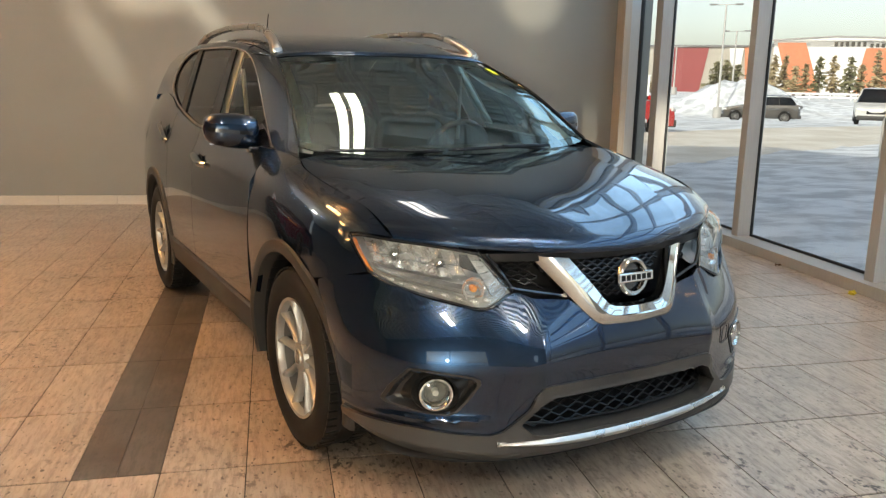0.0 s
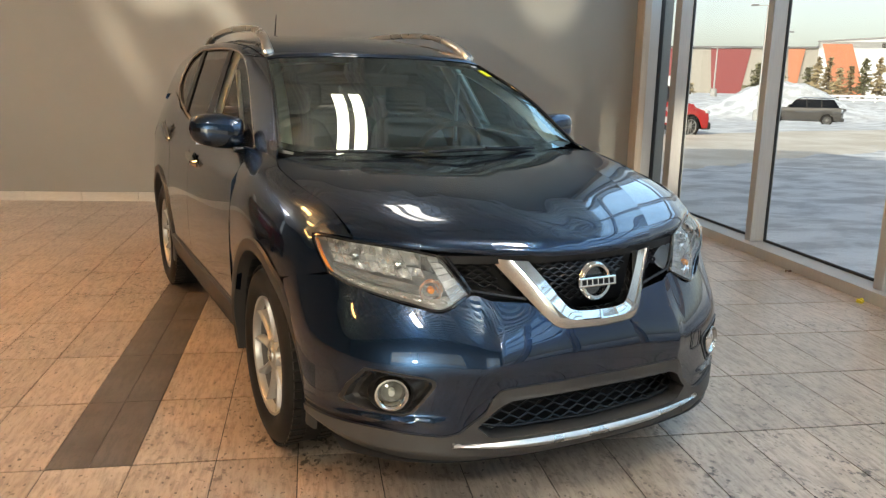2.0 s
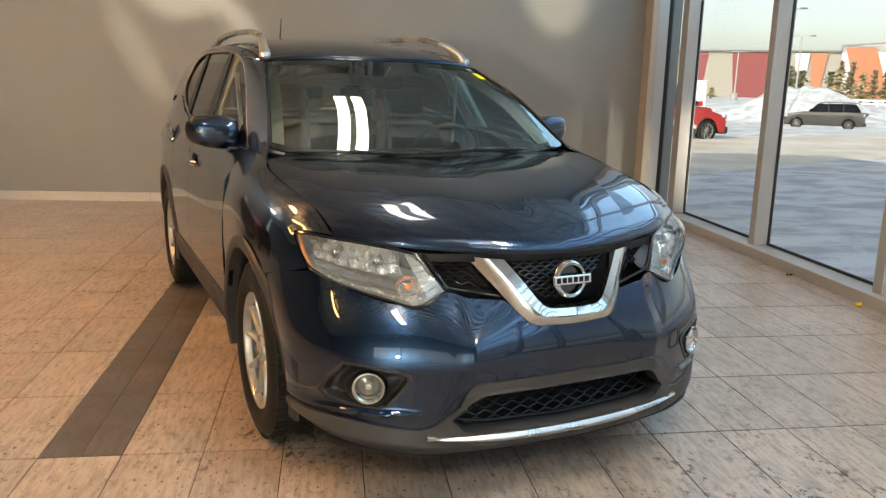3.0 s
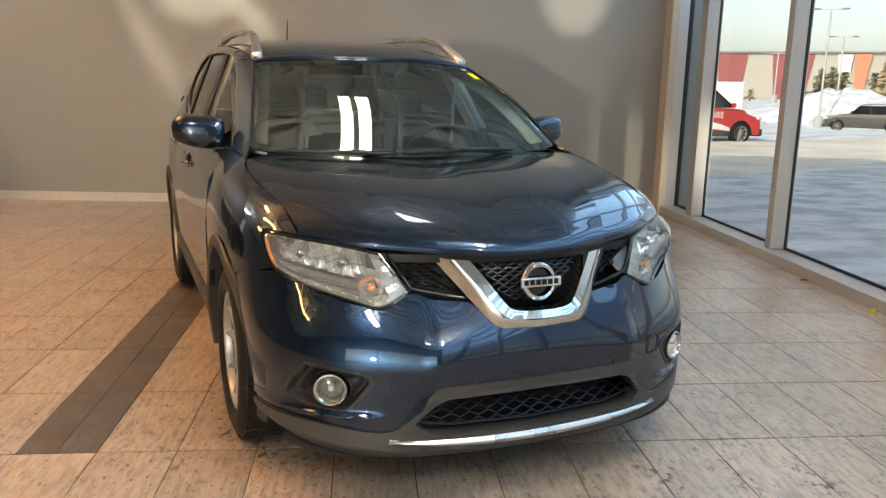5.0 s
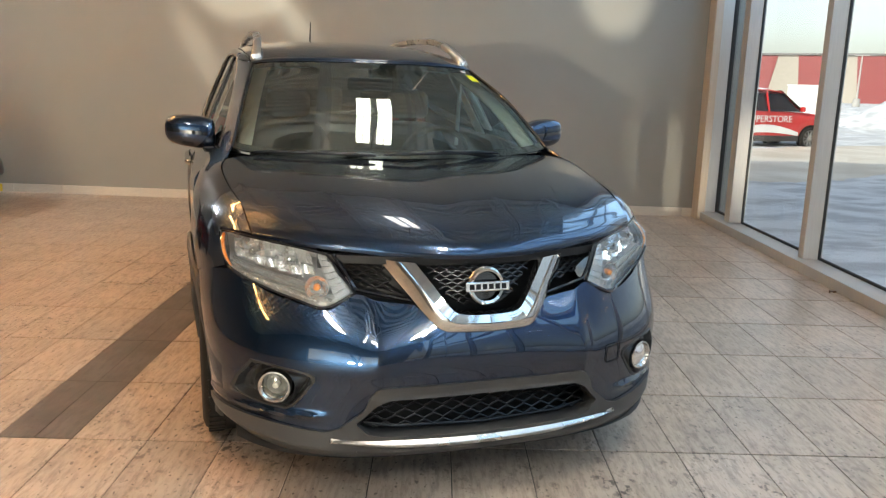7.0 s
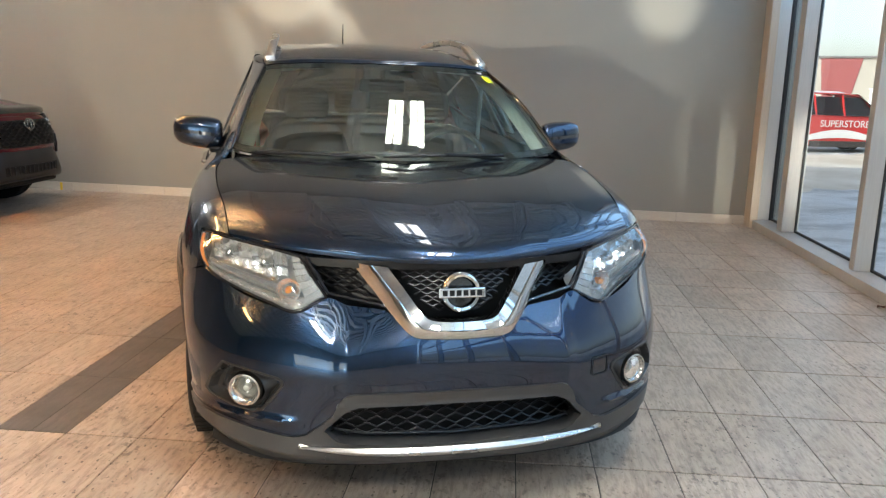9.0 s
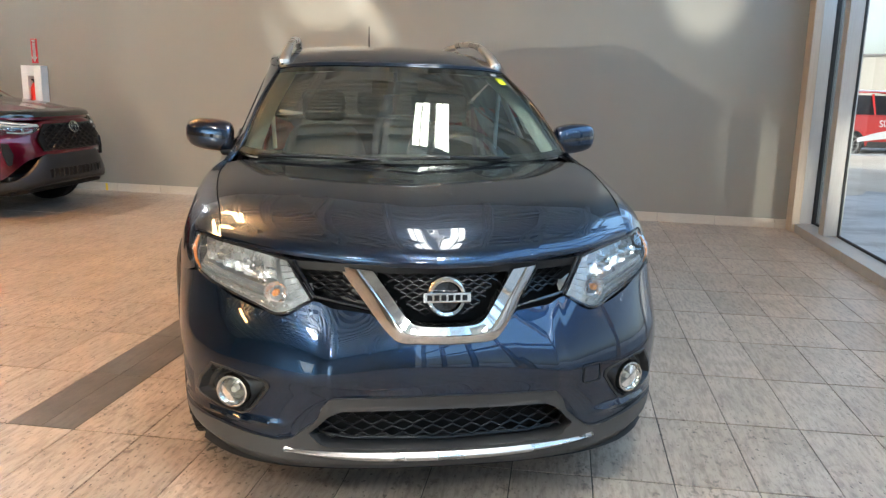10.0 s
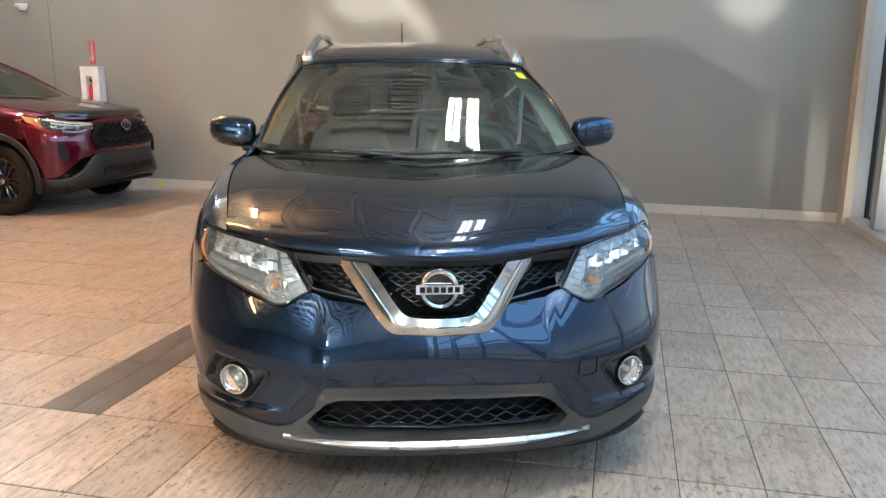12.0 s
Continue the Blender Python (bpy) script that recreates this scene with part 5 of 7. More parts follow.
def red_suv():
    root = thing("red_suv", pose(-4.80, 5.38, 0, 0, 0, 90), "dark red suv with black wheels parked along the back wall", "car", kind="")
    hood = [
        [(0, 0.075, 0.985), (0.30, 0.095, 0.985), (0.52, 0.170, 0.985), (0.72, 0.34, 0.990)],
        [(0, 0.100, 1.045), (0.30, 0.120, 1.045), (0.54, 0.205, 1.035), (0.735, 0.39, 1.035)],
        [(0, 0.26, 1.085), (0.32, 0.28, 1.092), (0.58, 0.36, 1.075), (0.76, 0.52, 1.070)],
        [(0, 0.65, 1.135), (0.36, 0.66, 1.150), (0.62, 0.70, 1.130), (0.80, 0.80, 1.110)],
        [(0, 1.15, 1.175), (0.40, 1.14, 1.190), (0.66, 1.12, 1.175), (0.80, 1.08, 1.145)],
    ]
    part("hood", sheet(mirror_grid(loft(hood, 14, 24)), 0.02), RED, root, smooth=True)
    bug = [[(0, 0.050, 1.015), (0.30, 0.070, 1.015), (0.52, 0.148, 1.012), (0.70, 0.315, 1.010)], [(0, 0.070, 1.062), (0.30, 0.090, 1.062), (0.54, 0.175, 1.056), (0.715, 0.35, 1.050)], [(0, 0.16, 1.088), (0.31, 0.18, 1.092), (0.55, 0.262, 1.080), (0.73, 0.42, 1.066)]]
    part("bug_deflector", sheet(mirror_grid(loft(bug, 14, 6)), 0.006), GLOSS_BLACK, root, "dark smoked hood deflector", smooth=True)
    up = [
        [(0, 0.00, 0.640), (0.30, 0.012, 0.640), (0.60, 0.10, 0.60), (0.80, 0.26, 0.42), (0.885, 0.44, 0.40)],
        [(0, 0.00, 0.655), (0.34, 0.014, 0.655), (0.64, 0.12, 0.68), (0.82, 0.28, 0.62), (0.895, 0.46, 0.58)],
        [(0, 0.04, 0.80), (0.40, 0.055, 0.80), (0.66, 0.15, 0.80), (0.84, 0.32, 0.80), (0.905, 0.52, 0.76)],
        [(0, 0.06, 0.955), (0.38, 0.080, 0.955), (0.64, 0.18, 0.885), (0.83, 0.36, 0.90), (0.90, 0.56, 0.93)],
        [(0, 0.07, 0.985), (0.35, 0.10, 0.985), (0.62, 0.21, 0.905), (0.82, 0.40, 0.93), (0.895, 0.60, 0.97)],
    ]
    part("front_bumper", sheet(mirror_grid(loft(up, 20, 16)), 0.02), RED, root, smooth=True)
    lower = [
        [(0, 0.05, 0.325), (0.35, 0.06, 0.325), (0.62, 0.13, 0.30), (0.80, 0.28, 0.27), (0.87, 0.45, 0.26)],
        [(0, -0.03, 0.365), (0.35, -0.015, 0.365), (0.64, 0.07, 0.335), (0.82, 0.24, 0.31), (0.885, 0.45, 0.32)],
        [(0, -0.035, 0.45), (0.35, -0.02, 0.45), (0.62, 0.06, 0.43), (0.80, 0.22, 0.385), (0.89, 0.45, 0.40)],
        [(0, -0.030, 0.56), (0.34, -0.015, 0.56), (0.54, 0.05, 0.55), (0.74, 0.17, 0.40), (0.885, 0.445, 0.405)],
        [(0, -0.006, 0.640), (0.32, 0.010, 0.640), (0.48, 0.05, 0.625), (0.72, 0.165, 0.41), (0.883, 0.44, 0.41)],
    ]
    part("lower_bumper", sheet(mirror_grid(loft(lower, 20, 16)), 0.02), BUMPER_GREY, root, "dark grey plastic lower bumper", smooth=True)
    gr = [[(x, -0.008 + 0.16 * x * x + (z - 0.67) * 0.22, z) for x in np.linspace(-np.interp(z, (0.68, 0.80, 0.945), (0.47, 0.52, 0.40)), np.interp(z, (0.68, 0.80, 0.945), (0.47, 0.52, 0.40)), 15)] for z in np.linspace(0.68, 0.945, 9)]
    part("grille_backing", sheet(np.array(gr) + np.array((0, -0.014, 0)), 0.02), BLACK, root)
    mesh = zigzag(-0.5, 0.5, 0.685, 0.94, lambda x, z: abs(x) < np.interp(z, (0.68, 0.80, 0.945), (0.46, 0.51, 0.39)), lambda x, z: -0.034 + 0.16 * x * x + (z - 0.67) * 0.22, 8, 0.10, 0.008, bmesh.new())
    part("grille", mesh, BLACK, root, smooth=True)
    bd = part("badge", tube([(0.075 * math.cos(a), 0, 0.055 * math.sin(a)) for a in [2 * math.pi * k / 28 for k in range(28)]], 0.008, 6, closed=True), CHROME, root, "oval chrome badge", True, pose(0, -0.004, 0.905, -12))
    part("badge_oval", tube([(0.030 * math.cos(a), 0, 0.052 * math.sin(a)) for a in [2 * math.pi * k / 24 for k in range(24)]], 0.006, 6, closed=True), CHROME, bd, smooth=True)
    part("badge_bar", tube([(-0.06, 0, 0.018), (0, 0, 0.026), (0.06, 0, 0.018)], 0.006, 6), CHROME, bd, smooth=True)
    inlet = [[(x, -0.040 + 0.16 * x * x, z) for x in np.linspace(-0.44, 0.44, 13)] for z in (0.405, 0.495)]
    part("lower_inlet", sheet(np.array(inlet), 0.012), BLACK, root)
    for k in range(12):
        x = -0.40 + k * 0.07
        part("inlet_slat", box(x - 0.006, x + 0.006, -0.052 + 0.16 * x * x, -0.03 + 0.16 * x * x, 0.412, 0.488, 0.002), BUMPER_GREY, root)
    for s in (-1, 1):
        top = spline([(0.46, 0.105, 0.945), (0.64, 0.205, 0.972), (0.79, 0.365, 1.004), (0.885, 0.56, 1.030)], 20)
        low = spline([(0.47, 0.070, 0.895), (0.60, 0.140, 0.832), (0.78, 0.290, 0.860), (0.895, 0.52, 0.960)], 20)
        lamp = part("headlamp", sheet(np.array([[flipx(a + (b - a) * k / 6 + np.array((0.3, -1, 0)) * (0.012 + 0.016 * math.sin(math.pi * k / 6)), s) for a, b in zip(low, top)] for k in range(7)]), 0.02), LENS, root, "clear led headlamp with an amber corner", True)
        part("housing", sheet(np.array([[flipx(a + (b - a) * k / 4 + np.array((0, 0.004, 0)), s) for a, b in zip(low, top)] for k in range(5)]), 0), GLOSS_BLACK, lamp)
        for o, i0, i1 in ((0.84, 0, 16), (0.66, 0, 14), (0.20, 3, 12)):
            part("day_light", tube([flipx(low[i] * (1 - o) + top[i] * o + np.array((0, -0.008, 0)), s) for i in range(i0, i1)], 0.010, 6), LAMP_WHITE, lamp, smooth=True)
        for i in (6, 9, 12):
            c = flipx(low[i] * 0.55 + top[i] * 0.45 + np.array((0, -0.006, 0)), s)
            part("projector", lathe([(0.0, 0.022), (-0.012, 0.020), (-0.018, 0.0)], 16, None, "y"), REFLECTOR, lamp, smooth=True, m=pose(*c))
        part("corner_marker", sheet(np.array([[flipx(low[i] * (1 - k) + top[i] * k + np.array((0.004, -0.010, 0)), s) for k in (0.1, 0.5, 0.9)] for i in (16, 18, 20)]), 0.004), AMBER, lamp, "amber corner marker")
        pk = [[(0.760, 0.215, 0.76), (0.80, 0.265, 0.77)], [(0.735, 0.185, 0.66), (0.80, 0.252, 0.65)], [(0.750, 0.197, 0.56), (0.775, 0.222, 0.55)]]
        part("fog_pocket", sheet(flipx(np.array(pk) * np.array((1, 1, 1)) + np.array((0.02, -0.028, 0)), s), 0.02), BLACK, root, smooth=False)
        wing = [
            [(0.74, 0.38, 1.03), (0.83, 0.48, 1.01), (0.895, 0.57, 0.98), (0.905, 0.56, 0.93), (0.905, 0.52, 0.80)],
            [(0.775, 0.60, 1.075), (0.85, 0.62, 1.05), (0.91, 0.64, 1.00), (0.922, 0.64, 0.92), (0.925, 0.64, 0.80)],
            [(0.80, 0.85, 1.11), (0.86, 0.86, 1.08), (0.91, 0.87, 1.02), (0.925, 0.87, 0.95), (0.93, 0.87, 0.84)],
            [(0.81, 1.08, 1.14), (0.865, 1.10, 1.10), (0.91, 1.12, 1.02), (0.925, 1.13, 0.90), (0.93, 1.13, 0.76)],
            [(0.82, 1.32, 1.15), (0.87, 1.34, 1.10), (0.91, 1.36, 1.00), (0.922, 1.37, 0.80), (0.915, 1.37, 0.42)],
        ]
        part("front_wing", sheet(flipx(loft(wing, 12, 24), s), 0.02), RED, root, smooth=True)
        for a0, b0, nm in ((1.375, 2.45, "front_door"), (2.455, 3.30, "rear_door")):
            part(nm, sheet(flipx(np.array([[(np.interp(z, (0.40, 0.6, 0.85, 1.0, 1.16), (0.915, 0.925, 0.925, 0.915, 0.865)), y, z) for z in np.linspace(0.42, 1.15 + 0.03 * (y - 1.37), 14)] for y in np.linspace(a0, b0, 8)]), s), 0.02), RED, root, smooth=True)
        part("rear_quarter", sheet(flipx(np.array([[(np.interp(z, (0.40, 0.6, 0.85, 1.0, 1.2), (0.90, 0.92, 0.92, 0.91, 0.85)) - 0.06 * ((y - 3.3) / 1.2) ** 2, y, z) for z in np.linspace(arch_low(y - 0.05, AXLE_R) if y < 4.1 else 0.42, 1.21, 14)] for y in np.linspace(3.305, 4.5, 26)]), s), 0.02), RED, root, smooth=True)
        part("side_glass", sheet(flipx(np.array([[(0.858 - 0.42 * (z - 1.16), y, z) for z in np.linspace(zl, zt, 5)] for y, zl, zt in ((1.42, 1.155, 1.17), (1.75, 1.165, 1.38), (2.15, 1.175, 1.53), (2.8, 1.19, 1.56), (3.5, 1.21, 1.52), (3.9, 1.24, 1.40))]), s), 0), DARK_GLASS, root, smooth=True)
        part("cant_rail", sheet(flipx(np.array([[(0.858 - 0.42 * (zt - 1.16) - 0.07 * k, y, zt + (zr - zt) * k) for k in (0, 0.5, 1)] for y, zt, zr in ((1.30, 1.16, 1.19), (1.75, 1.385, 1.44), (2.15, 1.535, 1.60), (2.8, 1.565, 1.66), (3.5, 1.525, 1.65), (4.2, 1.40, 1.60))]), s), 0.01), RED, root, smooth=True)
        for ax in (0.88, 3.57):
            lipg = []
            for k in range(33):
                a = radians(-14 + 208 * k / 32)
                lipg.append([(0.925 + o - max(0, 0.42 - (0.36 + r * math.sin(a))) * 0.1, ax + r * math.cos(a), 0.36 + r * math.sin(a)) for r, o in ((0.50, 0.0), (0.49, 0.014), (0.44, 0.016), (0.43, 0.0), (0.428, -0.1))])
            part("arch_trim", sheet(flipx(np.array(lipg), s), 0), BUMPER_GREY, root, "dark plastic wheel arch trim", smooth=True)
            wheel(root, s, ax, 0.36, BLACK_RIM, CHROME, 6, "gloss black alloy rim")
        part("sill_cladding", sheet(flipx(np.array([[(0.925, y, 0.43), (0.935, y, 0.36), (0.90, y, 0.26), (0.80, y, 0.25)] for y in np.linspace(1.31, 3.14, 4)]), s), 0), BUMPER_GREY, root, smooth=True)
    wsb = [[(0, 1.13, 1.185), (0.40, 1.15, 1.195), (0.76, 1.25, 1.18)], [(0, 1.55, 1.42), (0.38, 1.56, 1.415), (0.70, 1.66, 1.37)], [(0, 1.98, 1.60), (0.36, 2.0, 1.59), (0.60, 2.06, 1.55)]]
    part("windscreen", sheet(mirror_grid(loft(wsb, 12, 12)), 0), CAR_GLASS, root, smooth=True)
    rf = [[(0, 1.98, 1.605), (0.36, 2.0, 1.595), (0.66, 2.08, 1.54)], [(0, 2.4, 1.665), (0.38, 2.4, 1.65), (0.66, 2.4, 1.60)], [(0, 3.4, 1.68), (0.38, 3.4, 1.66), (0.64, 3.4, 1.61)], [(0, 4.3, 1.62), (0.36, 4.28, 1.60), (0.60, 4.25, 1.55)]]
    part("roof", sheet(mirror_grid(loft(rf, 12, 20)), 0.02), RED, root, smooth=True)
    tail = [[(0, 4.55, 0.4), (0.5, 4.53, 0.4), (0.86, 4.42, 0.42)], [(0, 4.60, 0.8), (0.5, 4.57, 0.8), (0.88, 4.45, 0.8)], [(0, 4.52, 1.15), (0.5, 4.50, 1.15), (0.84, 4.40, 1.2)], [(0, 4.30, 1.61), (0.4, 4.28, 1.59), (0.60, 4.24, 1.55)]]
    part("tailgate", sheet(mirror_grid(loft(tail, 10, 14)), 0.02), RED, root, smooth=True)
    part("underbody", box(-0.78, 0.78, 0.2, 4.4, 0.24, 0.45, 0.03), BLACK, root)
    part("dashboard", box(-0.72, 0.72, 1.3, 1.75, 0.9, 1.14, 0.05), TRIM_DARK, root)
    for x in (-0.38, 0.38):
        part("seat_back", box(x - 0.24, x + 0.24, 2.25, 2.45, 0.6, 1.2, 0.07), SEAT, root, smooth=True)
        part("head_restraint", box(x - 0.12, x + 0.12, 2.40, 2.50, 1.22, 1.38, 0.04), SEAT, root, smooth=True)


red_suv()


# ---- on the back wall ----
def on_wall(x):
    """Pose of a spot on the back wall's face."""
    return pose(x, BACK_Y - (x - 2.76) * math.tan(radians(WALL_TURN)), 0, 0, 0, -WALL_TURN)


RED_PLASTIC = surf("red_enamel", (0.80, 0.05, 0.025), (0.72, 0.045, 0.025), 8, 100, 0.35, bump=0.03)
RED_SIGN = surf("red_sign_print", (0.55, 0.02, 0.03), rough=0.4, bump=0.0)


def fire_point():
    c = thing("extinguisher_cabinet", on_wall(-6.30), "white wall cabinet with a slot showing a red fire extinguisher", "cabinet")
    bm = bmesh.new()
    box(-0.145, -0.055, -0.13, -0.004, 0.98, 1.545, 0.006, bm)
    box(0.035, 0.145, -0.13, -0.004, 0.98, 1.545, 0.006, bm)
    box(-0.055, 0.035, -0.128, -0.004, 1.415, 1.543, 0.006, bm)
    box(-0.055, 0.035, -0.128, -0.004, 0.982, 1.02, 0.006, bm)
    part("case", bm, WHITE_PAINT, c)
    part("back_plate", box(-0.07, 0.055, -0.02, -0.006, 1.0, 1.44), STEEL_DARK, c)
    e = thing("fire_extinguisher", on_wall(-6.30) @ pose(0, -0.075, 1.0), "red fire extinguisher standing in the white cabinet", "fire extinguisher")
    part("cylinder", lathe([(0.0, 0.0), (0.0, 0.042), (0.02, 0.047), (0.24, 0.047), (0.29, 0.030), (0.31, 0.015)], 24, None, "z"), RED_PLASTIC, e, smooth=True, m=pose(-0.006, 0, 0.022))
    part("valve", tube([(-0.006, 0, 0.31), (-0.006, 0, 0.365)], 0.014, 10), BLACK, e, smooth=True)
    part("handle", box(-0.014, 0.004, -0.05, 0.02, 0.36, 0.378, 0.004), BLACK, e)
    sgn = thing("fire_sign", on_wall(-6.325), "narrow red sign with a white arrow pointing down", "sign")
    part("plate", box(-0.045, 0.045, -0.010, -0.002, 1.575, 1.875, 0.002), RED_SIGN, sgn)
    ar = bmesh.new()
    for poly in (((-0.034, 1.862), (0.034, 1.862), (0.022, 1.835), (0.022, 1.655), (-0.022, 1.655), (-0.022, 1.835)), ((-0.042, 1.655), (0.042, 1.655), (0.0, 1.588))):
        f = ar.faces.new([ar.verts.new((x, -0.0125, z)) for x, z in poly][::-1])
    bmesh.ops.solidify(ar, geom=ar.faces[:], thickness=0.002)
    part("arrow", ar, WHITE_PAINT, sgn)
    cu = bpy.data.curves.new("lettering", "FONT")
    cu.body, cu.size, cu.align_x, cu.extrude = "FIRE", 0.024, "CENTER", 0.0005
    cu.materials.append(RED_SIGN)
    tx = new("lettering", cu)
    tx.parent, tx.matrix_basis = sgn, pose(0, -0.0165, 1.825, 90, 0, 0)


fire_point()


def wall_camera():
    c = thing("security_camera", on_wall(-7.35), "small white dome security camera on the wall", "camera")
    part("base", box(-0.12, 0.06, -0.05, -0.002, 2.31, 2.36, 0.012), WHITE_PAINT, c)
    part("dome", lathe([(0.0, 0.0), (0.005, 0.035), (0.03, 0.055), (0.07, 0.058), (0.075, 0.0)], 24, None, "z"), WHITE_PAINT, c, smooth=True, m=pose(0.02, -0.06, 2.262))
    part("lens", lathe([(-0.002, 0.0), (0.004, 0.018), (0.012, 0.026)], 16, None, "z"), GLOSS_BLACK, c, smooth=True, m=pose(0.02, -0.075, 2.258))


wall_camera()
tagged(part("trim_seam", box(-0.003, 0.003, -0.003, 0.01, 0.14, TOP - 0.05), surf("wall_joint", (0.09, 0.088, 0.08), rough=0.7), m=on_wall(-6.97)), "thin vertical joint in the grey wall", "trim", kind="structure")
SKIRT = surf("pale_skirting_tile", (0.50, 0.46, 0.40), (0.42, 0.38, 0.33), 3, 40, 0.4, bump=0.1, stretch=(0.6, 1, 3))
skirting = thing("baseboard", label="pale stone tile skirting along the back wall", category="baseboard", kind="structure")
x = 2.621 + 0.606
sk = None
while x > LEFT_X:
    a, b = x - 0.606, min(x, 2.735)
    if sk is None or b - a < 0.6:
        t = part("skirting_tile", box(a - x + 0.0015, b - x - 0.0015, -0.012, 0.02, 0.0, 0.100, 0.0015, segments=1), SKIRT, skirting, m=on_wall(x))
        if b - a > 0.6:
            sk = t
    else:
        t = new("skirting_tile", sk.data)
        t.parent, t.matrix_basis = skirting, on_wall(x)
    x -= 0.606
tp = thing("tape_mark", on_wall(-5.41), "strip of yellow tape on the skirting", "tape")
part("tape", box(-0.016, 0.016, -0.0165, -0.0125, 0.0, 0.092, 0.001), surf("yellow_tape", (0.75, 0.50, 0.02), rough=0.5), tp)

# litter on the tiles
yl = bmesh.new()
bmesh.ops.create_icosphere(yl, subdivisions=3, radius=0.030)
for v in yl.verts:
    v.co *= 0.75 + 0.5 * noise.noise(v.co * 60)
    v.co.z *= 0.7
part("paper_scrap", yl, surf("yellow_paper", (0.72, 0.58, 0.04), rough=0.6, bump=0.3), m=pose(2.709, 2.155, 0.016))
tagged(bpy.data.objects["paper_scrap"], "crumpled scrap of yellow paper on the tiles", "litter")
lf = bmesh.new()
rows = [[lf.verts.new((0.045 * (i - 3) / 3, 0.022 * j * math.cos((i - 3) / 3 * 1.45), 0.010 * abs(j) + 0.006 * math.sin(i))) for j in (-1, 0, 1)] for i in range(7)]
for a, b in zip(rows, rows[1:]):
    for j in (0, 1):
        lf.faces.new((a[j], b[j], b[j + 1], a[j + 1]))
part("dry_leaf", lf, surf("dry_leaf", (0.16, 0.07, 0.03), (0.10, 0.05, 0.02), 40, 200, 0.7), m=pose(2.72, 3.00, 0.008, 0, 0, 30))
tagged(bpy.data.objects["dry_leaf"], "curled brown dry leaf on the tiles", "leaf")

# ---- outside the glass ----
EYE0 = Vector((-1.18, -2.38, 1.4))


def bearing(deg, dist, z=0.0):
    """A place outside, by its bearing from the first eye (degrees clockwise from +y) and distance."""
    return Vector((EYE0.x + dist * math.sin(radians(deg)), EYE0.y + dist * math.cos(radians(deg)), z))


MOUNDS = [(11.8, 11.0, 1.6, 0.34), (13.8, 12.2, 1.8, 0.30), (16.6, 13.6, 2.0, 0.34)]
MOUNDS += [(*bearing(d, r)[:2], w, top) for d, r, w, top in ((29.8, 64, 3.0, 0.75), (31.4, 65, 3.6, 1.2), (33.2, 65, 3.6, 1.2), (34.8, 66, 3.2, 0.8), (25.6, 46, 2.4, 1.1), (28.2, 62, 2.0, 0.5))]


def snow_height(x, y):
    far = math.hypot(x - EYE0.x, y - EYE0.y)
    f = min(1.0, max(0.0, (far - 24) / 42))
    b = min(1.0, max(0.0, (far - 57) / 15))
    h = -0.12 - 1.45 * f * f + 1.85 * b * b * (3 - 2 * b)
    h += 0.035 * noise.noise((x * 0.9, y * 0.9, 0)) + 0.015 * noise.noise((x * 3.1, y * 3.1, 4))
    for cx, cy, r, top in MOUNDS:
        d = math.hypot(x - cx, y - cy) / r
        if d < 1.6:
            h += top * math.exp(-d * d * 2.2) * (1 + 0.35 * noise.noise((x * 0.9, y * 0.9, 9)))
    return h


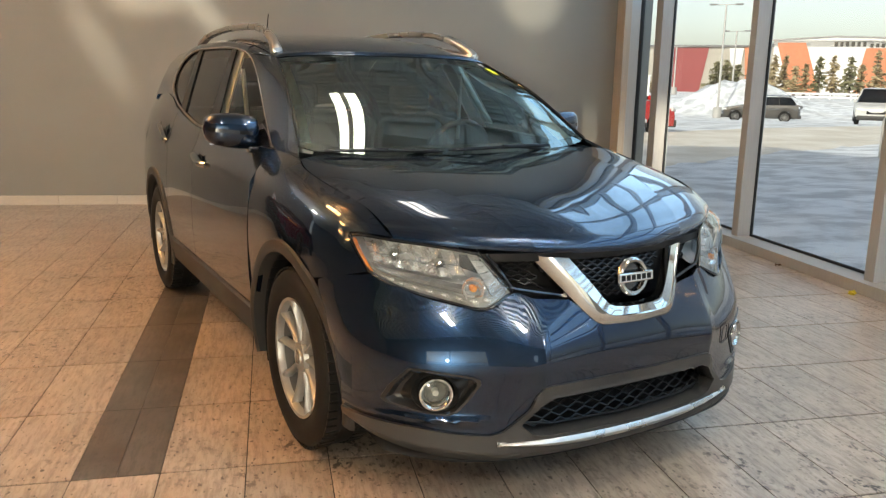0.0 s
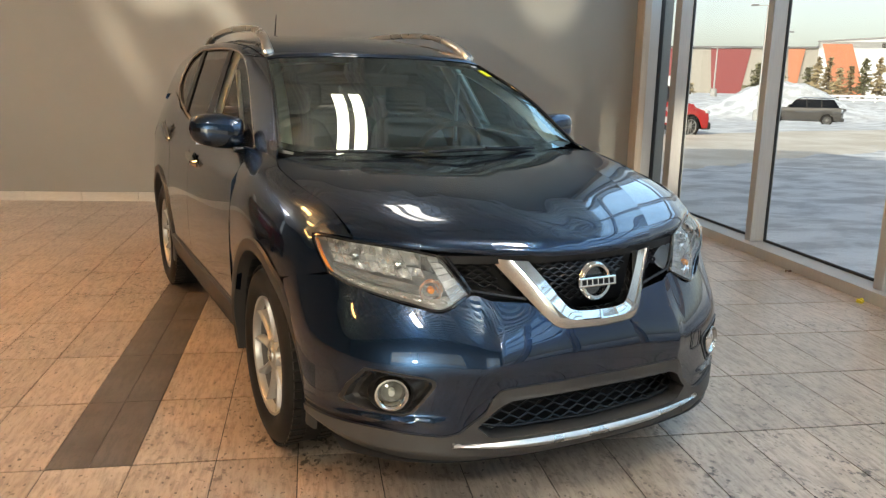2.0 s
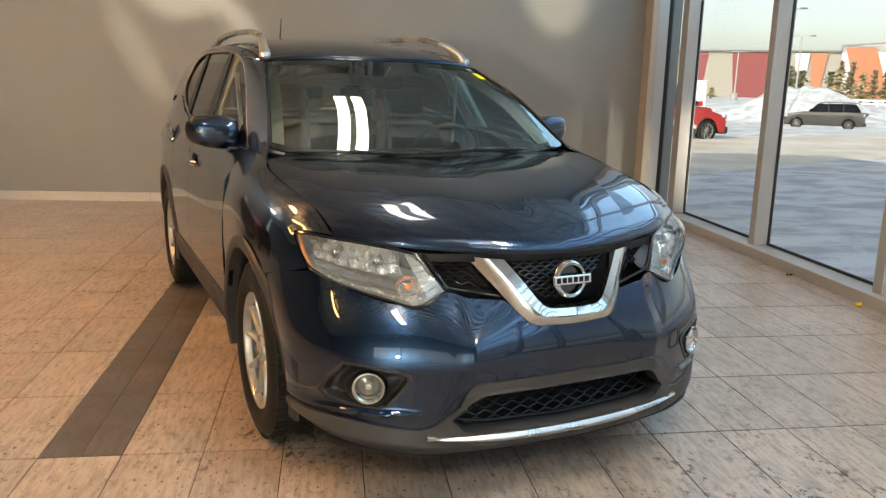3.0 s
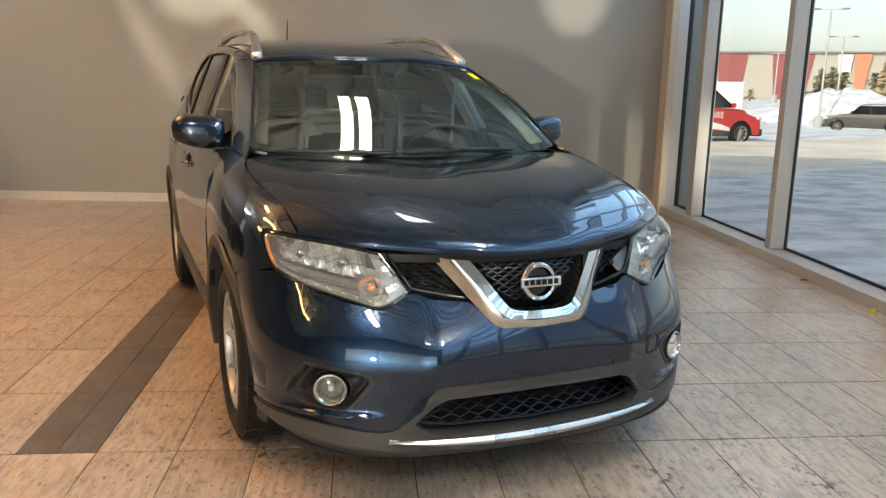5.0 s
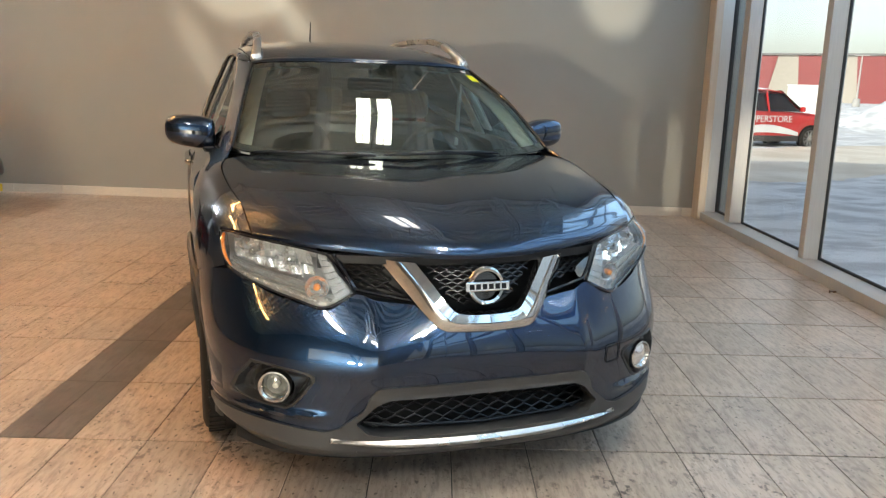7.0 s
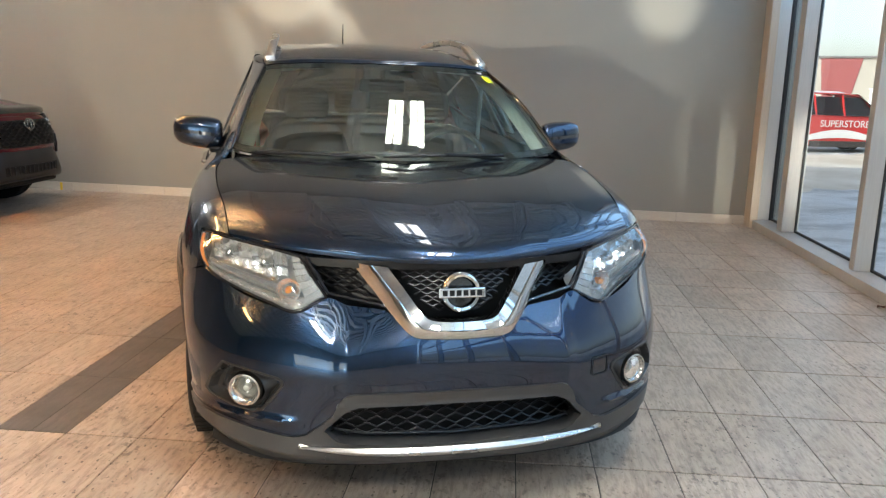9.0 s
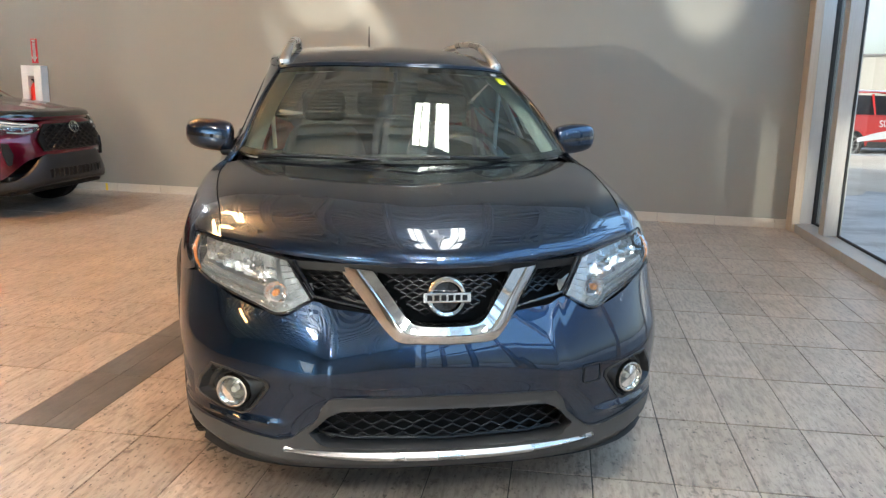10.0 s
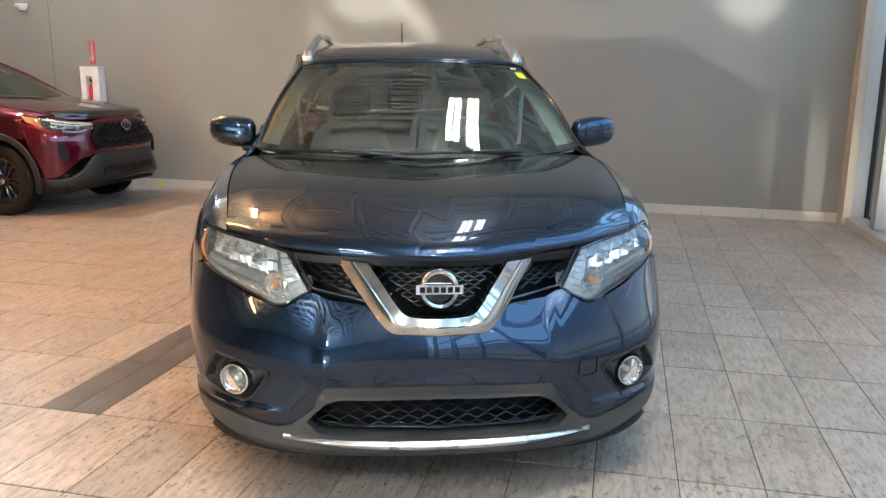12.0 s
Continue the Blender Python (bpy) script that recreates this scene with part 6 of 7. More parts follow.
def outside():
    xs = [-2000, -600, -200, -60, -30, -16, -8, -2] + [3.06 + 0.22 * i for i in range(60)] + [16.3 + 0.9 * i for i in range(40)] + [53 + 12 * i for i in range(10)] + [200, 400, 900, 2000]
    ys = [-2000, -600, -200, -60, -20, -10, -5] + [-2 + 0.3 * i for i in range(84)] + [23.3 + 0.8 * i for i in range(50)] + [64 + 10 * i for i in range(12)] + [220, 500, 1000, 2200]
    bm = bmesh.new()
    V = [[bm.verts.new((x, y, snow_height(x, y))) for y in ys] for x in xs]
    for i in range(len(xs) - 1):
        for j in range(len(ys) - 1):
            bm.faces.new((V[i][j], V[i + 1][j], V[i + 1][j + 1], V[i][j + 1]))
    m, nd, lk, bs = nodes("trodden_snow")
    v = coords(nd, lk)
    wide, ruts, fine = noise_of(nd, lk, v, 0.35, 5), noise_of(nd, lk, coords(nd, lk, (0.8, 1.3, 1)), 1.3, 9, 0.66), noise_of(nd, lk, v, 13, 6)
    col = mixed(nd, lk, ramp(nd, lk, ruts, [(0.44, (0, 0, 0)), (0.58, (1, 1, 1))]), (0.84, 0.87, 0.91), (0.50, 0.53, 0.57))
    col = mixed(nd, lk, ramp(nd, lk, wide, [(0.45, (0, 0, 0)), (0.8, (0.6, 0.6, 0.6))]), col, (0.62, 0.60, 0.56))
    lk.new(col, bs.inputs["Base Color"])
    bs.inputs["Roughness"].default_value = 0.7
    bumped(nd, lk, bs, mixed(nd, lk, 0.5, ruts, fine), 1.0, 0.16)
    tagged(part("ground", bm, m, smooth=True), "trodden snow with ruts over the car lot", "ground", kind="structure")
    # sanded icy lane
    m2, nd, lk, bs = nodes("sanded_ice")
    v = coords(nd, lk, (1, 1, 1))
    a, b = noise_of(nd, lk, v, 0.5, 6), noise_of(nd, lk, v, 14, 4)
    col = mixed(nd, lk, ramp(nd, lk, a, [(0.40, (0, 0, 0)), (0.62, (1, 1, 1))]), (0.60, 0.53, 0.42), (0.82, 0.77, 0.68))
    lk.new(mixed(nd, lk, 0.2, col, ramp(nd, lk, b, [(0.3, (0.2, 0.17, 0.13)), (0.7, (0.7, 0.66, 0.6))])), bs.inputs["Base Color"])
    bs.inputs["Roughness"].default_value = 0.55
    bumped(nd, lk, bs, b, 0.4, 0.02)
    rd = bmesh.new()
    d, n = Vector((0.88, 0.47, 0)).normalized(), Vector((-0.47, 0.88, 0)).normalized()
    o = Vector((8.6, 12.6, 0))
    cols = []
    for i in range(70):
        t = -8 + i * 1.0
        c = []
        for j in range(13):
            w = 0.5 * noise.noise((t * 0.4, j, 3)) if j in (0, 12) else 0
            p = o + d * t + n * (6.3 * j / 12 + w)
            c.append(rd.verts.new((p.x, p.y, snow_height(p.x, p.y) + 0.02 - (0.035 if j in (0, 12) else 0))) if p.x > 3.2 else None)
        cols.append(c)
    for A, B in zip(cols, cols[1:]):
        for j in range(12):
            q = (A[j], B[j], B[j + 1], A[j + 1])
            if None not in q:
                rd.faces.new(q)
    for vv in [v for v in rd.verts if not v.link_faces]:
        rd.verts.remove(vv)
    tagged(part("road", rd, m2, smooth=True), "sanded icy brown lane across the lot", "road", kind="structure")


outside()


# far shed with slanted colour fields
def warehouse():
    ang = 33.0
    o = bearing(ang, 110)
    root = thing("warehouse", pose(o.x, o.y, 0, 0, 0, -ang), "long low warehouse with slanted red, beige and white panels", "building")
    cols = {"w": surf("white_cladding", (0.66, 0.65, 0.63), rough=0.5), "b": surf("beige_cladding", (0.36, 0.33, 0.28), rough=0.5),
            "r": surf("red_cladding", (0.24, 0.04, 0.04), rough=0.5), "o": surf("orange_cladding", (0.50, 0.18, 0.085), rough=0.5)}
    part("wall", box(-60, 2.4, 0, 30, -2, 6.0), cols["b"], root)
    part("tall_wall", box(2.4, 40, -0.3, 30, -2, 6.75), cols["w"], root)
    part("roof", box(-60.3, 2.4, -0.4, 30, 6.0, 6.2), STEEL_DARK, root)
    gb = bmesh.new()
    for y in (-0.3, 30):
        gb.verts.new((2.4, y, 6.75)), gb.verts.new((9.4, y, 7.2)), gb.verts.new((40, y, 6.2)), gb.verts.new((40, y, 6.0)), gb.verts.new((2.4, y, 6.0))
    gb.verts.ensure_lookup_table()
    gb.faces.new([gb.verts[i] for i in range(4, -1, -1)])
    gb.faces.new([gb.verts[i] for i in range(5, 10)])
    for i in range(5):
        gb.faces.new((gb.verts[i], gb.verts[(i + 1) % 5], gb.verts[(i + 1) % 5 + 5], gb.verts[i + 5]))
    part("gable", gb, cols["w"], root)
    part("tall_roof", tube([(2.2, -0.4, 6.80), (9.4, -0.4, 7.25), (40, -0.4, 6.25)], 0.10, 4), ALU, root)

    def field(k, a0, a1, b0, b1, z0, z1, y):
        g = bmesh.new()
        f = [(a0, z1), (a1, z1), (b1, z0), (b0, z0)]
        v0 = [g.verts.new((x, y, z)) for x, z in f]
        v1 = [g.verts.new((x, y + 0.2, z)) for x, z in f]
        g.faces.new(v0[::-1])
        g.faces.new(v1)
        for i in range(4):
            g.faces.new((v0[i], v0[(i + 1) % 4], v1[(i + 1) % 4], v1[i]))
        bmesh.ops.recalc_face_normals(g, faces=g.faces)
        part("panel", g, cols[k], root)
    for a0, a1, b0, b1 in ((-10.2, -5.3, -9.6, -6.4), (-16.8, -13.1, -16.2, -13.9), (-24.0, -19.2, -23.2, -20.6), (-32, -27.5, -31, -29), (-40, -35.5, -39, -37)):
        field("r", a0, a1, b0, b1, -1, 5.9, -0.12)
    field("w", -2.8, -1.1, -2.6, -1.3, 3.7, 5.85, -0.35)
    for a0, a1, b0, b1 in ((2.75, 6.0, 5.0, 8.6), (12.7, 18.0, 11.6, 16.5), (22, 27, 23, 25)):
        field("o", a0, a1, b0, b1, -1, 6.5 if a0 < 5 else 5.86, -0.42)
    field("o", -1.0, 0.9, -0.6, 0.3, 1.0, 5.9, -0.38)
    for k in range(6):
        part("window", box(9.2 + 0.62 * k, 9.55 + 0.62 * k, -0.4, -0.28, 6.05, 6.6, 0.02), GLOSS_BLACK, root)
    for k in range(7):
        part("window", box(13.1 + 0.6 * k, 13.45 + 0.6 * k, -0.4, -0.28, 5.95, 6.4, 0.02), GLOSS_BLACK, root)


warehouse()

# trees before the warehouse
NEEDLE = surf("dark_needles", (0.15, 0.15, 0.08), (0.22, 0.20, 0.11), 1.2, 20, 0.8)
STRAW = surf("frosted_larch_twigs", (0.34, 0.26, 0.14), (0.42, 0.34, 0.21), 1.2, 20, 0.8)
BARK = surf("grey_bark", (0.13, 0.10, 0.08), (0.18, 0.15, 0.12), 8, 40, 0.9)


def conifer(deg, dist, height, width, seed, leaf, words):
    rnd = random.Random(seed)
    p = bearing(deg, dist)
    root = thing("conifer", pose(p.x, p.y, snow_height(p.x, p.y) - 0.05), words, "tree", "trees before the warehouse")
    part("trunk", tube([(0, 0, -0.3), (0.05, 0, height * 0.5), (0, 0.03, height)], [0.16, 0.09, 0.015], 7), BARK, root, smooth=True)
    lm, cr = bmesh.new(), bmesh.new()
    tiers = int(height * 3.2)
    for i in range(tiers):
        f = (i + 1) / (tiers + 1)
        z = height * (0.14 + 0.84 * f)
        reach = width * (1 - f) ** 0.85 + 0.12
        for k in range(6):
            a = rnd.uniform(0, 6.3)
            r = reach * rnd.uniform(0.55, 1.15)
            tip = Vector((r * math.cos(a), r * math.sin(a), z - 0.18 * r + rnd.uniform(-0.12, 0.12)))
            base = Vector((0, 0, z + 0.1))
            tube([base, tip], [0.02, 0.005], 4, lm)
            n = max(3, int(r * 9))
            for j in range(n):
                q = base.lerp(tip, (j + rnd.random()) / n)
                s = 0.16 + 0.20 * rnd.random()
                u = Vector((rnd.uniform(-1, 1), rnd.uniform(-1, 1), rnd.uniform(-0.5, 0.3))).normalized() * s
                w = Vector((rnd.uniform(-1, 1), rnd.uniform(-1, 1), rnd.uniform(-0.7, 0.2))).normalized() * s * 0.6
                cr.faces.new([cr.verts.new(q + d) for d in (-u, w * 0.6, u, -w)])
    part("limbs", lm, BARK, root)
    part("crown", cr, leaf, root)


for i, (deg, dist, h, w, kind) in enumerate(((30.8, 80, 3.3, 1.5, 0), (31.5, 82, 3.5, 1.6, 0), (32.2, 79, 3.0, 1.5, 0), (33.9, 80, 3.0, 1.3, 0), (34.4, 78, 3.9, 0.9, 1), (35.05, 80, 3.9, 0.8, 1), (35.7, 77, 2.9, 0.9, 1), (36.3, 82, 3.2, 0.7, 1),
                                             (37.1, 80, 3.8, 0.9, 0), (37.9, 80, 3.9, 0.9, 1), (38.9, 80, 3.8, 1.0, 0), (39.5, 83, 3.2, 0.8, 1), (40.35, 80, 4.3, 1.1, 1), (41.4, 82, 4.2, 1.1, 0), (22.0, 88, 1.4, 0.8, 0), (26.6, 90, 1.3, 0.8, 1), (19.0, 90, 1.5, 1.0, 0))):
    conifer(deg, dist, h, w, 40 + i, (NEEDLE, STRAW)[kind], ("dark green conifer in the snow", "thin straw-coloured winter larch in the snow")[kind])


def street_lamp(deg, dist, height):
    p = bearing(deg, dist)
    root = thing("street_lamp", pose(p.x, p.y, snow_height(p.x, p.y) - 0.05, 0, 0, -deg), "tall pale grey car park lamp on a concrete base", "street lamp", "car park lamps")
    part("base", lathe([(0, 0.3), (0.75, 0.3), (0.8, 0.24), (0.8, 0)], 16, None, "z"), surf("lamp_concrete", (0.40, 0.39, 0.37), rough=0.8), root)
    part("pole", tube([(0, 0, 0.7), (0, 0, height)], [0.085, 0.06], 10), ALU, root, smooth=True)
    part("cross_arm", tube([(-0.75, 0, height), (0.75, 0, height)], 0.035, 6), ALU, root)
    for s in (-0.85, 0.85):
        part("lamp_head", box(s - 0.25, s + 0.25, -0.15, 0.15, height - 0.03, height + 0.07, 0.02), STEEL_DARK, root)


street_lamp(31.1, 60, 7.75)
street_lamp(31.9, 75, 5.6)
street_lamp(28.15, 80, 4.5)


# parked vehicles outside
def small_car(name, label, m, paint, length, height, kind):
    root = thing(name, m, label, "car")
    L, H = length, height
    nose, screen, roof0, roof1 = (0.75, 1.05, 1.75, L - 0.75) if kind == "van" else (0.95, 1.45, 2.05, L - 0.65)
    prof = [(0.02, 0.45), (0.06, 0.75 if kind == "van" else 0.85), (nose, 0.98 if kind == "van" else 1.05), (screen, 1.08 if kind == "van" else 1.10), (L - 0.15, 1.12), (L - 0.02, 0.75), (L - 0.04, 0.40)]
    p = spline(prof, 36)
    g = []
    for y, z in p:
        g.append([(x, y + 0.16 * (abs(x) / 0.9) ** 3 * (1 if y < L / 2 else -1), z - (0.05 if abs(x) > 0.85 else 0.0)) for x in np.linspace(-0.90, 0.90, 15)])
    part("upper_body", sheet(np.array(g), 0), paint, root, smooth=True)
    for s in (-1, 1):
        rows = []
        for y in np.linspace(0.18, L - 0.18, 60):
            zt = np.interp(y, p[:30, 0], p[:30, 1]) - 0.03
            zl = 0.30
            for ax in (0.85, L - 0.95):
                d = 0.40 ** 2 - (y - ax) ** 2
                if d > 0:
                    zl = max(zl, 0.33 + math.sqrt(d))
            rows.append([(s * (0.905 - 0.03 * ((k - 3) / 3) ** 2), y, zl + (zt - zl) * k / 6) for k in range(7)])
        part("side", sheet(np.array(rows), 0.0), paint, root, smooth=True)
        part("side_glass", sheet(np.array([[(s * (0.86 - 0.28 * k), y, zl + (zt - zl) * k) for k in (0, 0.5, 1)] for y, zl, zt in ((screen + 0.05, 1.09, 1.10), (roof0 - 0.1, 1.10, H - 0.16), (roof1, 1.12, H - 0.14), (L - 0.35, 1.13, 1.2 if kind != "van" else H - 0.3))]), 0), DARK_GLASS, root, smooth=True)
        part("lower_trim", box(*((-0.925, -0.86) if s < 0 else (0.86, 0.925)), 1.28, L - 1.4, 0.26, 0.42, 0.02), CLADDING, root)
        for yy in (roof0 + 0.55, roof0 + 1.4):
            part("window_pillar", tube([(s * 0.865, yy, 1.08), (s * 0.60, yy - 0.05, H - 0.12)], 0.03, 6), paint, root)
        lamp = spline([(s * 0.55, 0.03, 0.75), (s * 0.78, 0.10, 0.78), (s * 0.88, 0.30, 0.82)], 8)
        part("headlamp", tube([tuple(q) for q in lamp], 0.065, 8), LAMP_WHITE, root, smooth=True)
        part("door_mirror", box(*((-1.02, -0.87) if s < 0 else (0.87, 1.02)), roof0 - 0.55, roof0 - 0.45, 1.10, 1.24, 0.03), paint, root)
        for ax in (0.85, L - 0.95):
            wheel(root, s, ax, 0.345, ALLOY, BLACK, 5, "silver alloy rim", False)
    cab = [[(x, y, z - 0.05 * (abs(x) / 0.6) ** 2) for x in np.linspace(-0.60, 0.60, 9)] for y, z in ((roof0, H - 0.06), (roof0 + 0.4, H), (roof1, H - 0.01), (roof1 + 0.25, H - 0.08))]
    part("roof", sheet(np.array(cab), 0.03), paint, root, smooth=True)
    part("windscreen", sheet(np.array([[(x * (0.80 - 0.2 * k) / 0.8, screen + (roof0 - screen) * k, 1.09 + (H - 0.07 - 1.09) * k) for x in np.linspace(-0.80, 0.80, 7)] for k in (0, 0.5, 1)]), 0), DARK_GLASS, root, smooth=True)
    part("rear_window", sheet(np.array([[(x * (0.82 - 0.22 * k) / 0.82, L - 0.12 + (roof1 + 0.25 - L + 0.12) * k, 1.12 + (H - 0.10 - 1.12) * k) for x in np.linspace(-0.82, 0.82, 7)] for k in (0, 0.5, 1)]), 0), DARK_GLASS, root, smooth=True)
    part("front_bumper", box(-0.84, 0.84, -0.02, 0.30, 0.25, 0.48, 0.06, segments=3), CLADDING, root, smooth=True)
    part("rear_bumper", box(-0.84, 0.84, L - 0.30, L + 0.02, 0.28, 0.50, 0.06, segments=3), CLADDING, root, smooth=True)
    part("grille", box(-0.42, 0.42, -0.005, 0.06, 0.55, 0.74, 0.02), BLACK, root)
    part("underbody", box(-0.75, 0.75, 0.3, L - 0.3, 0.25, 0.6, 0.05), BLACK, root)
    return root


VAN_RED = car_paint("red_van_paint", (0.50, 0.015, 0.015), (0.62, 0.03, 0.025), 0.35)
TAUPE = car_paint("dusty_brown_paint", (0.045, 0.040, 0.034), (0.075, 0.066, 0.055), 0.45)
# the van faces +x, its right side to the glass
van = small_car("red_minivan", "red minivan with white side lettering parked on the snow", pose(11.15, 21.50, -0.22, 0, 0, 105), VAN_RED, 4.7, 1.75, "van")
cu = bpy.data.curves.new("lettering", "FONT")
cu.body, cu.size, cu.extrude = "SUPERSTORE", 0.26, 0.003
cu.materials.append(WHITE_PAINT)
tx = new("lettering", cu)
tx.parent, tx.matrix_basis = van, pose(-0.918, 3.05, 0.80, 90, 0, -90)
sw = []
for k in range(25):
    t = k / 24
    sw.append([(-0.917, 3.6 - 2.3 * t, 0.46 + 0.16 * math.sin(t * 3.1) + w * (0.05 + 0.06 * math.sin(t * math.pi))) for w in (-1, 1)])
part("side_swoosh", sheet(np.array(sw), 0.003), WHITE_PAINT, van, "white curved side graphic")
small_car("brown_suv", "dusty dark brown suv parked on the snow", pose(27.95, 45.33, snow_height(29.8, 44.2) - 0.02, 0, 0, -124), TAUPE, 4.75, 1.74, "suv")
small_car("white_pickup", "dirty white pickup truck parked on the snow", pose(*bearing(40.6, 45)[:2], snow_height(*bearing(41.4, 46)[:2]), 0, 0, -38), surf("dirty_white_paint", (0.62, 0.62, 0.60), (0.45, 0.43, 0.40), 2, 30, 0.4, coat=0.4), 5.2, 1.85, "suv")

bo = thing("bollard", pose(10.92, 11.35, -0.14), "weathered pale concrete bollard in the snow", "bollard")
part("post", lathe([(0, 0.115), (0.86, 0.115), (0.93, 0.09), (0.95, 0.0)], 24, None, "z"), surf("bollard_concrete", (0.52, 0.49, 0.44), (0.40, 0.37, 0.32), 4, 40, 0.8, bump=0.3), bo, smooth=True)
p = bearing(25.6, 45)
ub = thing("utility_box", pose(p.x, p.y, snow_height(p.x, p.y) - 0.1, 0, 0, -25), "white metal utility cabinet in the snow", "cabinet")
part("case", box(-0.75, 0.75, -0.4, 0.4, 0, 1.5, 0.03), WHITE_PAINT, ub)
part("lid", box(-0.8, 0.8, -0.45, 0.45, 1.5, 1.56, 0.02), WHITE_PAINT, ub)
fn = thing("fence", pose(*bearing(39.5, 71, 0.05), 0, 0, -39.5), "low white rail fence along the far road", "fence")
for k in range(12):
    part("post", box(-8.05 + 1.5 * k, -7.95 + 1.5 * k, -0.05, 0.05, -0.4, 0.75, 0.01), WHITE_PAINT, fn)
for z in (0.35, 0.62):
    part("rail", box(-8.1, 8.7, -0.03, 0.03, z, z + 0.14, 0.01), WHITE_PAINT, fn)

# ---- lamps over the floor: one mirrored in the windscreen, the others added ----
COOL = glow("fill_tube", (1.0, 0.96, 0.90), 146.0)
WARM = glow("warm_fill_tube", (1.0, 0.49, 0.16), 97.0)


def strip_light(x, y, z, turn, lamp, label, half=0.60):
    root = thing("ceiling_light", pose(x, y, z, 0, 0, turn), label, "ceiling light", "ceiling lights")
    fr = box(-0.028, 0.028, -half - 0.03, half + 0.03, 0.0, 0.08, 0.006)
    for e in (-half - 0.015, half + 0.015):
        box(-0.15, 0.15, e - 0.013, e + 0.013, -0.012, 0.03, 0.004, fr)
    part("frame", fr, WHITE_PAINT, root)
    for s in (-0.118, -0.058, 0.058, 0.118):
        part("diffuser", box(s - 0.024, s + 0.024, -half, half, -0.01, 0.022, 0.006), lamp, root)
    for yy in (-0.8 * half, 0.8 * half):
        part("hanger", tube([(0, yy, 0.07), (0, yy, TOP - z - 0.05)], 0.006), STEEL_DARK, root)


strip_light(-0.22, 2.36, 3.6, 13, glow("soft_led_tube", (1.0, 0.96, 0.90), 12.0), "white twin-strip led ceiling light", 0.50)
# these four are out of view, added for general brightness
for x, y in ((0.9, -1.4), (1.6, -5.4), (-2.2, -5.4), (-6.9, 4.9)):
    strip_light(x, y, 4.4, 14, COOL, "white twin-strip led ceiling light")
# out of view, added to warm the floor on the left
for x, y in ((-4.4, 1.0), (-6.8, 0.4), (-3.6, 2.6), (-7.5, -4.5)):
    strip_light(x, y, 4.4, 0, WARM, "added warm twin-strip ceiling light, out of view")

STEEL_PALE = surf("pale_painted_steel", (0.62, 0.61, 0.58), (0.52, 0.51, 0.49), 3, 40, 0.5, bump=0.05)
# open steel joists under the deck, square to its ribs
for k in range(-12, 3):
    # each joist's line at depth 3.2, cut where it meets the walls
    x0, tilt = 0.32 + 1.04 * k, math.tan(radians(ROOF_TURN))
    lo = max(NEAR_Y + 0.05, 3.2 - (2.70 - x0) / tilt)
    hi = min(BACK_Y - 0.05, 3.2 + (x0 - LEFT_X - 0.05) / tilt)
    if hi - lo < 2.0:
        continue
    L = (hi - lo) / math.cos(radians(ROOF_TURN))
    j = thing("roof_joist", pose(x0 - (lo - 3.2) * tilt, lo, 0, 0, 0, ROOF_TURN), "grey open web steel roof joist", "joist", "roof joists")
    for zc, nm in ((TOP - 0.165, "top_chord"), (TOP - 0.58, "bottom_chord")):
        ch = bmesh.new()
        for sx in (-0.045, 0.045):
            box(sx - 0.022, sx + 0.022, 0, L, zc - 0.004, zc + 0.004, bm=ch)
            box(sx * 0.55 - 0.004, sx * 0.55 + 0.004, 0, L, zc, zc + 0.05, bm=ch)
        part(nm, ch, STEEL_PALE, j)
    wb = bmesh.new()
    n = int(L / 0.66)
    for i in range(n):
        a = 0.05 + i * 0.66
        tube([(0, a, TOP - 0.57), (0, a + 0.33, TOP - 0.15), (0, a + 0.66, TOP - 0.57)], 0.014, 5, wb)
    part("web", wb, STEEL_PALE, j)

# area lamp added outside the panes above the transom, standing in for sky light
ar = new("sky_stand_in", bpy.data.lights.new("sky_stand_in", "AREA"))
ar.data.shape, ar.data.size, ar.data.size_y = "RECTANGLE", 15.0, 2.7
ar.data.energy, ar.data.color = 480.0, (0.34, 0.62, 1.0)
ar.matrix_world = look((3.10, -1.5, 3.75), (0.10, -1.5, 3.35))
tagged(ar, kind="structure")

# added spots outside the glass, shaped like the back wall's patches of thrown-back sun
NEAR_SPOT, SIDE_SPOT = (-2.8, -13.0, 0.9), (8.0, -0.8, 0.8)
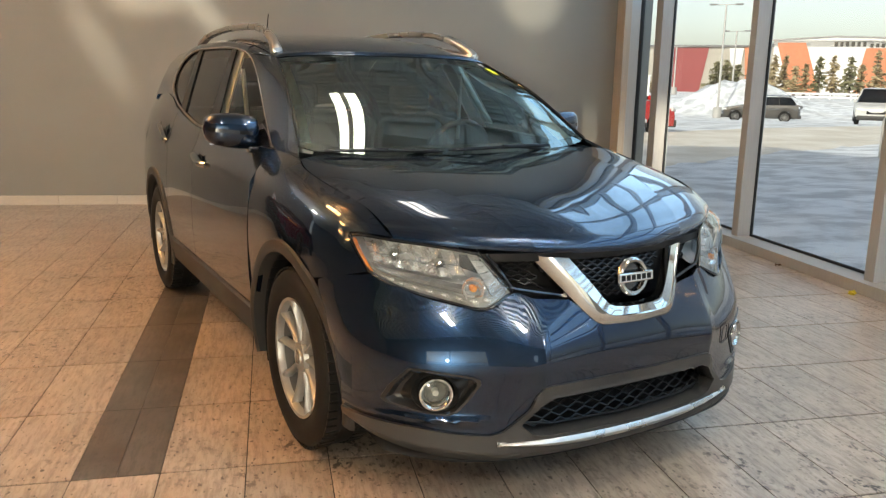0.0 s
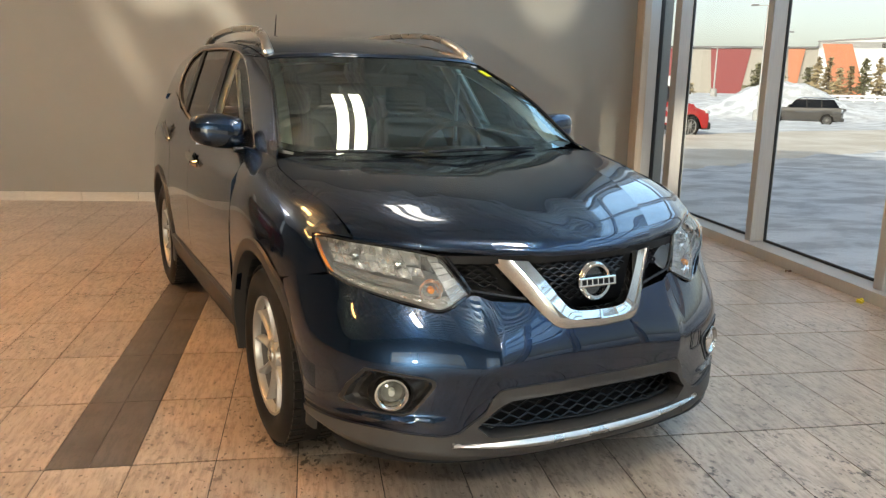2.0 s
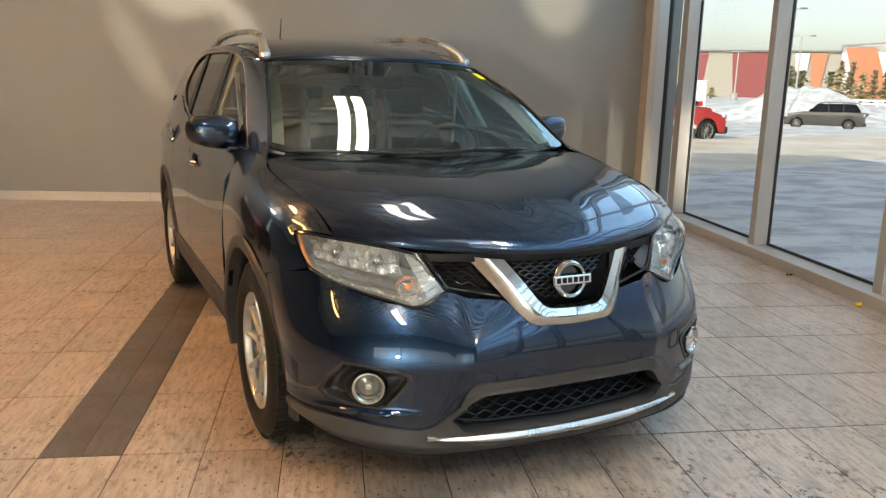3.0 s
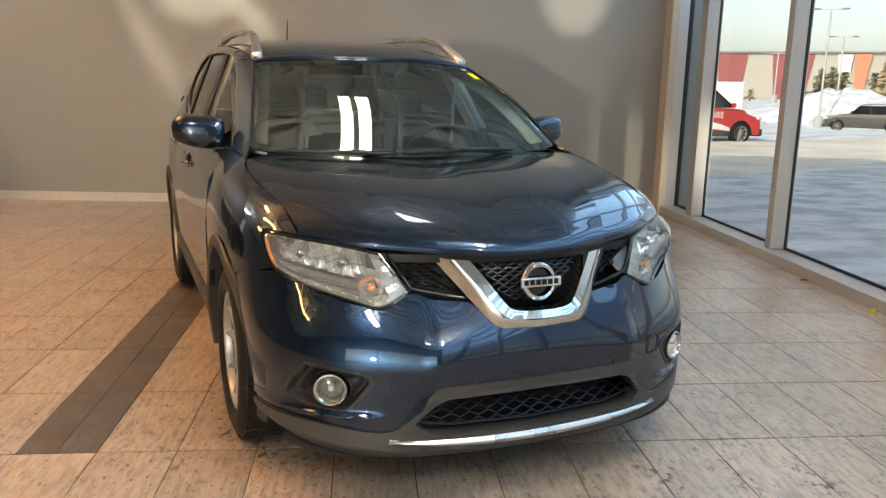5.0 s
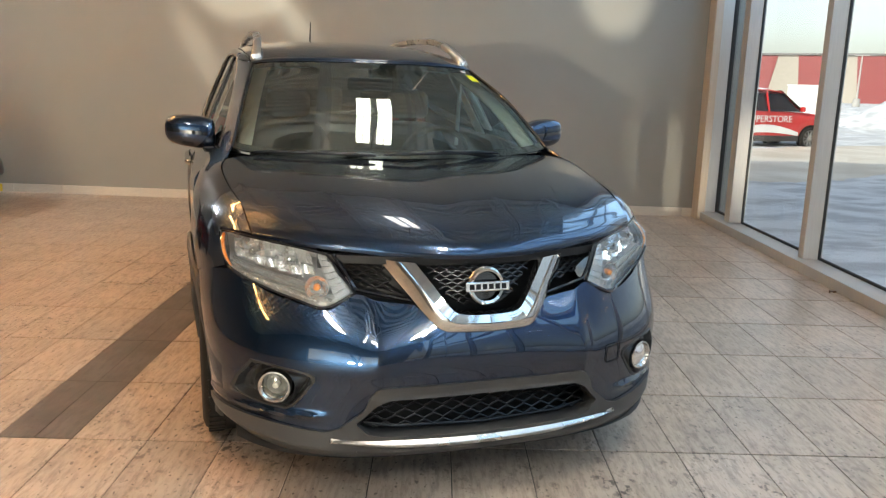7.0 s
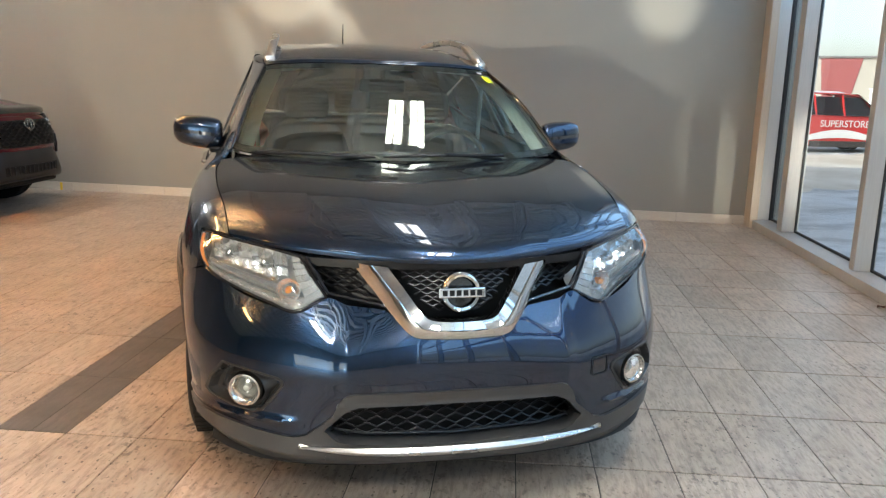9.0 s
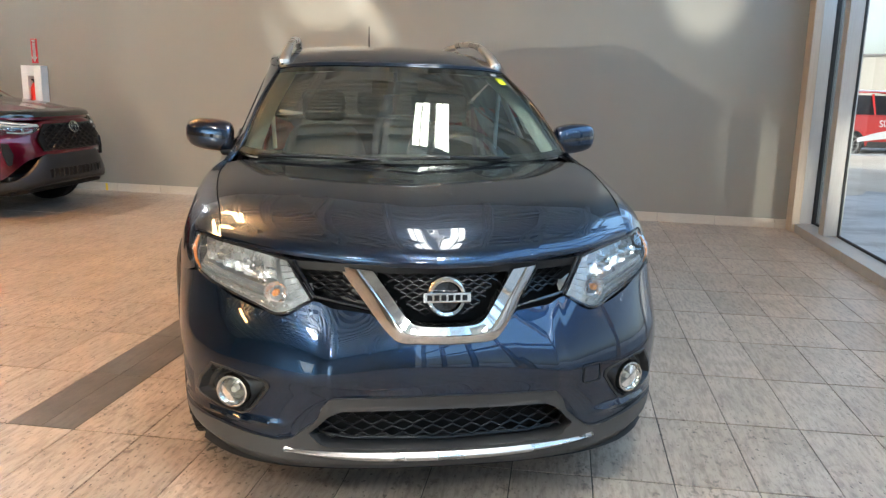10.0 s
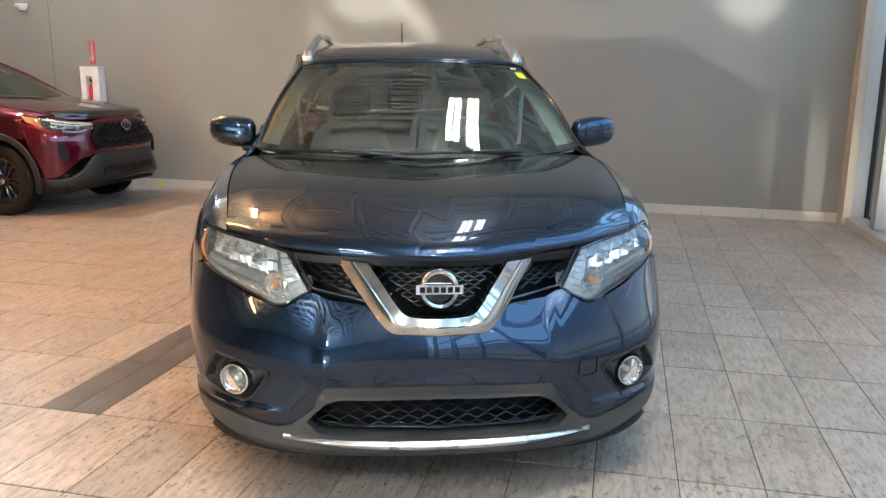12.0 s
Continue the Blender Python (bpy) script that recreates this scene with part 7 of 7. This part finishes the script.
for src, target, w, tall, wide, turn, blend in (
        # broad wash, added to brighten the wall as a whole
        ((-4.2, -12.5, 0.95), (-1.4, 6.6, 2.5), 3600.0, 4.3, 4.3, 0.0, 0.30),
        (NEAR_SPOT, (-2.95, 6.77, 1.75), 8500.0, 0.85, 0.20, 28.0, 0.9),
        (NEAR_SPOT, (-2.44, 6.74, 2.56), 17000.0, 0.56, 0.60, 0.0, 0.15),
        (NEAR_SPOT, (-1.88, 6.70, 2.12), 17000.0, 0.46, 0.15, 42.0, 0.7),
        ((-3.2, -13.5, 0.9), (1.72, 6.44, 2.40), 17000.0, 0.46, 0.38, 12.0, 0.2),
        (SIDE_SPOT, (2.36, 6.39, 0.62), 2200.0, 0.80, 0.30, 10.0, 0.8)):
    gl = new("patch_spot", bpy.data.lights.new("patch_spot", "SPOT"))
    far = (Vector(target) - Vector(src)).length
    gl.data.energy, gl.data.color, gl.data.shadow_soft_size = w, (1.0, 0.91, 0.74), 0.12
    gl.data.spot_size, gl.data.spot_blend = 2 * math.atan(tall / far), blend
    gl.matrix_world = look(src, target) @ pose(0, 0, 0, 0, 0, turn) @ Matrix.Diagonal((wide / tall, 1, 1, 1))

# ---- floor tiles, last ----
def tile_material(name, a, b, vein, dirt):
    m, nd, lk, bs = nodes(name)
    info = nd.new("ShaderNodeObjectInfo")
    geo = nd.new("ShaderNodeNewGeometry")
    tc = nd.new("ShaderNodeTexCoord")
    sh = nd.new("ShaderNodeVectorMath")
    sh.operation = "MULTIPLY_ADD"
    rv = nd.new("ShaderNodeCombineXYZ")
    for i in range(3):
        lk.new(info.outputs["Random"], rv.inputs[i])
    lk.new(rv.outputs[0], sh.inputs[0])
    sh.inputs[1].default_value = (37.0, 61.0, 13.0)
    lk.new(geo.outputs["Position"], sh.inputs[2])
    mp = nd.new("ShaderNodeMapping")
    mp.inputs["Scale"].default_value = (24.0, 4.0, 1.0)
    lk.new(sh.outputs[0], mp.inputs[0])
    grain = noise_of(nd, lk, mp.outputs[0], 2.2, 7, 0.66)
    cloud = noise_of(nd, lk, sh.outputs[0], 3.2, 4, 0.55)
    fine = noise_of(nd, lk, sh.outputs[0], 55, 5, 0.65)
    fl = nd.new("ShaderNodeMapping")
    fl.inputs["Scale"].default_value, fl.inputs["Rotation"].default_value = (1.0, 0.62, 1.0), (0, 0, 0.5)
    lk.new(geo.outputs["Position"], fl.inputs[0])
    spots = noise_of(nd, lk, fl.outputs[0], 34, 3, 0.6)
    stain = noise_of(nd, lk, fl.outputs[0], 5.0, 5, 0.66)
    zone = noise_of(nd, lk, geo.outputs["Position"], 0.9, 4, 0.6)
    col = mixed(nd, lk, ramp(nd, lk, cloud, [(0.3, (0, 0, 0)), (0.7, (1, 1, 1))]), a, b)
    col = mixed(nd, lk, ramp(nd, lk, grain, [(0.44, (0, 0, 0)), (0.64, (0.58, 0.58, 0.58))]), col, vein)
    tone = nd.new("ShaderNodeMapRange")
    tone.inputs[3].default_value, tone.inputs[4].default_value = 0.88, 1.08
    lk.new(info.outputs["Random"], tone.inputs[0])
    hv = nd.new("ShaderNodeHueSaturation")
    lk.new(tone.outputs[0], hv.inputs["Value"])
    lk.new(col, hv.inputs["Color"])
    # trodden mud where cars roll in
    reach = nd.new("ShaderNodeMath")
    reach.operation = "MULTIPLY"
    clump = nd.new("ShaderNodeMath")
    clump.operation = "MULTIPLY"
    lk.new(ramp(nd, lk, spots, [(0.53, (0, 0, 0)), (0.60, (1, 1, 1))]), clump.inputs[0])
    lk.new(ramp(nd, lk, stain, [(0.46, (0.06, 0.06, 0.06)), (0.60, (1, 1, 1))]), clump.inputs[1])
    lk.new(clump.outputs[0], reach.inputs[0])
    last = ramp(nd, lk, zone, [(0.50, (0.06 * dirt, 0.06 * dirt, 0.06 * dirt)), (0.68, (0.8 * dirt, 0.8 * dirt, 0.8 * dirt))])
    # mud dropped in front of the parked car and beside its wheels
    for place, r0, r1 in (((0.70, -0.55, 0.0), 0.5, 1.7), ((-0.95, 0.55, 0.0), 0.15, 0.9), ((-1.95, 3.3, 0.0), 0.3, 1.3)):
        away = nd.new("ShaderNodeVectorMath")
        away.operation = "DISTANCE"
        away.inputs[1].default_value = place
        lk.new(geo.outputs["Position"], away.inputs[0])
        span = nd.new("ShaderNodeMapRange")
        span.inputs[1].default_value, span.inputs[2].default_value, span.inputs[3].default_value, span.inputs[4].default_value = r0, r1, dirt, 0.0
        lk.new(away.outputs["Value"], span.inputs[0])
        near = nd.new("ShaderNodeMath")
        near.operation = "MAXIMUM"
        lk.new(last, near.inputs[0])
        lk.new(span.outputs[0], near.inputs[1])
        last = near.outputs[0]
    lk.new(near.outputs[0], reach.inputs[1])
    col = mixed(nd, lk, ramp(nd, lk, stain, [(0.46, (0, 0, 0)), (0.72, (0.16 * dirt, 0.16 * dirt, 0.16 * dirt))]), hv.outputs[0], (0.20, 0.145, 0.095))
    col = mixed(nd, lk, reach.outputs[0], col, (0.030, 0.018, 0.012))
    grit = noise_of(nd, lk, fl.outputs[0], 52, 1, 0.5)
    where = nd.new("ShaderNodeMath")
    where.operation = "MULTIPLY"
    lk.new(ramp(nd, lk, grit, [(0.66, (0, 0, 0)), (0.71, (1, 1, 1))]), where.inputs[0])
    lk.new(ramp(nd, lk, zone, [(0.36, (0.25 * dirt, 0.25 * dirt, 0.25 * dirt)), (0.60, (0.9 * dirt, 0.9 * dirt, 0.9 * dirt))]), where.inputs[1])
    col = mixed(nd, lk, where.outputs[0], col, (0.045, 0.030, 0.020))
    lk.new(col, bs.inputs["Base Color"])
    wet = ramp(nd, lk, zone, [(0.30, (0.42, 0.42, 0.42)), (0.75, (0.27, 0.27, 0.27))])
    lk.new(wet, bs.inputs["Roughness"])
    bumped(nd, lk, bs, mixed(nd, lk, 0.5, grain, fine), 0.18, 0.003)
    return m


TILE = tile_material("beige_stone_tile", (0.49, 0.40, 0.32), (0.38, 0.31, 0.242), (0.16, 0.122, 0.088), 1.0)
DARK_TILE = tile_material("dark_grey_stone_tile", (0.060, 0.050, 0.042), (0.150, 0.130, 0.112), (0.05, 0.043, 0.038), 0.5)
TX, TY, TW, TL = 0.8138, 0.3849, 0.3015, 0.603


def tile_mesh(w, l, jx=0.0020, jy=0.0042):
    bm = box(jx, w - jx, jy, l - jy, -0.012, 0.0, 0.0012, segments=1)
    me = bpy.data.meshes.new("tile")
    bm.to_mesh(me)
    bm.free()
    return me


full, narrow = tile_mesh(TW, TL), tile_mesh(TW / 2, TL, 0.0007, 0.0010)
full.materials.append(TILE)
narrow.materials.append(DARK_TILE)
far_verts, far_faces = [], []
count = 0
for i in range(-50, 7):
    x = TX + i * TW
    if x + TW < LEFT_X:
        continue
    for j in range(-16, 13):
        y = TY + j * TL
        dark = i == -9 and 0 <= j <= 9
        if dark:
            for h, off in ((0, 0.0), (1, 0.22)):
                t = new("dark_tile", narrow)
                t.parent, t.location = floor_bed, (x + h * TW / 2, y, 0)
            continue
        w = min(TW, 2.775 - x)
        l = min(TL, BACK_Y + 0.03 - (x - 2.76) * math.tan(radians(WALL_TURN)) - y)
        if w < 0.02 or l < 0.02:
            continue
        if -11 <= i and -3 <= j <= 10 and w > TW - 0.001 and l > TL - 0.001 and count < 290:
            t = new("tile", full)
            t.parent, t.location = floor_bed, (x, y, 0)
            count += 1
        else:
            n = len(far_verts)
            a, b, c, d = x + 0.0020, x + w - 0.0020, y + 0.0042, y + l - 0.0042
            far_verts += [(a, c, 0), (b, c, 0), (b, d, 0), (a, d, 0), (a, c, -0.012), (b, c, -0.012), (b, d, -0.012), (a, d, -0.012)]
            far_faces += [(n, n + 1, n + 2, n + 3), (n, n + 4, n + 5, n + 1), (n + 1, n + 5, n + 6, n + 2), (n + 2, n + 6, n + 7, n + 3), (n + 3, n + 7, n + 4, n)]
me = bpy.data.meshes.new("outer_tiles")
me.from_pydata(far_verts, [], far_faces)
me.materials.append(TILE)
rest = new("outer_tiles", me)
rest.parent = floor_bed
tagged(rest, "beige stone tiles further out", kind="stuff")
